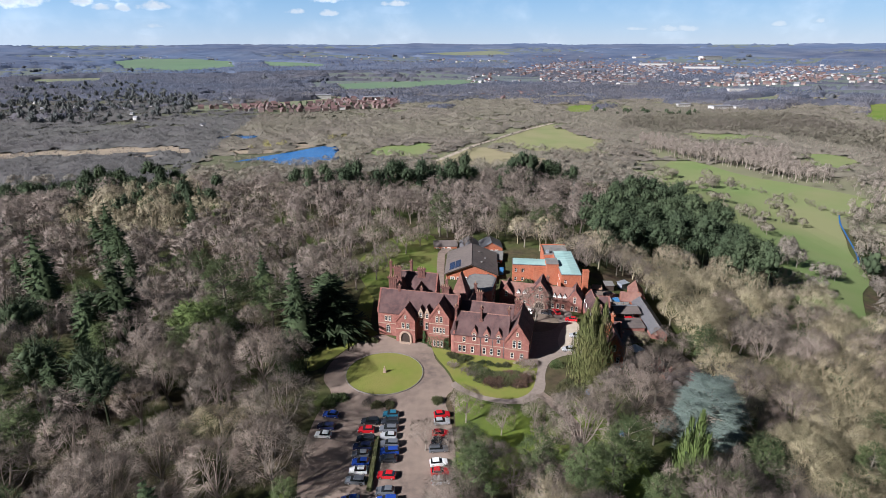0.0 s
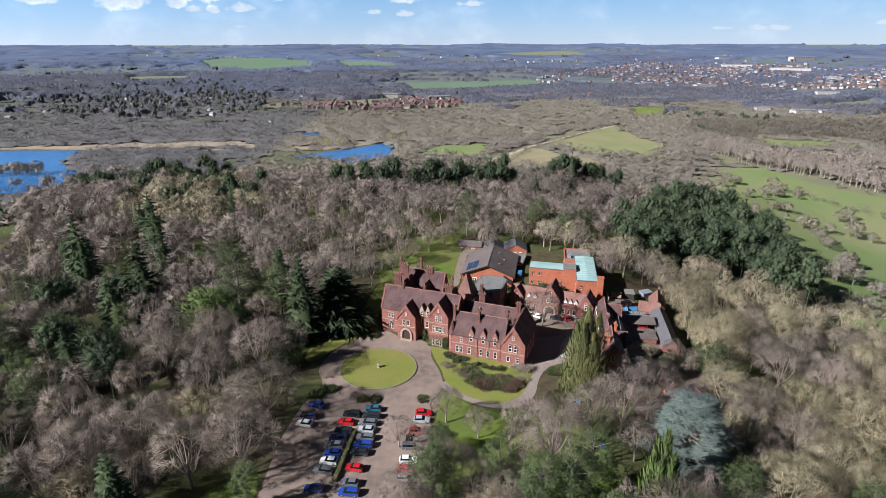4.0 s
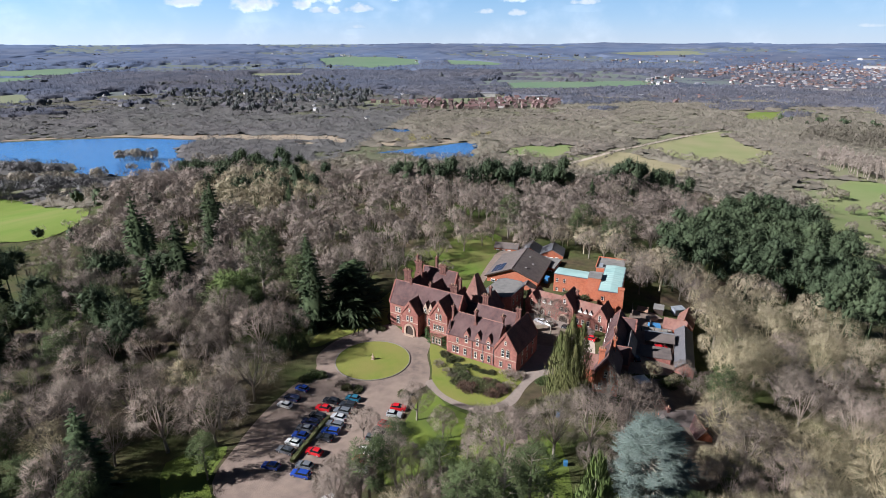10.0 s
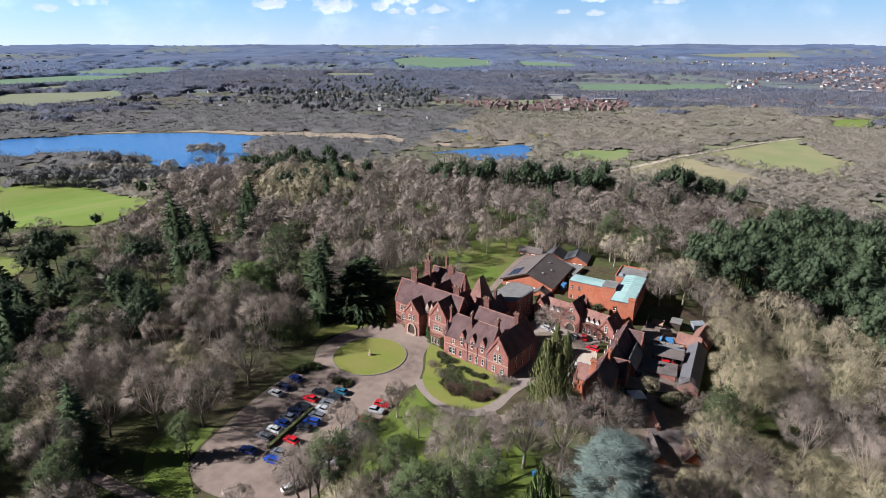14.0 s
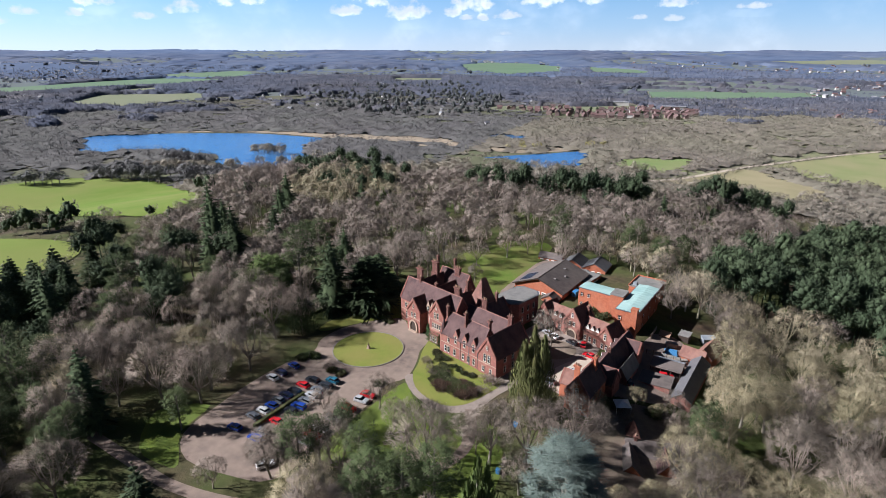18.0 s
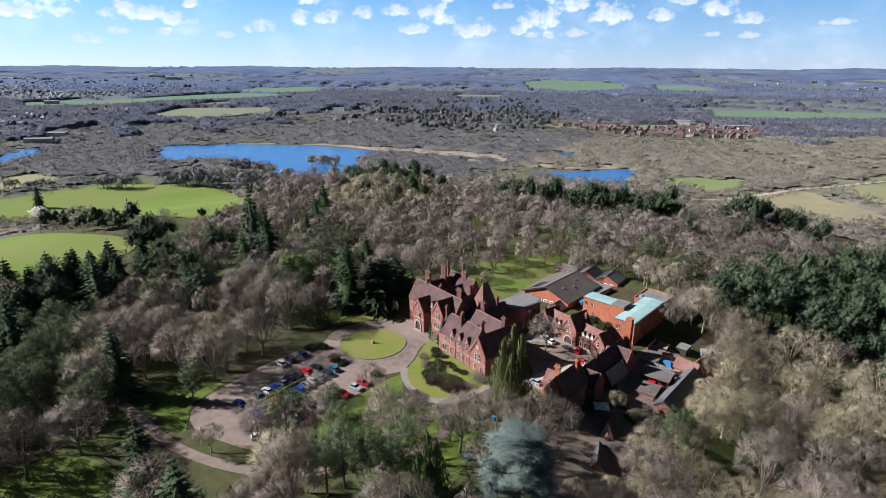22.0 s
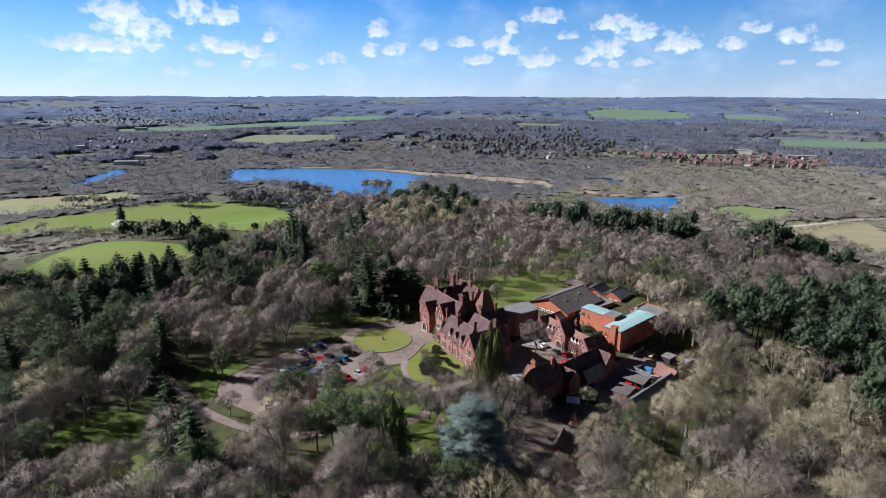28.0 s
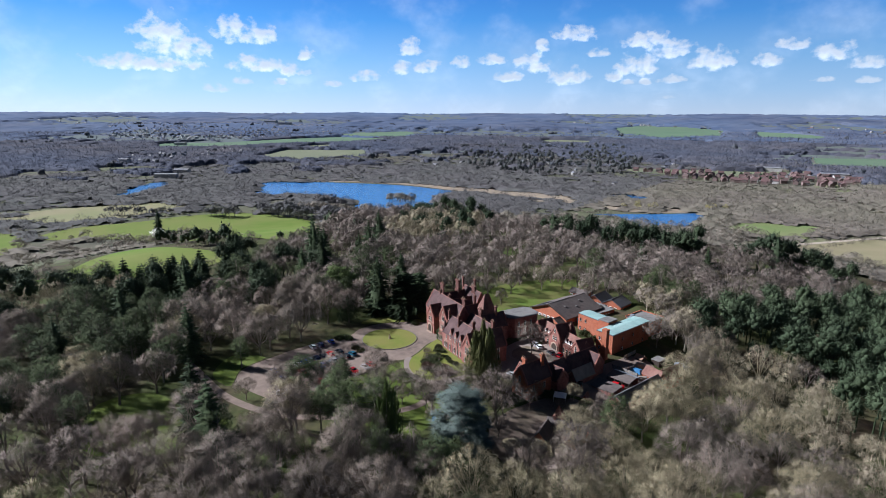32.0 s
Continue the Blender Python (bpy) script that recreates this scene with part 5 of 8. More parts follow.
green2 = thing("modern_block", pose(29.9, 207.2, 0, 0, 0, -7.0), "three-storey orange-brick block with a green copper roof", "building")
part("wall", Geo().box(0, 13.0, 0, 6.6, GB, 6.9), BRICK_NEW, green2)
part("roof_edge", Geo().box(-0.15, 13.15, -0.15, 6.75, 6.9, 7.12), LEAD, green2)
part("copper_roof", Geo().extrude([(0.1, 7.12), (6.5, 7.12), (6.5, 7.2), (3.3, 7.5), (0.1, 7.2)], "x", 0.1, 12.9), COPPER, green2)
for z in (-3.6, 0.2, 3.9):
    for u in (1.3, 4.0, 11.6):
        window(green2, u, 0, z, 0.9, 1.5, surround=BRICK_NEW)
part("stair_block", Geo().box(8.2, 13.2, -1.6, 0.0, GB, 6.5), BRICK_NEW, green2)

# -- yard sheds --
shed = thing("open_cart_shed", pose(62.6, 177.6, -2.6, 0, 0, 0), "open-fronted shed with a grey sheet roof", "shed")
part("roof", Geo().extrude([(0, 2.5), (4.6, 3.3), (4.6, 3.5), (0, 2.7)], "x", 0, 9.0), ASBESTOS, shed)
part("roof_flashing", Geo().extrude([(4.6, 3.3), (6.3, 2.9), (6.3, 3.1), (4.6, 3.5)], "x", 0.0, 9.0), METAL, shed)
part("back_wall", Geo().box(0.2, 8.8, 5.8, 6.1, -2.5, 2.9), BRICK, shed)
for u in (0.2, 3.1, 6.0, 8.6):
    part("post", Geo().box(u, u + 0.22, 0.2, 0.42, -2.5, 2.5), DARKWOOD_AND_SHADE, shed)
shed2 = thing("flat_roofed_shed", pose(61.5, 168.9, -2.6, 0, 0, 2), "low shed with a wide grey felt roof", "shed")
part("wall", Geo().box(0.2, 8.6, 0.2, 6.3, -2.5, 1.5), BRICK, shed2)
part("roof", Geo().extrude([(0, 1.5), (6.5, 1.9), (6.5, 2.1), (0, 1.7)], "x", 0, 9.0), ASBESTOS, shed2)
barn = thing("long_shed", pose(71.2, 166.0, -3.4, 0, 0, -3), "long low shed with a grey slate pitched roof", "shed")
gabled(barn, 0, 5.2, 0, 24.5, -2.5, 1.9, 3.9, "y", roof=SLATE, coped=(False, False))
cottage_b = thing("brick_outhouse", pose(71.0, 190.5, -3.4, 0, 0, -12), "orange-tiled brick outhouse in the yard", "outbuilding")
gabled(cottage_b, -2.5, 4.5, 0.5, 5.0, -2, 2.0, 4.4, "x", wall=BRICK_NEW, roof=TILE_RED, coped=(False, False))
gabled(cottage_b, 1.0, 6.2, 3.0, 13, -2, 2.4, 5.2, "y", wall=BRICK_NEW, roof=TILE_RED, coped=(False, False))
hut = thing("garden_hut", pose(66.0, 203.0, -2.8, 0, 0, -4), "small dark flat-roofed hut", "shed")
part("wall", Geo().box(0, 3.2, 0, 4.2, -1, 2.4), DARKWOOD_AND_SHADE, hut)
part("roof", Geo().box(-0.2, 3.4, -0.2, 4.4, 2.4, 2.6), FELT, hut)
hut2 = thing("potting_shed", pose(60.5, 200.5, -2.4, 0, 0, -8), "small timber shed with a straw-coloured roof", "shed")
gabled(hut2, 0, 3.2, 0, 2.6, -1, 1.8, 2.7, "x", wall=DARKWOOD_AND_SHADE, roof=POT, coped=(False, False))
hut3 = thing("tin_hut", pose(73.5, 206.5, -3.8, 0, 0, 30), "pale corrugated tin hut", "shed")
part("wall", Geo().box(0, 4.0, 0, 2.6, -1, 2.2), METAL, hut3)
part("roof", Geo().extrude([(-0.2, 2.2), (2.8, 2.5), (2.8, 2.6), (-0.2, 2.3)], "x", -0.2, 4.2), METAL, hut3)
for i, (x, y, a, w) in enumerate(((59.8, 186.0, 0, 10), (58.8, 196.0, 90, 8), (64.2, 187.0, 85, 6))):
    fb = thing("yard_fence", pose(x, y, float(land(x, y)), 0, 0, a), "weathered board fence dividing the yard", "fence")
    for k in range(int(w / 2) + 1):
        part("post", Geo().box(2 * k - 0.06, 2 * k + 0.06, -0.06, 0.06, -0.5, 1.7), DARKWOOD_AND_SHADE, fb)
    for k in range(int(w / 2)):
        part("panel", Geo().box(2 * k + 0.06, 2 * k + 1.94, -0.03, 0.03, 0.1, 1.6), CLUTTER, fb)
small = thing("brick_privy", pose(64.0, 160.5, -4.6, 0, 0, 20), "tiny orange-brick hut with a tiled roof", "shed")
gabled(small, 0, 2.6, 0, 3.4, -1.5, 2.0, 3.4, "y", wall=BRICK_NEW, roof=TILE_RED, coped=(False, False))

# -- lodge cottages below the court --
lodge = thing("lodge_cottage", pose(69.0, 138.0, -6.0, 0, 0, 20), "old brick cottage with steep red-tiled roofs", "house")
part("wall", Geo().box(-1.8, 1.8, 6.5, 10.1, -2, 3.4), BRICK_NEW, lodge)
part("spire_roof", Geo().add([(-2.1, 6.2, 3.2), (2.1, 6.2, 3.2), (2.1, 10.4, 3.2), (-2.1, 10.4, 3.2), (0, 8.3, 7.8)], [(0, 1, 4), (1, 2, 4), (2, 3, 4), (3, 0, 4), (3, 2, 1, 0)]), TILE_RED, lodge)
gabled(lodge, -2.0, 10.0, 1.0, 6.0, -2, 2.6, 5.4, "x", wall=BRICK_NEW, roof=ASBESTOS, coped=(False, False))
gabled(lodge, -4.0, 1.0, -6.0, 2.0, -2, 2.6, 5.4, "y", wall=BRICK_NEW, roof=ASBESTOS, coped=(False, False))
gabled(lodge, 5.0, 9.0, -3.5, 3.0, -2, 2.2, 4.6, "y", wall=BRICK_NEW, roof=TILE, coped=(False, False))
window(lodge, -1.5, -6.0, 0.3, 1.4, 1.4, surround=WHITE)
chimney(lodge, 0.2, 3.5, 4, 7.4, 0.8, 0.8, 1)

# ---- planting ----
HOUSE_CLEAR = [(-26, 163), (-12, 156), (5, 149), (30, 143), (34, 165), (28, 190), (20, 200), (4, 203), (-10, 192), (-26, 196)]
CLEARS = [[(-6, 112), (8, 112), (8, 137), (-5, 136)], [(-30, 42), (-28, 55), (-10, 60), (5, 66), (9, 50), (2, 37), (-12, 33)], [(66, 116), (77, 117), (83, 129), (78, 135), (66, 130)], [(6, 98), (30, 98), (30, 112), (5, 112)], [(44, 125), (61, 127), (62, 143), (44, 143)], [(5, 110), (30, 110), (36, 128), (28, 132), (6, 134)], [(27, 117), (46, 119), (48, 140), (29, 138)], [(10, 180), (52, 172), (52, 206), (14, 206)], DRIVE, LAWN_EAST, EAST_DRIVE, HOUSE_CLEAR,
          [(-36, 143), (-24, 143), (-20, 190), (-20, 200), (-29, 200), (-36, 165)],
          [(-30, 196), (-8, 188), (4, 200), (3, 232), (-1, 262), (-17, 266), (-29, 250), (-35, 225)],
          [(-1, 200), (28, 196), (58, 184), (60, 228), (34, 244), (-1, 244)],
          [(45, 140), (60, 140), (64, 154), (75, 157), (77, 206), (58, 212), (45, 200)],
          [(60, 124), (77, 124), (78, 152), (58, 152)], [(-30, 60), (10, 64), (14, 84), (-30, 80)],
          [(52, 140), (76, 136), (80, 165), (79, 206), (60, 214), (52, 165)], [(-26, 124), (-36, 117), (-46, 126), (-36, 143)],
          [(-62, 67), (-20, 67.5), (6, 72), (20, 82), (30, 95), (30, 112), (22, 122), (24, 98), (14, 86), (2, 80), (-20, 75.5), (-62, 74)],
          [(-38, 84), (-30.5, 95), (-27, 84), (-17, 76.5), (-20, 74.5), (-30, 75)]]
MEADOWS = [p for nme, p, *_ in FIELDS]
EAST_OPEN = [(146, 205), (160, 300), (160, 420), (185, 480), (240, 620), (300, 560), (400, 480), (380, 400), (300, 300), (240, 230), (178, 180)]
WEST_OPEN = [(-560, 60), (-560, 300), (-440, 330), (-300, 290), (-200, 222), (-172, 140), (-165, 90), (-205, 30), (-400, -20)]
PINE_ZONE = [(69, 258), (70, 230), (82, 224), (92, 238), (120, 238), (123, 214), (128, 200), (140, 216), (146, 245), (154, 278), (156, 300), (153, 332), (146, 352), (130, 356), (107, 341), (93, 310), (78, 285)]
WOOD = [(-176, 20), (-145, 70), (-130, 89), (-140, 118), (-165, 134), (-175, 167), (-188, 206), (-227, 244), (-262, 292), (-300, 350), (-330, 395), (-270, 382), (-160, 345), (-100, 350), (30, 356), (88, 368), (112, 350), (135, 330), (150, 300), (148, 240), (140, 205), (150, 195), (162, 182), (172, 150), (172, 95), (146, 78), (80, 12), (-176, 8)]
VILLAGE = [(-475, 1125), (-300, 1045), (-95, 1115), (-85, 1260), (-200, 1310), (-280, 1190), (-375, 1200)]
WATERS = [[(-655, 356), (-700, 395), (-776, 428), (-763, 470), (-700, 530), (-607, 590), (-540, 606), (-470, 612), (-462, 585), (-452, 540), (-420, 520), (-382, 480), (-372, 445), (-410, 415), (-455, 412), (-487, 440), (-530, 440), (-590, 420)],
          [(-263, 620), (-215, 585), (-150, 575), (-112, 615), (-128, 705), (-150, 695), (-168, 668), (-235, 640)],
          [(-312, 757), (-285, 790), (-256, 797), (-249, 752)], [(-760, 200), (-850, 240), (-900, 300), (-860, 310), (-735, 215)],
          [(-775, 440), (-690, 565), (-600, 622), (-400, 690), (-320, 700), (-290, 660), (-468, 618), (-705, 537)]]


def spots(x0, x1, y0, y1, gap, seed, jitter=0.42):
    rng = np.random.default_rng(seed)
    xs, ys = np.meshgrid(np.arange(x0, x1, gap), np.arange(y0, y1, gap))
    xs = xs + (np.arange(xs.shape[0]) % 2 * gap / 2)[:, None]
    xs, ys = (c.ravel() + rng.uniform(-jitter, jitter, c.size) * gap for c in (xs, ys))
    return xs, ys, rng


def outside(zones, x, y):
    keep = np.ones(x.shape, bool)
    for z in zones:
        keep &= ~inside(z, x, y)
    return keep


# trees that stand apart and can be named one by one
SINGLE = [(FIRS[0], -128.8, 171, 1.12), (FIRS[1], -97.3, 158, 1.12), (FIRS[1], -122, 205, 0.95), (PINES[1], -66.2, 162.5, 1.42), (FIRS[1], -60, 182, 0.8),
          (FIRS[1], -41.5, 154.5, 1.05), (FIRS[2], -103, 150, 0.9), (FIRS[2], -134, 181, 0.95), (FIRS[1], -92, 118, 0.7), (FIRS[2], 4.6, 57.4, 0.95),
          (FIRS[2], -110, 190, 0.9), (FIRS[2], -118, 262, 0.8), (FIRS[2], -148, 186, 0.8), (PINES[0], -52, 163, 1.2)]
SINGLE += [(PINES[(i * 2) % 3] if i % 7 else FIRS[i % 2 + 1], x, y, 0.8 + 0.06 * (i % 5)) for i, (x, y) in enumerate((
    (-64, 35), (-59, 42), (-78, 49), (-63, 56), (-50, 55), (-52, 65), (-34, 60), (-46, 73), (28, 56), (-86, 194), (-64, 179), (-98, 110), (-139, 141), (-90, 103), (-135, 222),
    (-126, 115), (-135, 134), (-104, 127), (-138, 156), (-116, 172), (-96, 196), (-147, 232), (-152, 284), (35, 268), (56, 258), (-110, 34), (-37, 23), (-9, 31), (-100, 90),
    (-111, 118), (-104, 135), (-96, 146), (-100, 62), (-70, 62), (-76, 42), (35, 318), (109, 115), (82, 152), (-96, 40), (-88, 46), (-70, 46), (-102, 58), (-84, 60), (-94, 66), (-108, 48), (-82, 36), (-120, 62),
    (-38, 42), (-46, 47), (25, 55), (-53.6, 57), (-38.5, 65), (-66, 45)))]
SINGLE += [(PINES[i % 3], x, y, 0.95 + 0.07 * (i % 4)) for i, (x, y) in enumerate(((-90, 55), (-84, 72), (-74, 76), (-60, 48), (-55, 30), (-42, 31), (-70, 28), (-96, 51), (-101, 75), (-113, 82), (-66, 66), (-30, 28), (-48, 20)))]
SINGLE += [(PINES[1], 40, 95, 0.95), (PINES[2], 71, 97, 0.95), (PINES[0], 30, 88, 1.0)]
SINGLE += [(SMALLFIR, x, y, s) for x, y, s in ((-147, 69, 1.1), (-143, 75, 1.2), (-139, 81, 1.0), (-137, 87, 1.25), (-140, 95, 1.1), (-128, 99, 1.2), (-118, 104, 1.2), (-141, 103, 1.0), (-139, 110, 1.2), (-139, 123, 1.1), (-150, 100, 1.0), (-131, 92, 1.1))]
for kd, x, y, s in SINGLE:
    kd.plant(x, y, s, (x * 37 + y * 11) % 360)
BIGCEDAR = Kind("cedar_tree", fir_tree(91, 21, 9.8, 22, 17, 0.2, 15, 0.6, 0.05, 0.8, 0.25), FIR, "broad dark cedar with level boughs")
BIGCEDAR.plant(-33, 163, 1.0, 20)
BIGCEDAR.plant(-36, 174, 0.85, 120)
Kind("blue_cedar", clump_tree(92, 26, 11.0, 74, 360, 0.12, 0.16, 0.27, 0.24, 0.42, 0.22, 1.0), CEDAR, "wide blue-grey Atlas cedar with layered boughs").plant(62.3, 107.7, 1.0, 0, sz=0.84)
Kind("yew_tree", column_tree(93, 21, 5.9, 13000, 0.19), YEW, "tall dense conical yew, yellowish green").plant(43.0, 135.4, 1.0, 0, sz=1.22)
CYP = Kind("cypress_tree", column_tree(94, 17, 3.6, 4600, 0.24), CYPRESS, "pointed bright green cypress")
CYP.plant(52.0, 90.5, 1.2, 0, sz=1.35)
CYP.plant(-112, 274, 0.75, 40)
DARKYEW = Kind("yew_tree", column_tree(95, 14, 5.6, 3200, 0.24), FIR, "dark rounded yew beside the drive")
DARKYEW.plant(-40.5, 138, 0.9, 80)
DARKYEW.plant(-134, 140, 0.8, 10)
LIME = Kind("evergreen_tree", clump_tree(96, 13, 7.5, 40, 170, 0.1, 0.26, 0.34, 0.6, 0.1, 0.26, 0.6), CYPRESS, "broad lime-green evergreen in the wood")
LIME.plant(-70, 151.5, 1.35, 0)
LIME.plant(-77, 158, 1.0, 90)
Kind("blue_spruce", fir_tree(97, 14, 4.2, 12, 9, 0.3, 6), CEDAR, "blue-grey spruce at the wood's far edge").plant(86, 352, 1.0, 0)
Kind("blossom_tree", clump_tree(98, 9, 7.0, 26, 110, 0.1, 0.3, 0.36, 0.6), WHITE, "white-blossomed tree in the meadow hedge").plant(-431, 168, 1.0, 0)
FIRS[2].plant(-464, 178, 0.9, 0)
PINES[0].plant(-27.5, 84.5, 0.7, 0)
PINES[2].plant(8.8, 88.8, 1.0, 30)
for x, y, s in ((8.9, 104, 0.65), (36, 90, 1.0), (68, 93, 1.0), (96, 100, 0.9), (29, 84, 0.9), (58, 84, 0.8), (1, 262, 1.15), (33, 262, 0.9), (47.5, 257, 1.0), (-62, 150, 0.9), (-70, 140, 0.8),
                (22, 94, 0.8), (44, 84, 0.9), (84, 90, 0.8)):
    PINES[int(abs(x)) % 3].plant(x, y, s, x * 53 % 360)
OAKS[3].plant(33.7, 171.8, 0.98, 10)          # the court's old tree
for x, y, s in ((8.2, 117.6, 0.62), (16.5, 113, 0.5), (25, 116.5, 0.55), (27.3, 105, 0.6), (32.6, 119, 0.45), (75, 153, 0.5), (79.5, 160, 0.55), (59, 140.5, 0.45), (80.5, 145, 0.55), (82.5, 137, 0.5), (73, 161, 0.45), (62.5, 122, 0.5), (4.1, 84.8, 0.8), (11.9, 95.2, 0.8), (-1.6, 107.5, 0.55), (6.3, 104, 0.66), (24.6, 66.9, 0.9), (-27.2, 45, 1.0), (-20.6, 29.4, 1.0), (31.2, 111.5, 0.5), (38, 115.5, 0.5), (24.5, 92, 0.75), (48, 130, 0.5), (56, 131, 0.52), (17, 93, 0.75), (-4, 76, 0.6)):
    OAKS[int(x * 3) % 5].plant(x, y, s, x * 71 % 360)
for x, y, s in ((-21, 222, 0.8), (-14, 238, 0.75), (-27, 236, 0.9), (-8, 247, 0.8), (-19, 252, 0.8), (-24, 208, 0.7), (-12, 205, 0.5)):
    OAKS[int(-x) % 5].plant(x, y, s, x * 71 % 360)
for x, y, s in ((71, 237, 1.0), (80, 230, 0.9), (76, 222, 0.95), (84, 208, 1.0), (86, 192, 0.95), (92, 176, 0.9), (83, 180, 0.75), (85, 166, 0.8), (84, 153, 0.75), (64, 226, 0.8), (12, 240, 0.75), (61, 229, 0.9), (61, 216, 0.8), (24, 250, 0.9), (40, 246, 0.85), (52, 240, 0.9), (-5, 256, 0.8)):
    (OLIVES[int(x) % 3] if y < 215 else OAKS[int(x) % 5]).plant(x, y, s, x * 71 % 360)
for x, y, s in ((60, 97, 0.5), (67, 98, 0.5), (70, 119.5, 0.42), (76, 124.5, 0.42), (81, 130.5, 0.45), (86, 124, 0.55), (84, 116, 0.6), (78, 110, 0.6), (56, 147, 0.4), (64, 156.5, 0.4), (70, 155.5, 0.36), (88, 134, 0.6), (87, 145, 0.6)):
    OLIVES[int(y) % 3].plant(x, y, s, x * 71 % 360)
BIRCH.plant(53, 137.5, 0.8, 0)
BIRCH.plant(24, 108, 0.6, 50)
BIRCH.plant(8, 86, 0.8, 50)

# the wood round the house: the nearest trees one by one, the rest as one body
xs, ys, rng = spots(-300, 330, -140, 420, 9.3, 3)
keep = outside(CLEARS + MEADOWS + [PINE_ZONE], xs, ys) & (rng.uniform(size=xs.shape) > 0.08)
keep &= inside(WOOD, xs, ys)
for kd, x, y, s in SINGLE:
    keep &= np.hypot(xs - x, ys - y) > 5.5
keep &= np.hypot(xs - 62.3, ys - 107.7) > 10
keep &= np.hypot(xs - 43, ys - 135.4) > 7
keep &= np.hypot(xs - 52, ys - 90.5) > 6
xs, ys = xs[keep], ys[keep]
near = inside([(-112, 18), (-90, 60), (-75, 140), (-40, 190), (30, 230), (100, 205), (150, 160), (150, 60), (90, 30), (20, 40), (-30, 14)], xs, ys)
order = np.argsort(np.where(near, np.hypot(xs - 60, ys - 60), 1e6))
near_list = [i for i in order[:270] if near[i]]
chosen = set(near_list)


def olive_zone(x, y):
    return x + 0.25 * (y - 120) > 68 and y < 235


for i in near_list:
    x, y = float(xs[i]), float(ys[i])
    r = random.random()
    kinds = OLIVES if (olive_zone(x, y) and r < 0.64) or r < 0.08 else OAKS
    if r > (0.66 if x < -30 and y < 80 else 0.97):
        PINES[i % 3].plant(x, y, random.uniform(0.6, 0.9), random.uniform(0, 360))
    elif r > 0.92:
        BIRCH.plant(x, y, random.uniform(0.8, 1.1), random.uniform(0, 360))
    else:
        kinds[i % len(kinds)].plant(x, y, random.uniform(0.80, 1.16), random.uniform(0, 360))
MID_SIZES = ((14, 6.6), (15.5, 7.2), (13, 6.2), (16, 6.9), (12, 5.4), (15, 7.6))
MID = [join(bare_tree(201 + i, h, r, 7, 4, 2300, 0.068)) for i, (h, r) in enumerate(MID_SIZES)]
MID_FAR = [join(bare_tree(211 + i, h, r, 6, 2, 820, 0.145)) for i, (h, r) in enumerate(MID_SIZES)]
rest = [(float(xs[i]), float(ys[i]), random.uniform(0.85, 1.2)) for i in range(len(xs)) if i not in chosen]
mixed_pines = [p for p in rest if p[0] < -25 - 0.3 * max(0.0, p[1] - 100) and p[1] < 160 and math.sin(p[0] * 12.99 + p[1] * 78.23) > 0.3]
rest = [p for p in rest if p not in mixed_pines]
for name, olive, close_by, proto, material, label in (
        ("bare_wood", False, True, MID, TWIG_WOOD, "leafless brown woodland round the manor"), ("bare_wood_beyond", False, False, MID_FAR, TWIG_WOOD, "leafless brown woodland covering the knoll"),
        ("olive_wood", True, True, MID, TWIG_WOODO, "leafless woodland with olive and yellowish twigs"), ("olive_wood_beyond", True, False, MID_FAR, TWIG_WOODO, "far leafless woodland with olive twigs")):
    places = [p for p in rest if (olive_zone(p[0], p[1]) or math.sin(p[0] * 0.031) + math.cos(p[1] * 0.027 + p[0] * 0.01) > 1.25) == olive
              and (min(math.hypot(p[0] - x, p[1] - y) for x, y in ((2, 0), (80, 18), (160, 12))) < 212) == close_by]
    scatter(name, proto, places, material, label)

# evergreen blocks of the wood
MIDPINE = [shell_tree(221 + i, h, r, 420, 0.24, 16, 0.45, 0.55, 0.24, 0.05) for i, (h, r) in enumerate(((17, 3.7), (19, 4.1), (15, 3.4), (18, 3.3)))]
MIDFIR = [join(fir_tree(231 + i, h, r, 9, 7, 0.3, 3, w=1.7)) for i, (h, r) in enumerate(((20, 4.6), (17, 4.4)))]
px, py, rng = spots(50, 170, 180, 360, 6.2, 9)
k = inside(PINE_ZONE, px, py)
scatter("pine_wood", MIDPINE, [(float(a), float(b), rng.uniform(0.72, 1.35)) for a, b in zip(px[k], py[k])], PINEWOOD, "dense dark green pine plantation", "pine wood")
SHADEPINE = [shell_tree(245 + i, h, r, 900, 0.19, 15, 0.28, 0.5, 0.24, 0.05) for i, (h, r) in enumerate(((18, 5.4), (20, 5.0), (16, 5.6)))]
scatter("mixed_pines", SHADEPINE, mixed_pines, PINEWOOD, "dark pines mixed into the leafless western wood", "pines")
belt = []
for x0, y0, x1, y1, n, wide in ((-94, 335, 22, 341, 62, 7), (38, 350, 88, 370, 30, 6), (-190, 290, -120, 300, 16, 22), (-275, 383, -159, 332, 46, 13), (-330, 412, -280, 390, 14, 8)):
    for i in range(n):
        f = random.random()
        belt.append((x0 + (x1 - x0) * f + random.uniform(-4, 4), y0 + (y1 - y0) * f + random.uniform(-wide, wide), random.uniform(0.85, 1.3)))
BELTPINE = [shell_tree(235 + i, h, r, 330, 0.32, 11, 0.25, 0.5, 0.24, 0.0) for i, (h, r) in enumerate(((16, 4.6), (14, 5.2), (15, 4.0)))]
scatter("conifer_belts", BELTPINE + MIDPINE + MIDFIR[:1] + BELTPINE, belt, PINEWOOD, "dark conifer belts at the wood's far edge", "conifers")

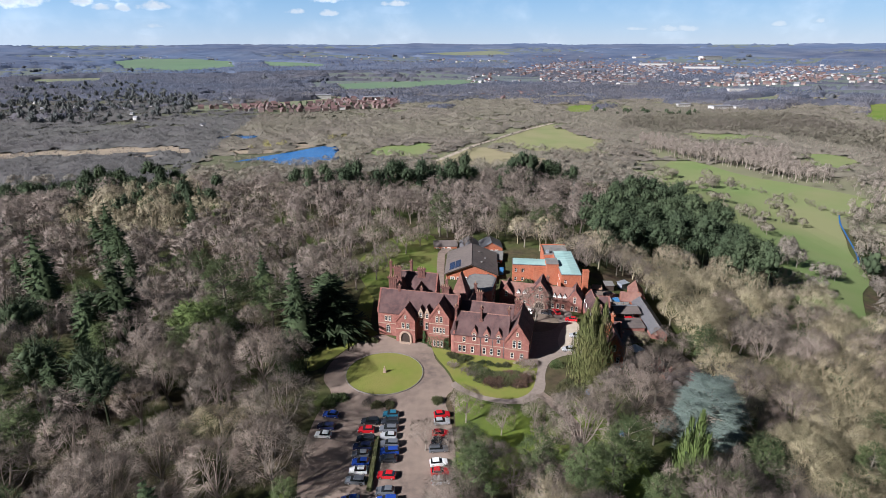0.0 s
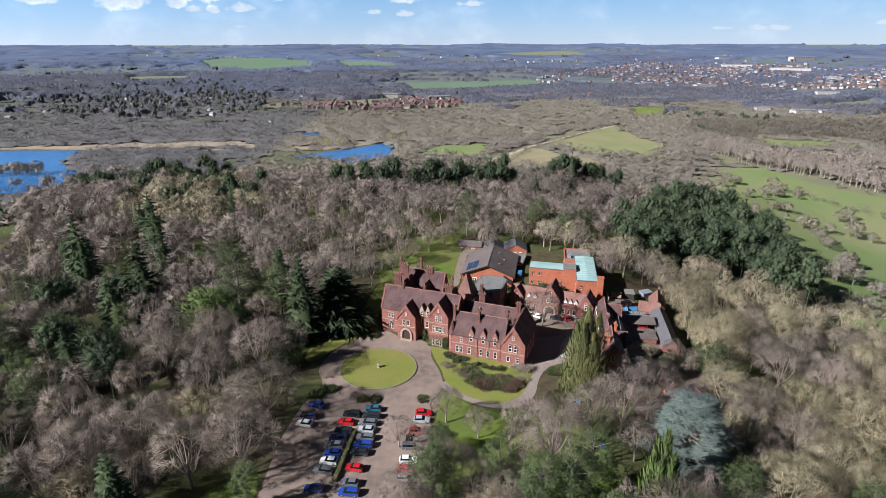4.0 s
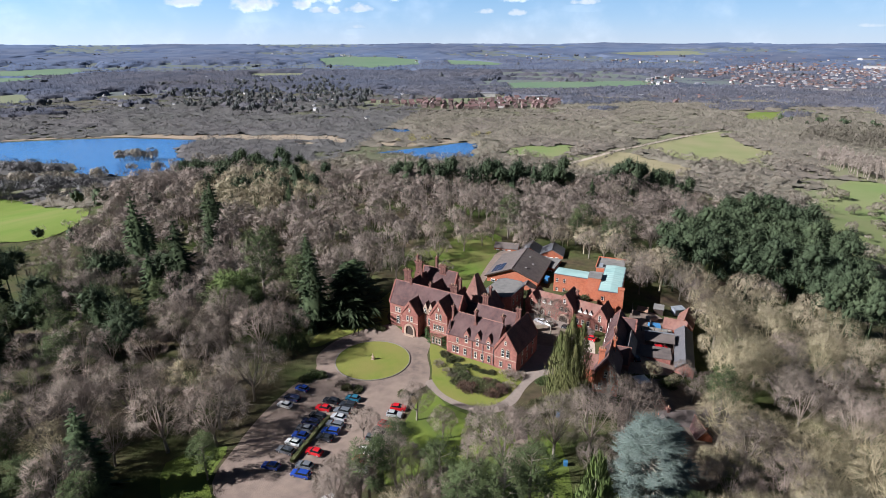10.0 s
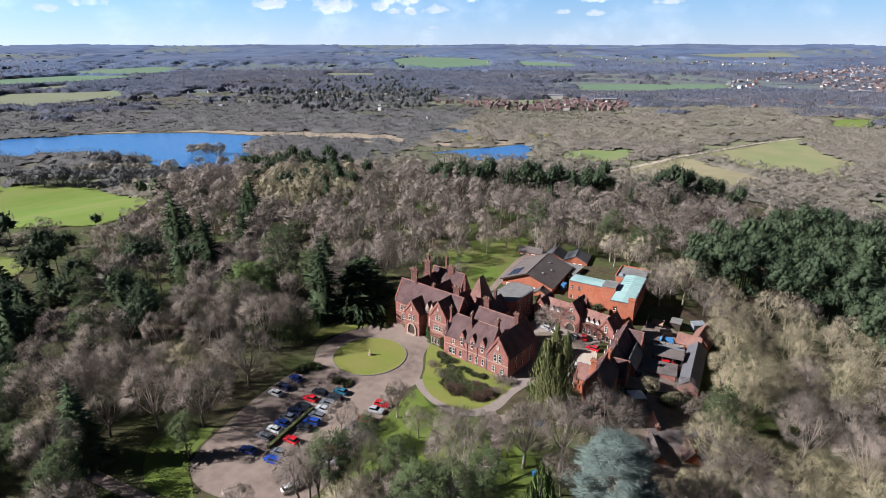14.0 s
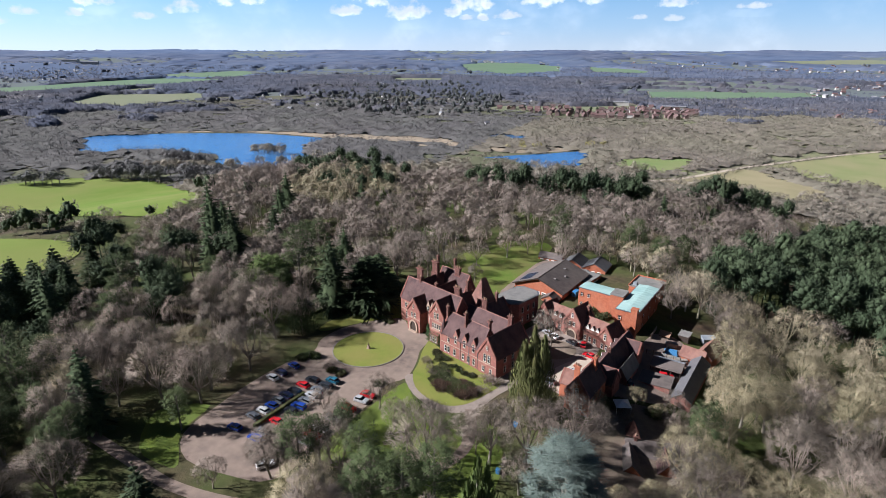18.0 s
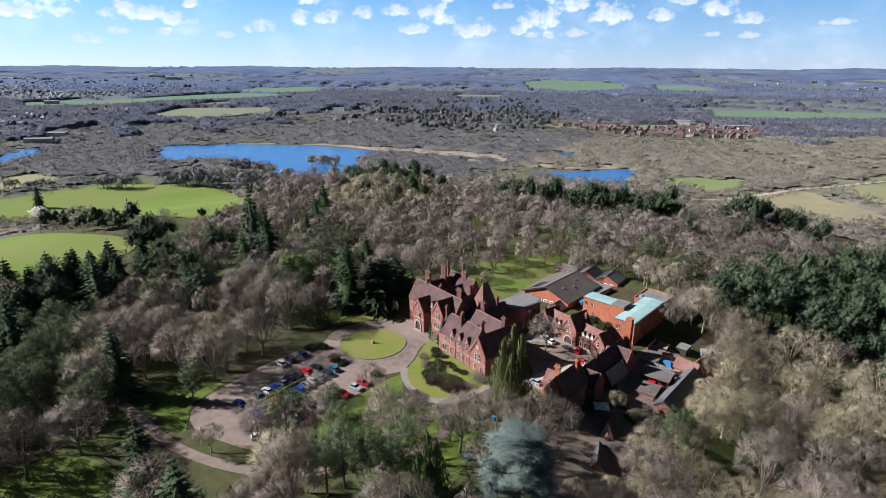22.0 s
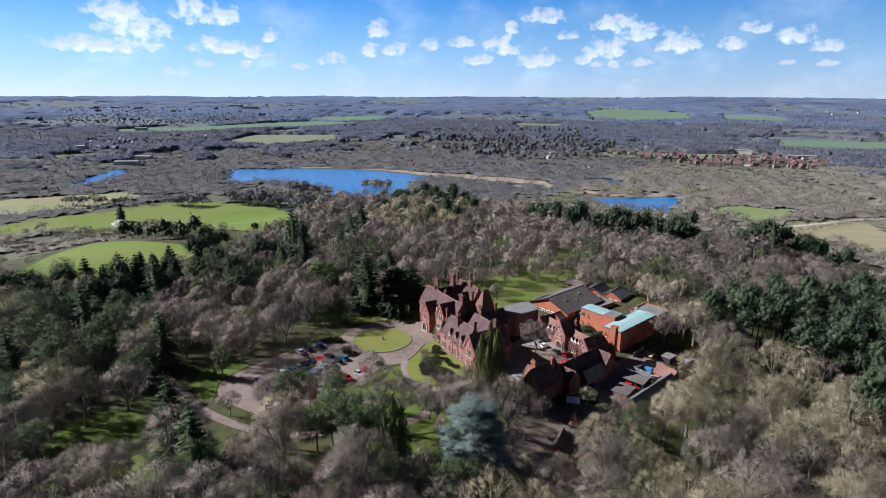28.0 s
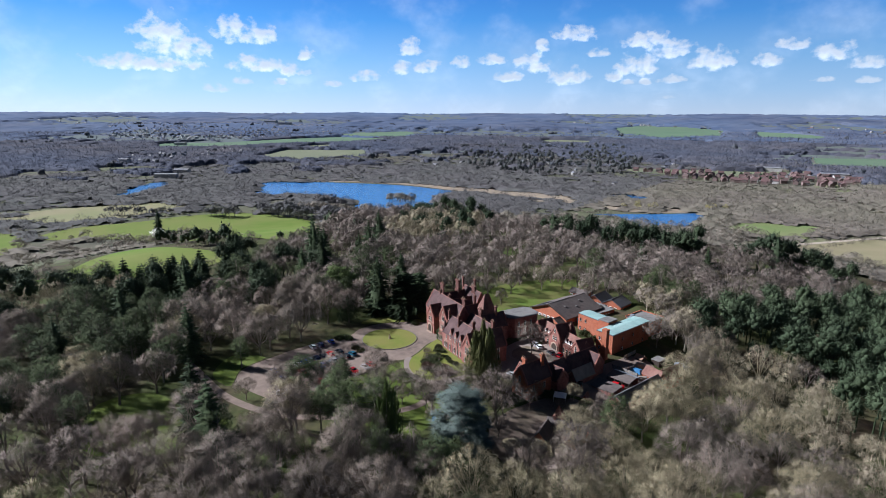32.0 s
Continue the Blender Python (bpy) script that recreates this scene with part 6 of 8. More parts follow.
FARPINE = [shell_tree(225 + i, h, r, 84, 0.8, 7, 0.0, 0.75, 0.22, 0.05, False) for i, (h, r) in enumerate(((13, 4.6), (15, 5.0), (11, 4.4)))]

# valley scrub, hedges and carr
SMALL = [join(bare_tree(241 + i, h, r, 4, 1, 140, 0.34, lobes=6, low=0.0, fine=2)) for i, (h, r) in enumerate(((9, 5.4), (11, 5.8), (8, 5.0), (12, 4.6)))]
sx, sy, rng = spots(-1150, 1100, -150, 1750, 12.0, 21)
d = np.hypot(sx - 80, sy - 10)
ang = np.degrees(np.arctan2(sx - 80, sy - 10))
dens = 0.55 + 0.45 * np.sin(sx * 0.012 + 1.0) * np.cos(sy * 0.011 - 0.6)
keep = outside(MEADOWS + WATERS + [VILLAGE], sx, sy) & ~inside(WOOD, sx, sy) & (ang > -100) & (ang < 48) & (rng.uniform(size=sx.shape) < 0.30 + 0.75 * dens) & (rng.uniform(size=sx.shape) > (d - 1050) / 600)
for (x0, y0), (x1, y1) in zip(TRACK, TRACK[1:]):
    f = np.clip(((sx - x0) * (x1 - x0) + (sy - y0) * (y1 - y0)) / ((x1 - x0) ** 2 + (y1 - y0) ** 2), 0, 1)
    keep &= np.hypot(sx - x0 - f * (x1 - x0), sy - y0 - f * (y1 - y0)) > 13
keep &= ~(inside(EAST_OPEN, sx, sy) & (rng.uniform(size=sx.shape) < 0.35))
keep &= ~(inside(WEST_OPEN, sx, sy) & (rng.uniform(size=sx.shape) < 0.65))
sx, sy = sx[keep], sy[keep]
scrub_r, scrub_h = rng.uniform(5.2, 8.6, len(sx)), (6.5 + 4.5 * rng.uniform(0, 1, len(sx)) ** 1.6)
FRONT = [(-490, 1140), (-300, 1060), (-80, 1130), (-60, 1000), (-280, 930), (-490, 1010)]
scrub_h *= np.where(inside(FRONT, sx, sy), 0.35, 1.0)          # low bushes before the village
CELL = 4.3
cx, cy = np.meshgrid(np.arange(-1160, 1110, CELL), np.arange(-160, 1760, CELL), indexing="ij")
cx, cy = cx + rng.uniform(-1.6, 1.6, cx.shape), cy + rng.uniform(-1.6, 1.6, cy.shape)
top = np.zeros(cx.shape)
reach = np.hypot(sx - 80, sy - 10)
close = reach < 680
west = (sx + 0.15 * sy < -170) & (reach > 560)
THICKET = [join(bare_tree(261 + i, h, r, 4, 1, 160, 0.30, lobes=7, low=0.0, fine=2)) for i, (h, r) in enumerate(((8, 5.6), (9.5, 6.2), (7, 5.2), (10, 5.2)))]
scatter("valley_thickets", THICKET, [(float(a), float(b), 0.75 + rng.uniform(0, 1) ** 2.0 * 0.75) for a, b in zip(sx[close & ~west], sy[close & ~west])], SCRUB, "leafless grey-brown thickets and trees near the knoll")
far_off = (reach > 430) & ~inside(EAST_OPEN, sx, sy)
for x, y, r, h in zip(sx[far_off], sy[far_off], scrub_r[far_off], (np.where(close, 0.45, 0.7) * scrub_h)[far_off]):
    i, j, k = int((x + 1160) / CELL), int((y + 160) / CELL), int(r / CELL) + 2
    part_of = np.s_[max(0, i - k):i + k + 1, max(0, j - k):j + k + 1]
    q = 1 - ((cx[part_of] - x) ** 2 + (cy[part_of] - y) ** 2) / r ** 2
    top[part_of] = np.maximum(top[part_of], h * np.where(q > 0, 0.62 + 0.26 * np.sqrt(np.maximum(q, 0)), 0))
for _ in range(5):          # neighbouring crowns run together
    top[1:-1] = (top[:-2] + 2 * top[1:-1] + top[2:]) / 4
    top[:, 1:-1] = (top[:, :-2] + 2 * top[:, 1:-1] + top[:, 2:]) / 4
top += np.where(top > 0.5, rng.normal(0, 0.8, top.shape), -1.0)
k = np.arange((cx.shape[0] - 1) * cx.shape[1]).reshape(cx.shape[0] - 1, -1)[:, :-1].ravel()
quad = np.stack([k, k + cx.shape[1], k + cx.shape[1] + 1, k + 1], -1)
quad = quad[(top.ravel()[quad] > 0).all(1)]
used, where = np.unique(quad, return_inverse=True)
quad = where.reshape(-1, 4)
canopy = np.stack([cx.ravel()[used], cy.ravel()[used], (land(cx, cy) + top).ravel()[used]], -1)
# added sheet below the sprays; its darker colour stands for shade among inner twigs
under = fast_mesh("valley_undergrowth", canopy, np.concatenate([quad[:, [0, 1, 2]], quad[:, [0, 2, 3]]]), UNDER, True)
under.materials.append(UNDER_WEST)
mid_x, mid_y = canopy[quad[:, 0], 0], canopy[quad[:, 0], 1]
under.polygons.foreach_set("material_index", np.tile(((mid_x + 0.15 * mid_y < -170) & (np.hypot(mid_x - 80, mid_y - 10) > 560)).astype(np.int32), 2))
tagged(new("valley_undergrowth", under), "added underlay beneath the valley crowns, darkened for the shade among inner twigs", "undergrowth", kind="stuff")
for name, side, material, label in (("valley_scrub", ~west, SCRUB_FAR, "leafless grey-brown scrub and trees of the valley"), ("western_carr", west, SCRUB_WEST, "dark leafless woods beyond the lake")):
    bits = []
    for near_by, far_by, count, wide in ((560, 950, 62, 0.36), (950, 1700, 34, 0.5)):
        if name == "valley_scrub":
            near_by = max(near_by, 680)
        own = np.nonzero(side & (reach >= near_by) & (reach < far_by))[0]
        foot = np.stack([sx[own], sy[own], land(sx[own], sy[own])], -1)
        wide_r, tall_h = scrub_r[own] * 0.9, scrub_h[own]
        pick = np.repeat(np.arange(len(own)), count)
        d = rng.normal(size=(len(pick), 3))
        d[:, 2] = np.abs(d[:, 2]) + 0.15
        d = unit(d)
        b0 = foot[pick] + d * np.stack([wide_r, wide_r, tall_h], -1)[pick] * rng.uniform(0.78, 0.98, len(pick))[:, None]
        e0 = b0 + (d + rng.normal(size=d.shape) * 0.5 + (0, 0, 0.4)) * rng.uniform(0.9, 2.3, len(pick))[:, None]
        bits.append(slivers(b0, e0, np.full(len(pick), wide), rng, d, 0.5))
    sv, sf, sn = join(bits)
    tagged(new(name, fast_mesh(name, sv, sf, material, False, sn)), label, "woodland", kind="stuff")


behind_x, behind_y, rng = spots(-180, 320, -150, 80, 22, 71)
k = ~inside(WOOD, behind_x, behind_y) & outside(CLEARS + MEADOWS, behind_x, behind_y)
scatter("southern_wood", MID_FAR, [(float(a), float(b), rng.uniform(0.9, 1.25)) for a, b in zip(behind_x[k], behind_y[k])], TWIG_WOOD, "leafless woodland going on to the south")


def hedge_line(pts, gap, out, s=(0.5, 0.9), wide=2.0):
    for (x0, y0), (x1, y1) in zip(pts, pts[1:]):
        n = max(1, int(math.hypot(x1 - x0, y1 - y0) / gap))
        for i in range(n):
            f = (i + random.random()) / n
            out.append((x0 + (x1 - x0) * f + random.uniform(-wide, wide), y0 + (y1 - y0) * f + random.uniform(-wide, wide), random.uniform(*s)))


lines = []
for pts in [p for nme, p, *_ in FIELDS[:11] if nme != "meadow_east"]:
    hedge_line(pts + pts[:1], 11, lines, (0.35, 0.7))
hedge_line([(258, 486), (268, 466), (284, 432), (292, 392)], 3, lines, (0.35, 0.7), 4)
hedge_line([(296, 396), (276, 356), (262, 322), (240, 290), (222, 262)], 3.4, lines, (0.5, 1.0), 6)
hedge_line([(-235, 150), (-300, 143)], 6, lines, (0.6, 1.0), 6)
hedge_line([(-190, 160), (-240, 152), (-300, 146), (-380, 146), (-450, 118)], 5, lines, (0.8, 1.3), 8)
dark_hedge = []
hedge_line([(-16, 454), (39, 681), (133, 850), (227, 985), (321, 1062)], 5, dark_hedge, (0.35, 0.6), 1.5)
hedge_line([(-8, 540), (100, 540)], 9, dark_hedge, (0.35, 0.6), 1.5)
scatter("lane_hedge", SMALL, dark_hedge, UNDER, "dark hedge along the valley lane", "hedgerow")
scatter("field_hedges", SMALL, lines, SCRUB, "leafless hedges and hedgerow trees between fields", "hedgerow")
poplars = []
ax, ay, rng = spots(225, 400, 480, 730, 6.4, 61)
k = inside([(232, 700), (269, 718), (305, 650), (388, 636), (350, 545), (356, 498), (322, 506), (305, 556), (261, 616), (242, 680)], ax, ay)
poplars += [(float(p), float(q), rng.uniform(0.9, 1.25)) for p, q in zip(ax[k], ay[k])]
hedge_line([(300, 380), (345, 430), (385, 480), (420, 510)], 3.6, poplars, (0.6, 0.95), 16)
TALL = [join(bare_tree(251 + i, h, r, 5, 2, 300, 0.30, 0.15, 7)) for i, (h, r) in enumerate(((13, 3.4), (15, 3.8), (12, 3.0)))]
scatter("poplar_belt", TALL, poplars, POPLAR, "pale leafless poplar belts by the river", "poplars")
ax, ay, rng = spots(250, 640, 600, 980, 10, 62)
k = inside([(255, 836), (320, 770), (345, 815), (450, 785), (484, 640), (500, 600), (600, 740), (580, 950), (300, 940)], ax, ay)
scatter("river_wood", SMALL, [(float(p), float(q), rng.uniform(1.1, 1.7)) for p, q in zip(ax[k], ay[k])], UNDER, "tall leafless brown wood beyond the river meadows")
willows = []
hedge_line([(-225, 665), (-190, 690)], 8, willows, (0.9, 1.3), 8)
hedge_line([(-150, 730), (-120, 750)], 12, willows, (0.9, 1.2), 6)
scatter("yellow_willows", SMALL, willows, WILLOW, "yellow-twigged willows by the pond", "willows")
shore = []
hedge_line([(-232, 592), (-196, 602), (-150, 570), (-104, 604)], 3.2, shore, (0.5, 0.95), 6)
hedge_line([(-140, 560), (-60, 590), (-40, 625)], 5, shore, (0.5, 0.9), 12)
hedge_line([(-104, 610), (-118, 706)], 7, shore, (0.4, 0.8), 5)
scatter("pond_side_trees", SMALL, shore, SCRUB, "leafless bushes and small trees round the pond", "trees")
isle = []
hedge_line([(-472, 480), (-430, 490)], 1.8, isle, (0.9, 1.45), 9)
hedge_line([(-470, 352), (-440, 372), (-415, 395)], 3.2, isle, (0.9, 1.6), 14)
hedge_line([(-395, 425), (-360, 462), (-340, 500)], 4, isle, (0.8, 1.4), 14)
CLUMP = [join(bare_tree(281 + i, h, r, 5, 3, 640, 0.27, lobes=8, low=0.05)) for i, (h, r) in enumerate(((9, 5.4), (11, 5.8), (8, 5.2)))]
grove = []
hedge_line([(-488, 303), (-430, 325), (-375, 362)], 3.6, grove, (1.3, 1.8), 13)
hedge_line([(-520, 243), (-490, 267)], 3.6, grove, (1.2, 1.7), 9)
hedge_line([(-600, 158), (-550, 212)], 7, grove, (1.1, 1.5), 5)
hedge_line([(-528, 402), (-462, 398)], 4, grove, (1.0, 1.7), 8)
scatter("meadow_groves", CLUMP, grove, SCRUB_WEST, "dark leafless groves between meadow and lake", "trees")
meadow_trees = []
for x, y, n, w in ((231, 483, 6, 9), (217, 520, 6, 10), (259, 486, 5, 8), (214, 462, 5, 8), (211, 378, 6, 8), (208, 344, 6, 8), (179, 273, 7, 8), (194, 262, 6, 8), (245, 376, 4, 7), (251, 416, 4, 7), (246, 508, 5, 9), (216, 423, 4, 7), (170, 300, 5, 7),
                   (268, 338, 5, 7), (306, 384, 6, 10), (262, 316, 5, 8), (212, 246, 6, 8), (196, 214, 7, 10), (184, 196, 7, 9), (172, 232, 5, 8), (176, 340, 4, 6), (186, 392, 4, 7), (200, 300, 4, 6)):
    for i in range(n):
        meadow_trees.append((x + random.gauss(0, w * 0.6), y + random.gauss(0, w * 0.6), random.uniform(0.5, 1.15)))
scatter("meadow_trees", CLUMP, meadow_trees, SCRUB, "leafless trees and bushes dotted over the river meadow", "trees")
scatter("lakeside_trees", CLUMP, isle, SCRUB, "bushy leafless trees on the lake's islet and shore", "trees")
evergreens = []
for x0, y0, n, w in ((360, 1010, 20, 45), (-250, 1150, 14, 60), (-235, 152, 12, 14), (-215, 256, 12, 30), (-225, 195, 7, 16), (-290, 148, 10, 16), (-330, 225, 3, 8), (229, 280, 9, 8), (206, 480, 4, 8), (-460, 295, 6, 20)):
    for i in range(n):
        evergreens.append((x0 + random.gauss(0, w), y0 + random.gauss(0, w * 0.5), random.uniform(0.6, 1.0)))
evergreens = [p for p in evergreens if outside(WATERS + MEADOWS, np.array([p[0]]), np.array([p[1]]))[0]]
scatter("valley_evergreens", FARPINE, evergreens, PINEWOOD, "dark evergreens scattered over the valley", "conifers")
HILL_WOOD = [(-1214, 1307), (-843, 1680), (-540, 1300), (-430, 1010), (-520, 900), (-700, 850)]
ex, ey, rng = spots(-1250, -400, 800, 1720, 21, 91)
k = inside(HILL_WOOD, ex, ey) & outside(MEADOWS + [VILLAGE], ex, ey) & (rng.uniform(size=ex.shape) < 0.50 + 0.35 * np.sin(ex * 0.02) * np.sin(ey * 0.017))
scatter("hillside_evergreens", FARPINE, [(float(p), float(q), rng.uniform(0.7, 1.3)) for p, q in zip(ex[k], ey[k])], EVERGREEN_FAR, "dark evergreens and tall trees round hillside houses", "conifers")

# far woods in belts up to the horizon: one uneven canopy, open over the fields
rng = np.random.default_rng(33)
fa, fd = np.radians(np.arange(-104, 52, 0.34)), 1080 * 1.0055 ** np.arange(269)
fd, fa = np.meshgrid(fd, fa, indexing="ij")
fd, fa = fd + rng.uniform(-3, 3, fd.shape), fa + rng.uniform(-0.002, 0.002, fa.shape)
fx, fy = 80 + fd * np.sin(fa), 10 + fd * np.cos(fa)
patch = np.sin(fx * 0.0043 + 2 * np.sin(fy * 0.002)) + np.sin(fy * 0.0058 + 1.3 * np.sin(fx * 0.0017)) + 0.6 * np.sin(fx * 0.016 + 1) * np.sin(fy * 0.014)
wooded = (patch > -0.55 + 0.5 * np.sin(fx * 0.05) * np.sin(fy * 0.043)) | (np.abs(np.sin(fy * 0.019 + 0.8 * np.sin(fx * 0.006))) < 0.10) | (np.abs(np.sin(fx * 0.011 + fy * 0.004)) < 0.05)
wooded &= outside([[(q[0], q[1]) for q in pl] for pl in MEADOWS + [VILLAGE]], fx, fy) & (0.5 + 0.5 * np.sin(fx * 0.021 + 1.7 * np.sin(fy * 0.013)) * np.sin(fy * 0.024) > np.clip((1480 - fd) / 400, 0, 1))
crown_top = land(fx, fy) + np.where(wooded, rng.uniform(6.0, 12.5, fx.shape) * (0.75 + 0.35 * np.sin(fx * 0.007) * np.sin(fy * 0.009)), -4.0)
TOWN_AREA = [(70, 1947), (589, 2860), (960, 2758), (1672, 2241), (1213, 1607), (639, 1591), (351, 1678), (81, 1775)]
SUBURB_AREA = [(-3612, 810), (-2997, 1406), (-2419, 1644), (-2120, 1350), (-2000, 823), (-1973, 593), (-2119, 481)]
LOW_AREA = [(-1674, 648), (-1540, 882), (-1369, 671), (-1340, 480), (-1180, 420), (-1280, 300), (-1500, 380)]
for area in (TOWN_AREA, SUBURB_AREA, LOW_AREA):
    crown_top = np.where(inside(area, fx, fy), land(fx, fy) + (crown_top - land(fx, fy)) * 0.45, crown_top)
rows_n, cols_n = fx.shape
k = np.arange((rows_n - 1) * cols_n).reshape(rows_n - 1, cols_n)[:, :-1].ravel()
quad = np.stack([k, k + 1, k + cols_n + 1, k + cols_n], -1)
quad = quad[wooded.ravel()[quad].any(1)]
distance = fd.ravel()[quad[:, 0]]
# from 2300 m outwards the material with more painted-in blue haze takes over
for name, pick, material, label in (("far_woods", distance < 2300, HAZED_WOOD, "far leafless woods and hedgerows of the valley sides"), ("horizon_woods", distance >= 2300, HAZED_HORIZON, "woods along the horizon with blue-grey haze painted into their colour")):
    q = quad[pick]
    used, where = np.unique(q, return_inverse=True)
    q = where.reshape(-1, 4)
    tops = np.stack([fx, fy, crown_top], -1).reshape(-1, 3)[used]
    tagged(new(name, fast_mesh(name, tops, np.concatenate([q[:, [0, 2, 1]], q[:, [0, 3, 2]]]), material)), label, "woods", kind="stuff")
pick = rng.choice(np.nonzero((wooded & (fd < 2900)).ravel())[0], 90000)
foot = np.stack([fx, fy, crown_top], -1).reshape(-1, 3)[pick] + rng.normal(size=(len(pick), 3)) * (4.5, 4.5, 0.8)
size = (0.7 + fd.ravel()[pick] / 2200)[:, None]
way = rng.normal(size=(len(pick), 3)) * (0.6, 0.6, 0.3) + (0, 0, 0.8)
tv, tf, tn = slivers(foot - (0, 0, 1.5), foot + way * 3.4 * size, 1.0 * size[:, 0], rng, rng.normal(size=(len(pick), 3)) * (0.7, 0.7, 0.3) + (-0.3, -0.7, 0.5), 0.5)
tagged(new("far_treetops", fast_mesh("far_treetops", tv, tf, HAZED_TWIG, False, tn)), "bare treetops of the far woods", "woods", kind="stuff")
FAR = []
for i in range(5):
    rg = np.random.default_rng(300 + i)
    FAR.append(join([lump(rg, np.array([rg.normal(0, 15), rg.normal(0, 4), 4.5]), np.array([7.0, 5.0, 6.5]) * rg.uniform(0.6, 1.3), False, 0.2) for _ in range(4)]))
n = 450
dd = np.sqrt(rng.uniform(1250 ** 2, 3600 ** 2, n))
an = np.radians(rng.uniform(-102, 50, n))
ux, uy = 80 + dd * np.sin(an), 10 + dd * np.cos(an)
k = outside(MEADOWS + [VILLAGE], ux, uy) & (np.sin(ux * 0.009 + 1.0) * np.sin(uy * 0.007) > -0.25)
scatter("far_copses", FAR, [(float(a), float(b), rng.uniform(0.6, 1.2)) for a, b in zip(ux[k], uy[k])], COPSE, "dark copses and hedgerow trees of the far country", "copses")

# ---- cars ----
PAINTS = {"red": (0.42, 0.012, 0.018), "white": (0.72, 0.72, 0.72), "silver": (0.42, 0.43, 0.45), "dark": (0.022, 0.025, 0.032), "blue": (0.018, 0.05, 0.26),
          "navy": (0.015, 0.02, 0.06), "teal": (0.03, 0.14, 0.22), "grey": (0.14, 0.15, 0.17)}
CARS = {}


def car_meshes(colour, estate):
    if (colour, estate) in CARS:
        return CARS[colour, estate]
    paint = glossy(colour + "_paint", PAINTS[colour], 0.25, 0.2 if colour in ("silver", "grey", "teal") else 0.0, 0.5, 0.6)
    L, W = (4.45, 1.76) if estate else (4.05, 1.72)
    half = L / 2
    side = [(-half, 0.42), (-half + 0.05, 0.24), (half - 0.05, 0.24), (half, 0.45), (half - 0.06, 0.72), (half - 0.95, 0.93), (-half + 0.12, 0.97), (-half, 0.8)]
    bm = bmesh.new()
    rows = []
    for y, k, dz in ((-W / 2, 0.96, 0.0), (-W / 2 + 0.12, 1.0, 0.02), (W / 2 - 0.12, 1.0, 0.02), (W / 2, 0.96, 0.0)):
        rows.append([bm.verts.new((x * k, y, z + (dz if z > 0.6 else 0))) for x, z in side])
    for a, b in zip(rows, rows[1:]):
        for i in range(len(side)):
            j = (i + 1) % len(side)
            bm.faces.new((a[i], a[j], b[j], b[i]))
    bm.faces.new(rows[0][::-1])
    bm.faces.new(rows[-1])
    bmesh.ops.recalc_face_normals(bm, faces=bm.faces[:])
    body = bpy.data.meshes.new("body")
    bm.to_mesh(body)
    bm.free()
    body.materials.append(paint)
    back = -half + (0.15 if estate else 0.25)
    glass = Geo()
    lo = [(back, 0.94), (half - 1.15, 0.92)]
    hi = [(back + (0.22 if estate else 0.45), 1.42), (half - 1.95, 1.42)]
    w0, w1 = W / 2 - 0.06, W / 2 - 0.24
    glass.add([(lo[0][0], -w0, lo[0][1]), (lo[1][0], -w0, lo[1][1]), (lo[1][0], w0, lo[1][1]), (lo[0][0], w0, lo[0][1]),
               (hi[0][0], -w1, 1.4), (hi[1][0], -w1, 1.4), (hi[1][0], w1, 1.4), (hi[0][0], w1, 1.4)],
              [(3, 2, 1, 0), (4, 5, 6, 7), (0, 1, 5, 4), (1, 2, 6, 5), (2, 3, 7, 6), (3, 0, 4, 7)])
    roof = Geo()
    roof.box(hi[0][0] - 0.04, hi[1][0] + 0.06, -w1 - 0.03, w1 + 0.03, 1.39, 1.47, 0.05)
    tyre, rim = Geo(), Geo()
    for g, r, t in ((tyre, 0.31, 0.1), (rim, 0.2, 0.115)):
        nn = 12
        p = [(r * math.cos(2 * math.pi * i / nn), y, r * math.sin(2 * math.pi * i / nn)) for y in (-t, t) for i in range(nn)]
        g.add(p, [tuple(range(nn)), tuple(reversed(range(nn, 2 * nn)))] + [(i, nn + i, nn + (i + 1) % nn, (i + 1) % nn) for i in range(nn)])
    lamp, tail, mirror = Geo(), Geo(), Geo()
    lamp.box(-0.06, 0.06, -0.2, 0.2, -0.08, 0.08, 0.02)
    tail.box(-0.04, 0.04, -0.14, 0.14, -0.12, 0.12, 0.01)
    mirror.box(-0.07, 0.07, -0.1, 0.1, -0.06, 0.06, 0.02)
    CARS[colour, estate] = (L, W, body, glass.mesh("glasshouse", CAR_GLASS), roof.mesh("roof_panel", paint), tyre.mesh("tyre", RUBBER), rim.mesh("rim", ALLOY),
                            lamp.mesh("headlight", LENS), tail.mesh("tail_light", TAIL), mirror.mesh("door_mirror", paint))
    return CARS[colour, estate]


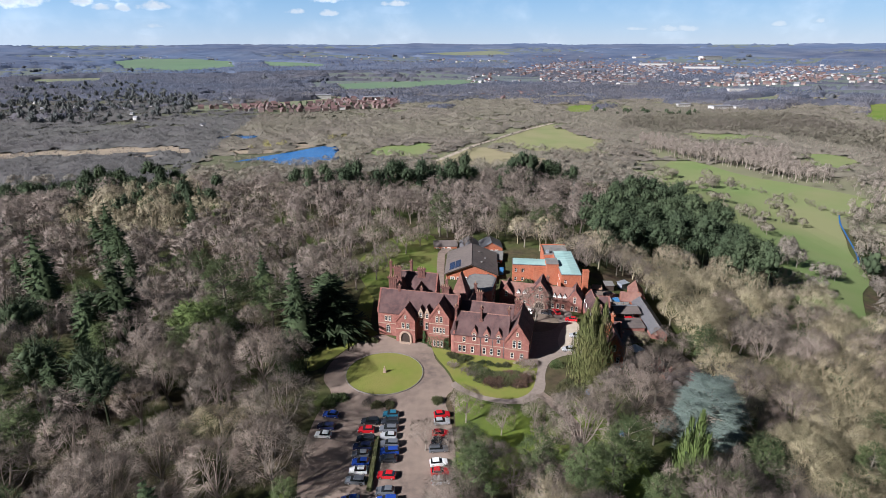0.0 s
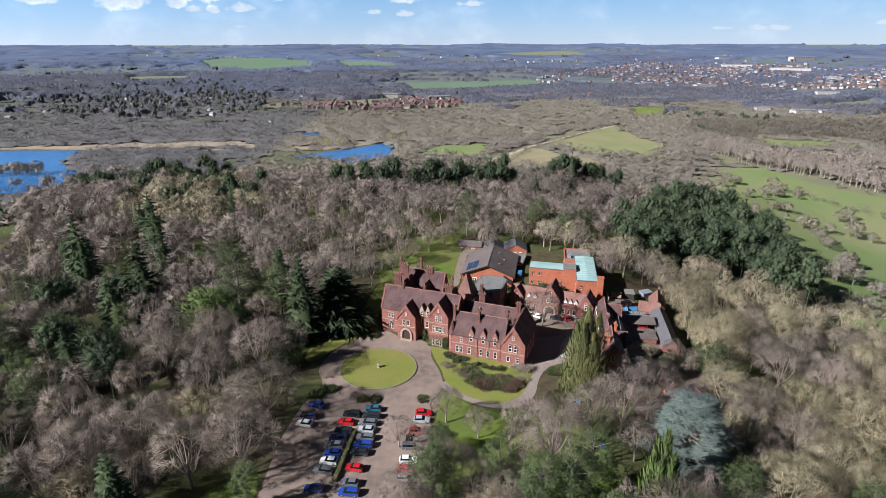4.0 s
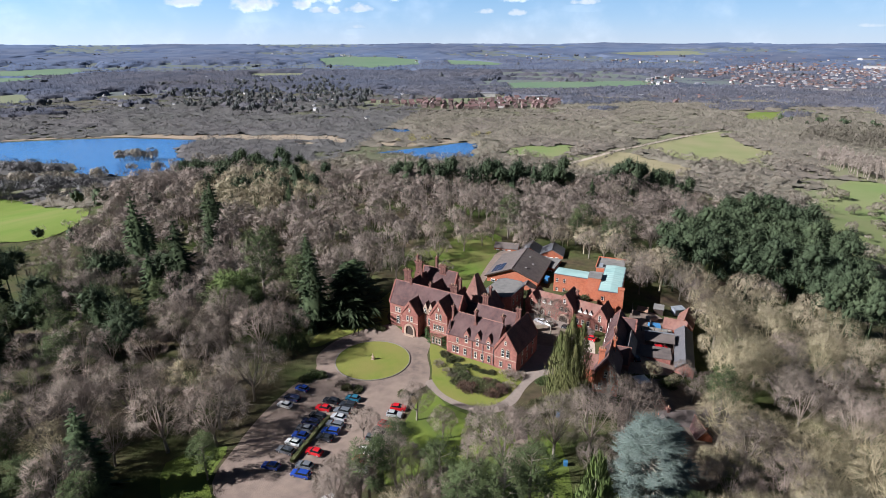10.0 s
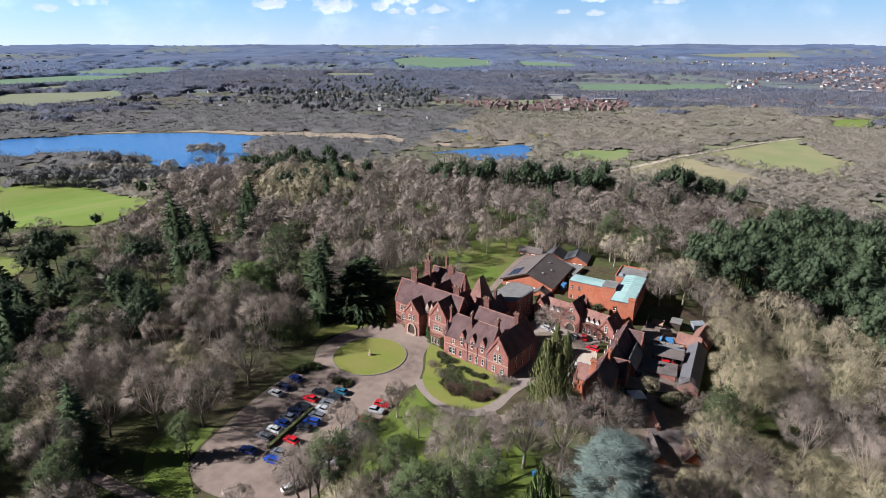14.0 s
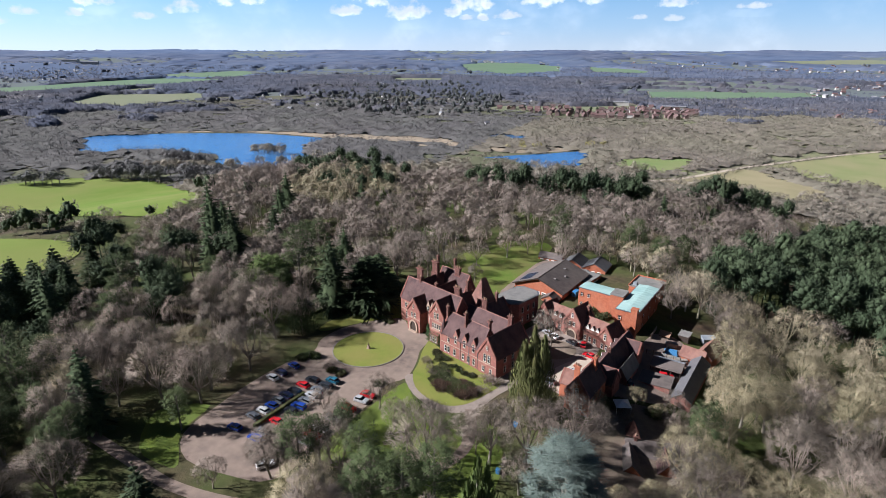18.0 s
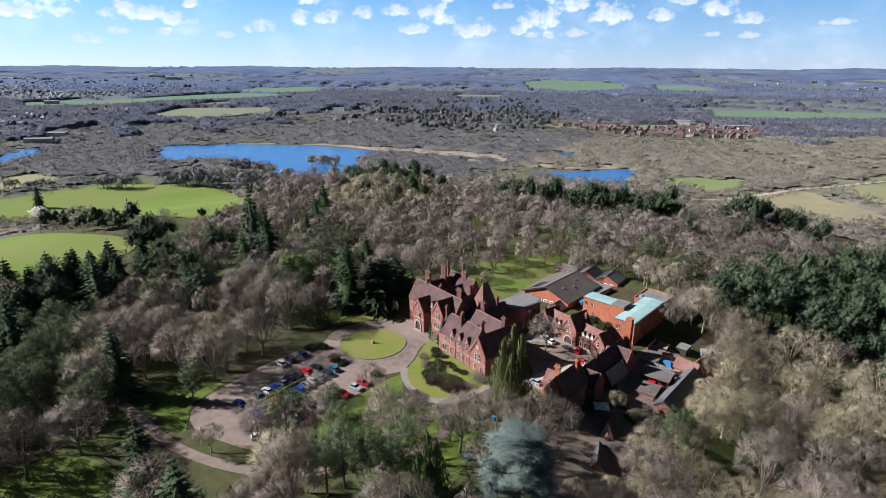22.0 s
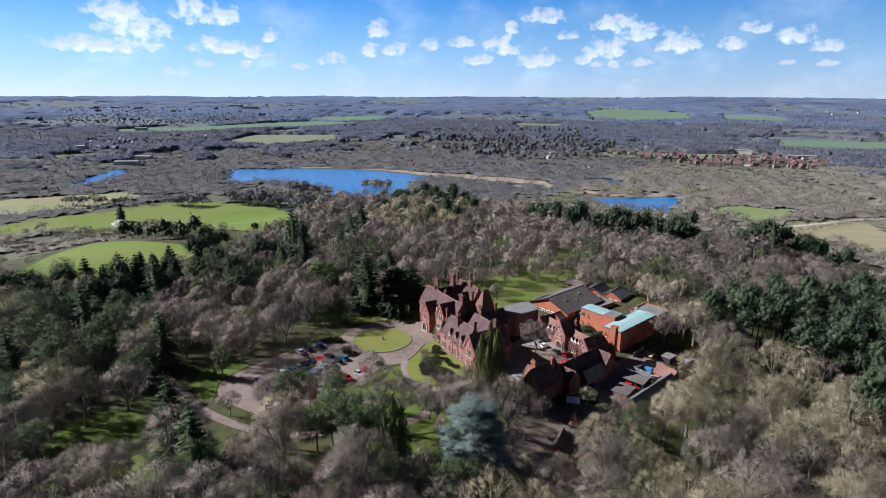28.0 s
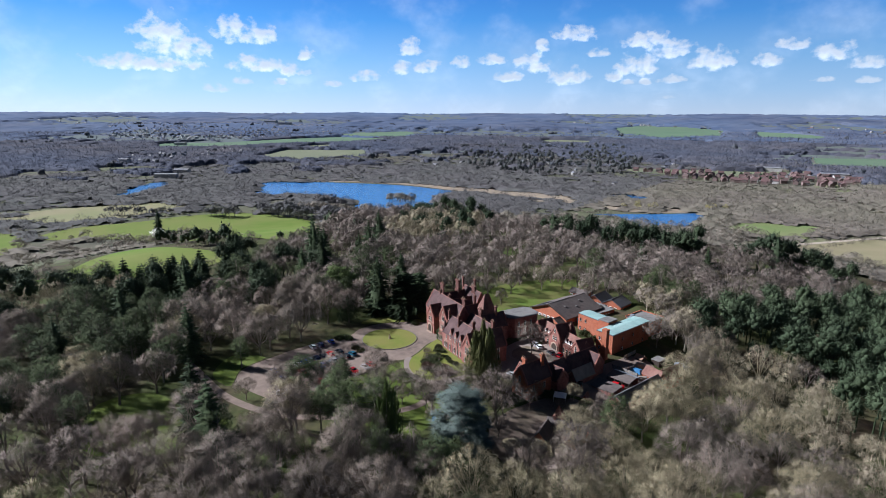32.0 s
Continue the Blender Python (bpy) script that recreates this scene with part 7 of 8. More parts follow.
def car(x, y, turn, colour, estate=False, where="in the gravel car park"):
    L, W, body, glass, roof, tyre, rim, lamp, tail, mirror = car_meshes(colour, estate)
    ob = thing("parked_car", pose(x, y, float(land(x, y)) + 0.08, 0, 0, turn), f"{colour} {'estate car' if estate else 'hatchback'} parked {where}", "car", "parked cars")
    part("body", body, None, ob)
    part("glasshouse", glass, None, ob)
    part("roof_panel", roof, None, ob)
    for sx in (-1, 1):
        for sy in (-1, 1):
            w = part("wheel", tyre, None, ob)
            w.matrix_local = pose(sx * L * 0.31, sy * (W / 2 - 0.1), 0.31)
            part("rim", rim, None, w)
        h = part("headlight", lamp, None, ob)
        h.matrix_local = pose(L / 2 - 0.06, sx * (W / 2 - 0.3), 0.62)
        q = part("tail_light", tail, None, ob)
        q.matrix_local = pose(-L / 2 + 0.02, sx * (W / 2 - 0.2), 0.74)
        q = part("door_mirror", mirror, None, ob)
        q.matrix_local = pose(L * 0.14, sx * (W / 2 + 0.06), 0.98)


for x, y, a, c, e in ((-25.8, 120.3, 172, "blue", 0), (-26.1, 115.6, 172, "navy", 1), (-26.2, 112.4, 175, "white", 0),
                      (-15.6, 117.6, 180, "dark", 1), (-16.1, 114.3, 180, "red", 0), (-15.8, 110.9, 178, "dark", 1), (-16.2, 108.2, 180, "navy", 1), (-16.3, 105.6, 182, "grey", 0), (-15.9, 103.0, 180, "blue", 0),
                      (-16.1, 100.3, 180, "white", 0), (-16.3, 97.3, 176, "grey", 1), (-16.6, 91.8, 184, "blue", 0),
                      (-10.7, 120.4, 180, "teal", 0), (-10.6, 117.5, 182, "dark", 1), (-10.8, 114.7, 180, "grey", 1), (-10.5, 112.0, 178, "silver", 0), (-10.0, 109.2, 180, "grey", 1), (-9.8, 106.6, 184, "blue", 1),
                      (-9.9, 104.0, 180, "dark", 0), (-9.8, 98.9, 176, "red", 0), (-9.6, 94.3, 180, "grey", 0), (-9.0, 91.7, 182, "blue", 1),
                      (2.2, 120.3, 8, "red", 0), (2.2, 117.4, 6, "silver", 0), (1.9, 112.9, 4, "red", 0), (1.6, 110.2, 5, "dark", 0), (1.4, 107.4, 5, "grey", 1), (1.5, 102.8, 6, "white", 0),
                      (1.8, 99.9, 3, "red", 0), (2.2, 97.2, 5, "silver", 1), (0.1, 86.6, 60, "white", 0)):
    car(x, y, a, c, bool(e))
for x, y, a, c, e in ((46.0, 172.5, 165, "red", 0), (42.2, 178.3, 100, "red", 0), (38.6, 177.6, 160, "dark", 0), (32.0, 178.6, 150, "white", 0), (29.4, 179.6, 150, "silver", 0), (45.0, 161.2, 170, "silver", 0),
                      (40.9, 152.6, 175, "silver", 0), (59.8, 166.0, 120, "dark", 0)):
    car(x, y, a, c, bool(e), "in the stable court")
car(67.6, 177.2, 20, "red", True, "under the open cart shed")

# ---- garden things ----
plinth = thing("statue", pose(-14.2, 140.5, 0.15), "small pale stone statue on a plinth on the round lawn", "statue")
sg = Geo()
sg.box(-0.45, 0.45, -0.45, 0.45, 0, 0.25)
sg.box(-0.3, 0.3, -0.3, 0.3, 0.25, 0.95)
sg.box(-0.38, 0.38, -0.38, 0.38, 0.95, 1.05)
sg.tube(0, 0, 1.05, 1.7, 0.2, 0.13, 10)
sg.tube(0, 0, 1.7, 1.95, 0.13, 0.09, 8)
part("figure", sg, STONE, plinth)
hg = np.random.default_rng(44)
hn = 2600
hb = np.stack([hg.uniform(-0.55, 0.55, hn), hg.uniform(-8.5, 8.5, hn), hg.uniform(0, 0.85, hn)], -1)
hedge = thing("clipped_hedge", pose(-13.1, 103.2, 0.04), "clipped olive hedge dividing two rows of cars", "hedge")
part("hedge_core", Geo().box(-0.5, 0.5, -8.5, 8.5, 0, 0.85, 0.08), HEDGE, hedge)
part("leaves", fast_mesh("leaves", *slivers(hb, hb + hg.normal(size=hb.shape) * 0.22, np.full(hn, 0.13), hg)[:2], HEDGE), None, hedge)


def bush_mesh(seed, r, h, n, material, w=0.13):
    g = np.random.default_rng(seed)
    lob = [(g.uniform(-0.5, 0.5) * r, g.uniform(-0.5, 0.5) * r, g.uniform(0.45, 0.65) * r) for _ in range(5)]
    bs, es = [], []
    for x, y, s in lob:
        d = g.normal(size=(n // 5, 3))
        d[:, 2] = np.abs(d[:, 2])
        d /= np.linalg.norm(d, axis=1)[:, None]
        b = d * s * g.uniform(0.55, 1.0, len(d))[:, None] * (1, 1, h / r) + (x, y, 0)
        bs.append(b)
        es.append(b + (d + g.normal(size=d.shape) * 0.6) * 0.2)
    b = np.concatenate(bs)
    return fast_mesh("foliage", *slivers(b, np.concatenate(es), np.full(len(b), w), g)[:2], material)


BUSH = [bush_mesh(1, 1.6, 1.5, 1500, LAUREL), bush_mesh(2, 1.6, 1.6, 1500, HEATHER), bush_mesh(3, 1.6, 1.4, 1500, LAUREL), bush_mesh(4, 1.6, 1.5, 900, TWIG, 0.06)]
STEM = fast_mesh("stems", *limbs_mesh([(np.array([0, 0, -0.3]), np.array([0.3, 0.2, 0.8]), 0.06, 0.02), (np.array([0, 0, -0.3]), np.array([-0.3, 0.1, 0.9]), 0.06, 0.02)])[:2], BARK)
BUSH_LABEL = ["dark green rounded evergreen shrub", "russet-brown garden shrub", "green laurel shrub", "bare twiggy shrub"]


def bush(x, y, s, kind):
    ob = thing("shrub", pose(x, y, float(land(x, y)), 0, 0, x * 97 % 360) @ Matrix.Scale(s * 1.35, 4), BUSH_LABEL[kind] + " in a garden bed", "shrub", "garden shrubs")
    part("stems", STEM, None, ob)
    part("foliage", BUSH[kind], None, ob)


for x, y, s, k in ((11.4, 138.6, 1.1, 3), (13.6, 137.2, 1.3, 0), (15.6, 135.6, 1.3, 1), (16.4, 138.0, 1.4, 0), (18.4, 134.6, 1.4, 1), (18.9, 137.0, 1.5, 0), (20.9, 135.2, 1.4, 0), (21.2, 138.0, 1.2, 1), (23.2, 134.6, 1.3, 1), (23.5, 137.2, 1.4, 0),
                   (25.6, 136.0, 1.3, 1), (12.0, 141.2, 1.3, 0), (14.0, 139.6, 1.2, 2), (26.8, 138.4, 1.1, 3), (26.0, 143.8, 1.5, 3), (28.3, 144.7, 1.3, 3),
                   (13.5, 141.0, 1.0, 3), (9.6, 141.2, 1.1, 3), (5.6, 144.0, 1.0, 3), (11.0, 144.2, 0.8, 0), (13.6, 145.6, 0.7, 0), (16.4, 145.0, 0.7, 0), (18.8, 144.2, 0.7, 2), (21.0, 143.6, 0.8, 2), (8.4, 147.2, 1.0, 0), (6.2, 148.6, 0.9, 2),
                   (4.6, 150.4, 0.8, 2), (10.4, 147.8, 0.8, 2), (-20.6, 159.6, 1.1, 0), (-18.8, 158.8, 0.8, 2), (-14.5, 125.0, 1.0, 2), (-11.6, 124.6, 0.9, 0), (-17.0, 125.4, 0.9, 3), (-25.4, 127.0, 1.4, 0), (0.8, 127.0, 1.0, 2), (-28.0, 124.5, 1.2, 2),
                   (36.0, 133.4, 1.5, 0), (34.6, 129.5, 1.4, 2), (37.8, 130.2, 1.6, 0), (33.0, 127.0, 1.2, 3), (36.0, 143.4, 1.2, 2), (44.5, 142.5, 1.4, 0), (46.8, 145.0, 1.1, 2), (29.5, 183.0, 0.9, 2), (41.8, 201.0, 1.6, 0), (36.5, 203.5, 1.5, 2),
                   (57.8, 152.0, 1.3, 0), (60.2, 155.0, 1.4, 2), (62.5, 150.5, 1.5, 3), (20.6, 200.2, 1.2, 2), (68.2, 157.2, 1.5, 2), (27.5, 187.0, 1.1, 3)):
    bush(x, y, s, k)


def stack(name, label, x, y, bits, material, turn=0.0, category="clutter"):
    ob = thing(name, pose(x, y, float(land(x, y)) + 0.05, 0, 0, turn), label, category)
    for nm, g in bits:
        part(nm, g, material, ob)


stack("skip", "open yellow-brown rubble skip in the yard", 65.2, 196.5, [("hull", Geo().box(-1.6, 1.6, -0.9, 0.9, 0, 1.3, -0.15)), ("load", Geo().box(-1.4, 1.4, -0.7, 0.7, 1.3, 1.6, 0.25))], CLUTTER, 20)
stack("covered_pile", "pile under a blue tarpaulin in the yard", 66.0, 191.8, [("tarpaulin", Geo().box(-2.2, 2.2, -1.2, 1.2, 0, 1.3, 0.4))], BLUE_TARP, 5)
stack("timber_pile", "weathered timber pile in the yard", 70.0, 189.4, [("planks", Geo().box(-1.6, 1.6, -0.8, 0.8, 0, 0.7)), ("top_planks", Geo().box(-1.3, 1.4, -0.6, 0.6, 0.7, 1.2))], CLUTTER, 35)
stack("blue_bin", "blue waste bin by the drive", 41.5, 129.8, [("bin", Geo().box(-0.4, 0.4, -0.4, 0.4, 0, 1.0, -0.05)), ("lid", Geo().box(-0.47, 0.47, -0.47, 0.47, 1.0, 1.12))], BLUE_TARP, 10, "bin")
stack("blue_bin", "blue waste bin by the drive", 45.3, 112.7, [("bin", Geo().box(-0.4, 0.4, -0.4, 0.4, 0, 1.0, -0.05)), ("lid", Geo().box(-0.47, 0.47, -0.47, 0.47, 1.0, 1.12))], BLUE_TARP, 10, "bin")
stack("blue_container", "small blue container behind the hall", 26.4, 214.5, [("box", Geo().box(-0.8, 0.8, -1.6, 1.6, 0, 1.9)), ("lid", Geo().box(-0.85, 0.85, -1.65, 1.65, 1.9, 2.0))], BLUE_TARP, -6, "container")
stack("gazebo_canopy", "white fabric canopy by the lodge", 61.5, 152.6, [("canopy", Geo().add([(-2, -2, 2), (2, -2, 2), (2, 2, 2), (-2, 2, 2), (0, 0, 3.1)], [(0, 1, 4), (1, 2, 4), (2, 3, 4), (3, 0, 4), (3, 2, 1, 0)])),
                                                                         ("posts", Geo().box(-1.9, -1.8, -1.9, -1.8, 0, 2).box(1.8, 1.9, -1.9, -1.8, 0, 2).box(1.8, 1.9, 1.8, 1.9, 0, 2).box(-1.9, -1.8, 1.8, 1.9, 0, 2))], WHITE, 30, "canopy")

# ---- far houses ----
WALLS = [surf("render_wall", (0.46, 0.44, 0.42), (0.38, 0.36, 0.35), 0.5, 0.9), surf("far_brick_wall", (0.20, 0.142, 0.13), (0.17, 0.125, 0.118), 0.5, 0.9)]
ROOFS = [surf("far_red_roof", (0.135, 0.078, 0.074), (0.11, 0.068, 0.068), 0.3, 0.85), surf("far_brown_roof", (0.125, 0.085, 0.078), (0.105, 0.075, 0.07), 0.3, 0.85), surf("far_slate_roof", (0.22, 0.22, 0.24), (0.18, 0.18, 0.20), 0.3, 0.7)]
FARH = []
for w in range(2):
    for r in range(3):
        b, t = Geo(), Geo()
        b.extrude([(-3.8, -2), (3.8, -2), (3.8, 5), (0, 8), (-3.8, 5)], "x", -5, 5)
        t.extrude([(-4.2, 4.7), (0, 8.05), (4.2, 4.7), (4.2, 5.0), (0, 8.4), (-4.2, 5.0)], "x", -5.4, 5.4)
        FARH.append((b.mesh("far_wall", WALLS[w]), t.mesh("roof", ROOFS[r])))
rng = np.random.default_rng(77)
hx, hy, _ = spots(-520, -80, 1050, 1420, 18, 55, 0.25)
k = inside(VILLAGE, hx, hy) & (np.sin(hx * 0.05) + np.sin(hy * 0.09) > -0.9)
garden = [(float(a) + 9, float(b) + 8, 0.45 + 0.5 * random.random()) for a, b in zip(hx, hy) if inside(VILLAGE, a, b) and random.random() < 0.6]
scatter("village_gardens", SMALL, garden, SCRUB_WEST, "leafless garden trees and hedges between village houses", "trees")
for x, y in zip(hx[k], hy[k]):
    b, t = FARH[[0, 3, 3, 4, 3, 3, 4, 3][rng.integers(8)]]
    ob = tagged(new("village_house", b), "small red-roofed house in the valley village", "house", "village houses")
    ob.matrix_world = pose(x, y, float(land(x, y)), 0, 0, float(rng.choice([15, 105, 30, 120])) + rng.normal() * 6)
    part("roof", t, None, ob)


def town(name, places, label, pale=False):
    """Far-off houses as one body of roofs and walls."""
    vs, fs, mi, kk = [], [], [], 0
    me = bpy.data.meshes.new(name)
    for i, (x, y, s) in enumerate(places):
        g = Geo()
        g.extrude([(-3.8, -2), (3.8, -2), (3.8, 5), (-3.8, 5)], "x", -5, 5)
        nw = len(g.f)
        g.extrude([(-4.2, 4.9), (0, 8.2), (4.2, 4.9)], "x", -5.4, 5.4)
        a = rng.uniform(0, math.pi)
        z = float(land(x, y))
        w, r = (0, 2) if pale else (int(rng.integers(2)), int(rng.integers(3)))
        for px_, py_, pz_ in g.v:
            vs.append((x + s * (px_ * math.cos(a) - py_ * math.sin(a)), y + s * (px_ * math.sin(a) + py_ * math.cos(a)), z + s * pz_))
        fs += [tuple(kk + j for j in f) for f in g.f]
        mi += [w] * nw + [2 + r] * (len(g.f) - nw)
        kk = len(vs)
    me.from_pydata(vs, [], fs)
    for m in WALLS + ROOFS:
        me.materials.append(m)
    me.polygons.foreach_set("material_index", mi)
    tagged(new(name, me), label, "town", kind="stuff")


def sprinkle(cx, cy, sx, sy, n, turn=0.0):
    c, s = math.cos(radians(turn)), math.sin(radians(turn))
    out = []
    for _ in range(n):
        a, b = rng.normal() * sx, rng.normal() * sy
        out.append((cx + a * c - b * s, cy + a * s + b * c, rng.uniform(0.8, 1.2)))
    return out


def filled(area, gap, seed, keep=0.7):
    """Plots of a built-up area in loose rows, with gaps for gardens and trees."""
    hx, hy, g = spots(min(p[0] for p in area), max(p[0] for p in area), min(p[1] for p in area), max(p[1] for p in area), gap, seed, 0.35)
    k = inside(area, hx, hy) & outside(MEADOWS, hx, hy) & (g.uniform(size=hx.shape) < keep * (0.55 + 0.6 * np.sin(hx * 0.011 + seed) * np.sin(hy * 0.009)))
    return [(float(x), float(y), g.uniform(0.75, 1.25)) for x, y in zip(hx[k], hy[k])]


TOWN = filled(TOWN_AREA, 27, 5, 0.95) + sprinkle(450, 3000, 500, 250, 150) + sprinkle(200, 1420, 70, 40, 26)
town("market_town", TOWN, "far market town of pale houses and red roofs")
SUBURB = filled(SUBURB_AREA, 27, 6) + filled(LOW_AREA, 28, 7, 0.6) + sprinkle(-3100, 600, 500, 400, 120) + sprinkle(-720, 1150, 190, 130, 70) + sprinkle(-1000, 1500, 150, 90, 30) + sprinkle(-1250, 2950, 260, 40, 40) + sprinkle(-1840, 1500, 120, 50, 14)
SUBURB = [(x, y, s * 0.75) for x, y, s in SUBURB if outside(MEADOWS, np.array([x]), np.array([y]))[0]]
town("west_suburb", SUBURB, "far suburb of small pale houses among trees", True)
for x, y, sx, sy, h, a in ((260, 1613, 60, 16, 8, 15), (368, 1681, 44, 18, 10, 20), (525, 1668, 60, 18, 8, 18), (892, 2521, 110, 30, 12, -10), (1022, 2347, 130, 30, 12, -15), (741, 1471, 50, 14, 8, 5), (-277, 1330, 50, 14, 8, 15), (-150, 1300, 46, 10, 7, 20), (-2994, 1511, 70, 30, 12, 40), (-1193, 507, 44, 12, 8, 50), (-1324, 351, 22, 14, 10, 30), (470, 1130, 26, 9, 7, 10), (520, 1085, 40, 16, 8, 15), (560, 1095, 36, 14, 7, 30), (1000, 3000, 90, 30, 14, 20), (1300, 2900, 120, 30, 14, 22),
                           (-1840, 640, 36, 14, 9, 60), (-950, 330, 40, 10, 8, 50), (-1020, 380, 30, 12, 8, 40), (-2700, 1450, 70, 25, 14, 50)):
    w = thing("warehouse", pose(x, y, float(land(x, y)), 0, 0, a), "far pale flat-roofed industrial shed", "warehouse", "far warehouses")
    part("wall", Geo().box(-sx / 2, sx / 2, -sy / 2, sy / 2, -2, h), WALLS[0], w)
    part("roof", Geo().extrude([(-sy / 2 - 0.5, h), (sy / 2 + 0.5, h), (sy / 2 + 0.5, h + 0.4), (0, h + 2.0), (-sy / 2 - 0.5, h + 0.4)], "x", -sx / 2 - 0.5, sx / 2 + 0.5), ROOFS[2], w)

# ---- clouds: a backdrop far behind everything ----
CLOUD = bpy.data.materials.new("cumulus_backdrop")
CLOUD.use_nodes = True
ct = CLOUD.node_tree
ct.nodes.remove(ct.nodes["Principled BSDF"])
cg = ct.nodes.new("ShaderNodeNewGeometry")
sep = ct.nodes.new("ShaderNodeSeparateXYZ")
ct.links.new(cg.outputs["Position"], sep.inputs[0])


def calc(op, a, b=None):
    x = ct.nodes.new("ShaderNodeMath")
    x.operation = op
    for k, q in enumerate((a, b)):
        if isinstance(q, (int, float)):
            x.inputs[k].default_value = q
        elif q is not None:
            ct.links.new(q, x.inputs[k])
    return x.outputs[0]


def puffs(lift, scale, detail):
    """Noise over the bearing and the height, drawn out sideways."""
    az = calc("MULTIPLY", calc("ARCTAN2", calc("SUBTRACT", sep.outputs[0], 80.0), calc("SUBTRACT", sep.outputs[1], 10.0)), 4740.0)
    vec = ct.nodes.new("ShaderNodeCombineXYZ")
    ct.links.new(calc("MULTIPLY", az, 0.0042 * scale), vec.inputs[0])
    ct.links.new(calc("MULTIPLY", calc("ADD", sep.outputs[2], lift), 0.0050 * scale), vec.inputs[1])
    x = ct.nodes.new("ShaderNodeTexNoise")
    x.inputs["Scale"].default_value, x.inputs["Detail"].default_value, x.inputs["Roughness"].default_value = 1.0, detail, 0.52
    ct.links.new(vec.outputs[0], x.inputs["Vector"])
    return x.outputs["Fac"]


def ramp(value, a, b, lo=0.0, hi=1.0):
    x = ct.nodes.new("ShaderNodeMapRange")
    x.interpolation_type = "SMOOTHSTEP"
    for k, q in (("From Min", a), ("From Max", b), ("To Min", lo), ("To Max", hi)):
        x.inputs[k].default_value = q
    ct.links.new(value, x.inputs["Value"])
    return x.outputs[0]


az_here = calc("ARCTAN2", calc("SUBTRACT", sep.outputs[0], 80.0), calc("SUBTRACT", sep.outputs[1], 10.0))
HEAPS = ((-1.273, 631, 0.044, 177), (-1.239, 561, 0.041, 127), (-1.304, 430, 0.088, 71), (-1.162, 697, 0.039, 128), (-1.123, 664, 0.026, 84), (-1.058, 529,
         0.018, 62), (-0.885, 585, 0.024, 83), (-1.131, 449, 0.054, 81), (-1.078, 400, 0.027, 53), (-1.199, 263, 0.026, 42), (-1.159, 316, 0.018, 33), (-1.102,
         313, 0.016, 34), (-1.014, 310, 0.024, 34), (-0.957, 365, 0.033, 55), (-0.899, 433, 0.027, 64), (-0.856, 443, 0.034, 64), (-0.798, 478, 0.019, 59),
         (-0.746, 499, 0.029, 54), (-0.68, 476, 0.03, 107), (-0.662, 602, 0.017, 62), (-0.608, 680, 0.045, 66), (-0.57, 543, 0.022, 42), (-0.712, 369, 0.033,
         54), (-0.618, 366, 0.041, 83), (-0.493, 623, 0.05, 69), (-0.459, 557, 0.033, 91), (-0.4, 468, 0.043, 99), (-0.507, 442, 0.043, 94), (-0.463, 335,
         0.033, 37), (-0.496, 317, 0.013, 28), (-0.545, 362, 0.016, 53), (-0.324, 455, 0.023, 65), (-0.298, 550, 0.028, 46), (-0.242, 492, 0.029, 82), (-0.201,
         412, 0.031, 52), (-0.197, 306, 0.019, 28), (-0.521, 318, 0.018, 28), (-0.46, 206, 0.015, 21), (-0.254, 312, 0.016, 22), (-0.093, 373, 0.027, 27),
         (0.355, 185, 0.04, 26), (0.492, 207, 0.01, 20), (0.297, 188, 0.017, 18), (0.54, 225, 0.008, 20))


def mound(lift):
    """How far inside the nearest cloud a place is: flat below, rounded above."""
    best = None
    for a, z, w, h in HEAPS:
        u = calc("DIVIDE", calc("SUBTRACT", az_here, a), w * 0.95)
        v = calc("DIVIDE", calc("SUBTRACT", sep.outputs[2], z - 0.3 * h - lift), h * 0.95)
        v = calc("MAXIMUM", calc("MULTIPLY", v, 0.8), calc("MULTIPLY", v, -1.7))
        q = calc("MULTIPLY_ADD", v, v)
        ct.links.new(calc("MULTIPLY", u, u), q.node.inputs[2])
        best = q if best is None else calc("MINIMUM", best, q)
    return calc("SUBTRACT", 1.0, calc("MINIMUM", best, 2.5))


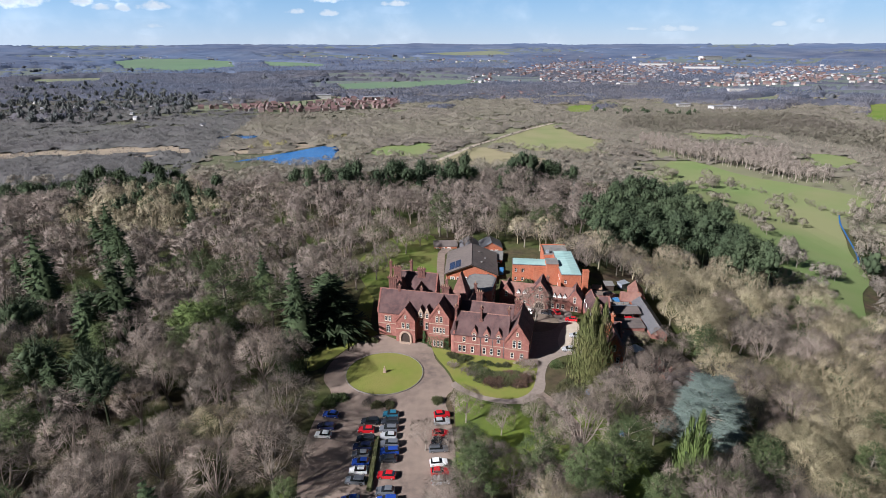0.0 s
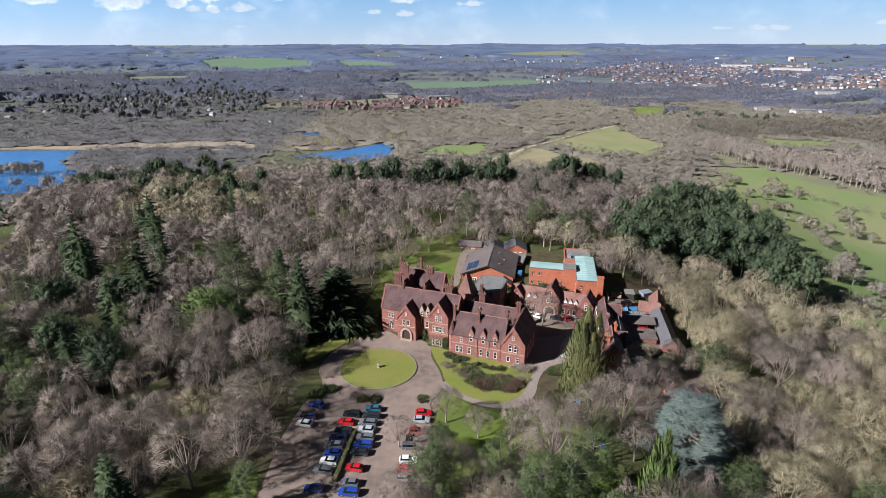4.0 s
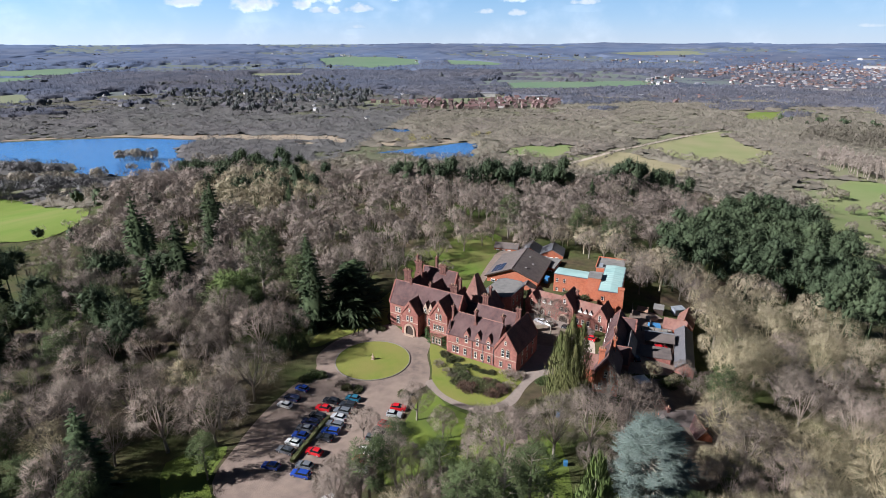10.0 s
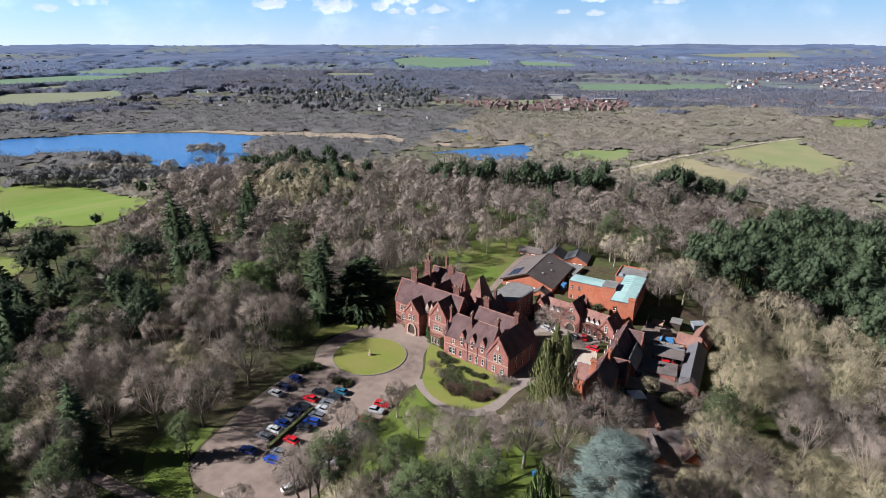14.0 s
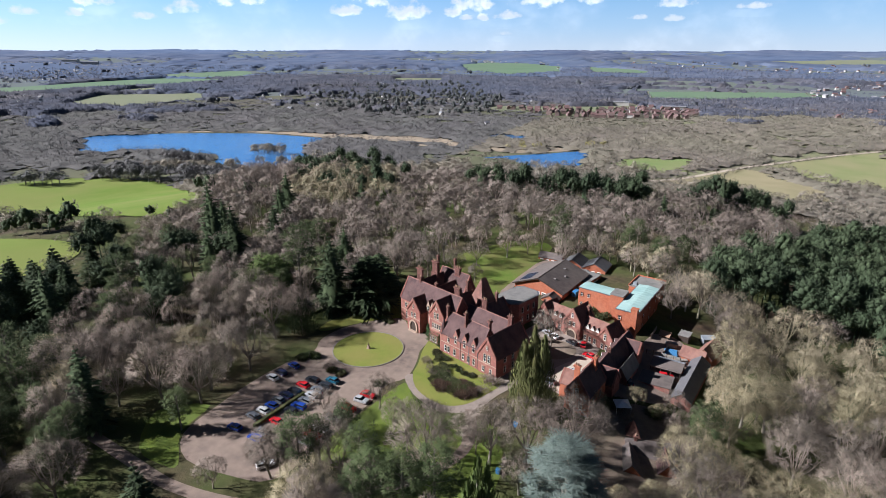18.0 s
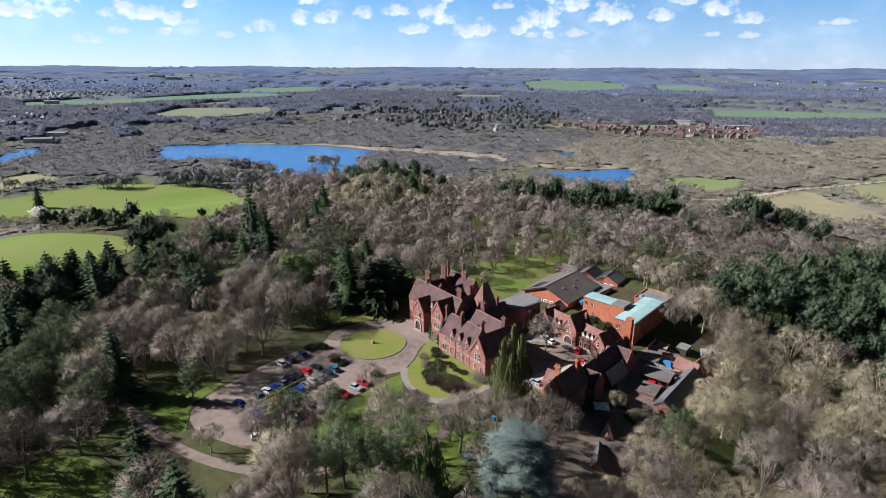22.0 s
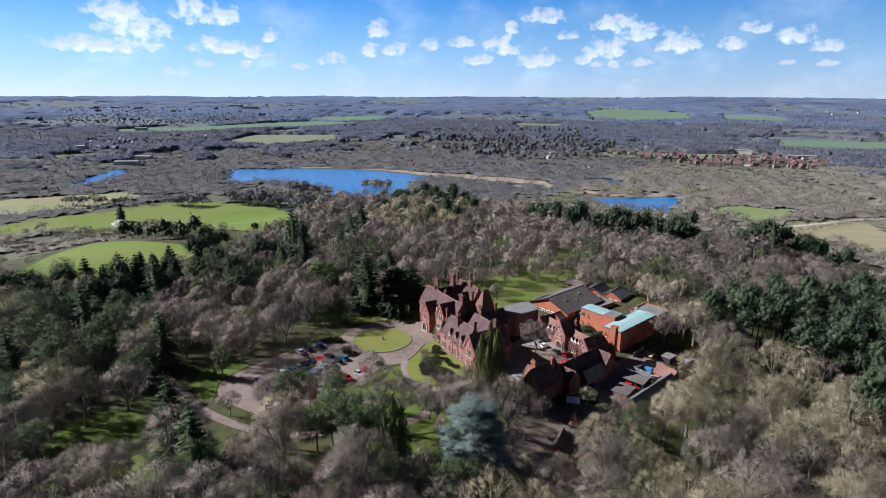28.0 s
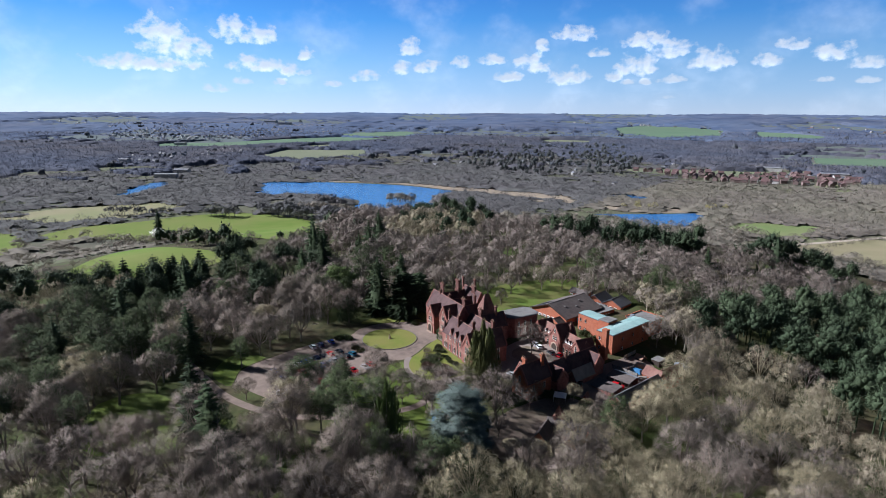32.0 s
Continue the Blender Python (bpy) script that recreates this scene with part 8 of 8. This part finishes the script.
core, core_above = mound(0.0), mound(45.0)
wisps = puffs(0.0, 2.6, 6.0)
body = calc("ADD", core, calc("MULTIPLY", calc("SUBTRACT", wisps, 0.5), 4.6))
cover = calc("MULTIPLY", ramp(body, -0.15, 1.2), ramp(sep.outputs[2], 150.0, 420.0, 0.5, 0.97))
veil = calc("MULTIPLY", ramp(puffs(0.0, 0.5, 4.0), 0.45, 0.75), 0.22)
cover = calc("MAXIMUM", cover, veil)
lit = calc("ADD", calc("SUBTRACT", core, core_above), calc("MULTIPLY", calc("SUBTRACT", wisps, puffs(38.0, 2.6, 4.0)), 2.5))
shade = ramp(lit, -1.1, 0.9, 1.0, 0.60)
grad = ct.nodes.new("ShaderNodeValToRGB")
ct.links.new(calc("DIVIDE", calc("SUBTRACT", sep.outputs[2], 90.0), 1000.0), grad.inputs[0])
stops = ((0.0, (0.60, 0.74, 0.90)), (0.16, (0.43, 0.65, 0.90)), (0.40, (0.26, 0.52, 0.84)), (0.70, (0.08, 0.33, 0.76)), (1.0, (0.03, 0.20, 0.64)))
while len(grad.color_ramp.elements) < len(stops):
    grad.color_ramp.elements.new(0.5)
for el, (at, c) in zip(grad.color_ramp.elements, stops):
    el.position, el.color = at, (*c, 1)
air = ct.nodes.new("ShaderNodeEmission")
ct.links.new(ramp(az_here, -1.45, -0.2, 0.80, 0.55), air.inputs["Strength"])
ct.links.new(grad.outputs[0], air.inputs["Color"])
em = ct.nodes.new("ShaderNodeEmission")
em.inputs["Color"].default_value = (0.92, 0.95, 1.0, 1)
ct.links.new(calc("MULTIPLY", shade, 0.93), em.inputs["Strength"])
ms = ct.nodes.new("ShaderNodeMixShader")
ct.links.new(cover, ms.inputs[0])
ct.links.new(air.outputs[0], ms.inputs[1])
ct.links.new(em.outputs[0], ms.inputs[2])
thin = ct.nodes.new("ShaderNodeAddShader")
ct.links.new(ms.outputs[0], thin.inputs[0])
ct.links.new(ct.nodes.new("ShaderNodeBsdfTransparent").outputs[0], thin.inputs[1])
ct.links.new(thin.outputs[0], ct.nodes["Material Output"].inputs[0])
cyl = Geo()
N = 72
pts = []
for i in range(N):
    a = radians(-120 + 180 * i / (N - 1))
    pts += [(80 + 4740 * math.sin(a), 10 + 4740 * math.cos(a), 60), (80 + 4740 * math.sin(a), 10 + 4740 * math.cos(a), 1120)]
cyl.add(pts, [(2 * i, 2 * i + 1, 2 * i + 3, 2 * i + 2) for i in range(N - 1)])
solid("sky_backdrop", cyl.mesh("sky_backdrop", CLOUD), "blue sky paling to the horizon with small white cumulus clouds", "backdrop")
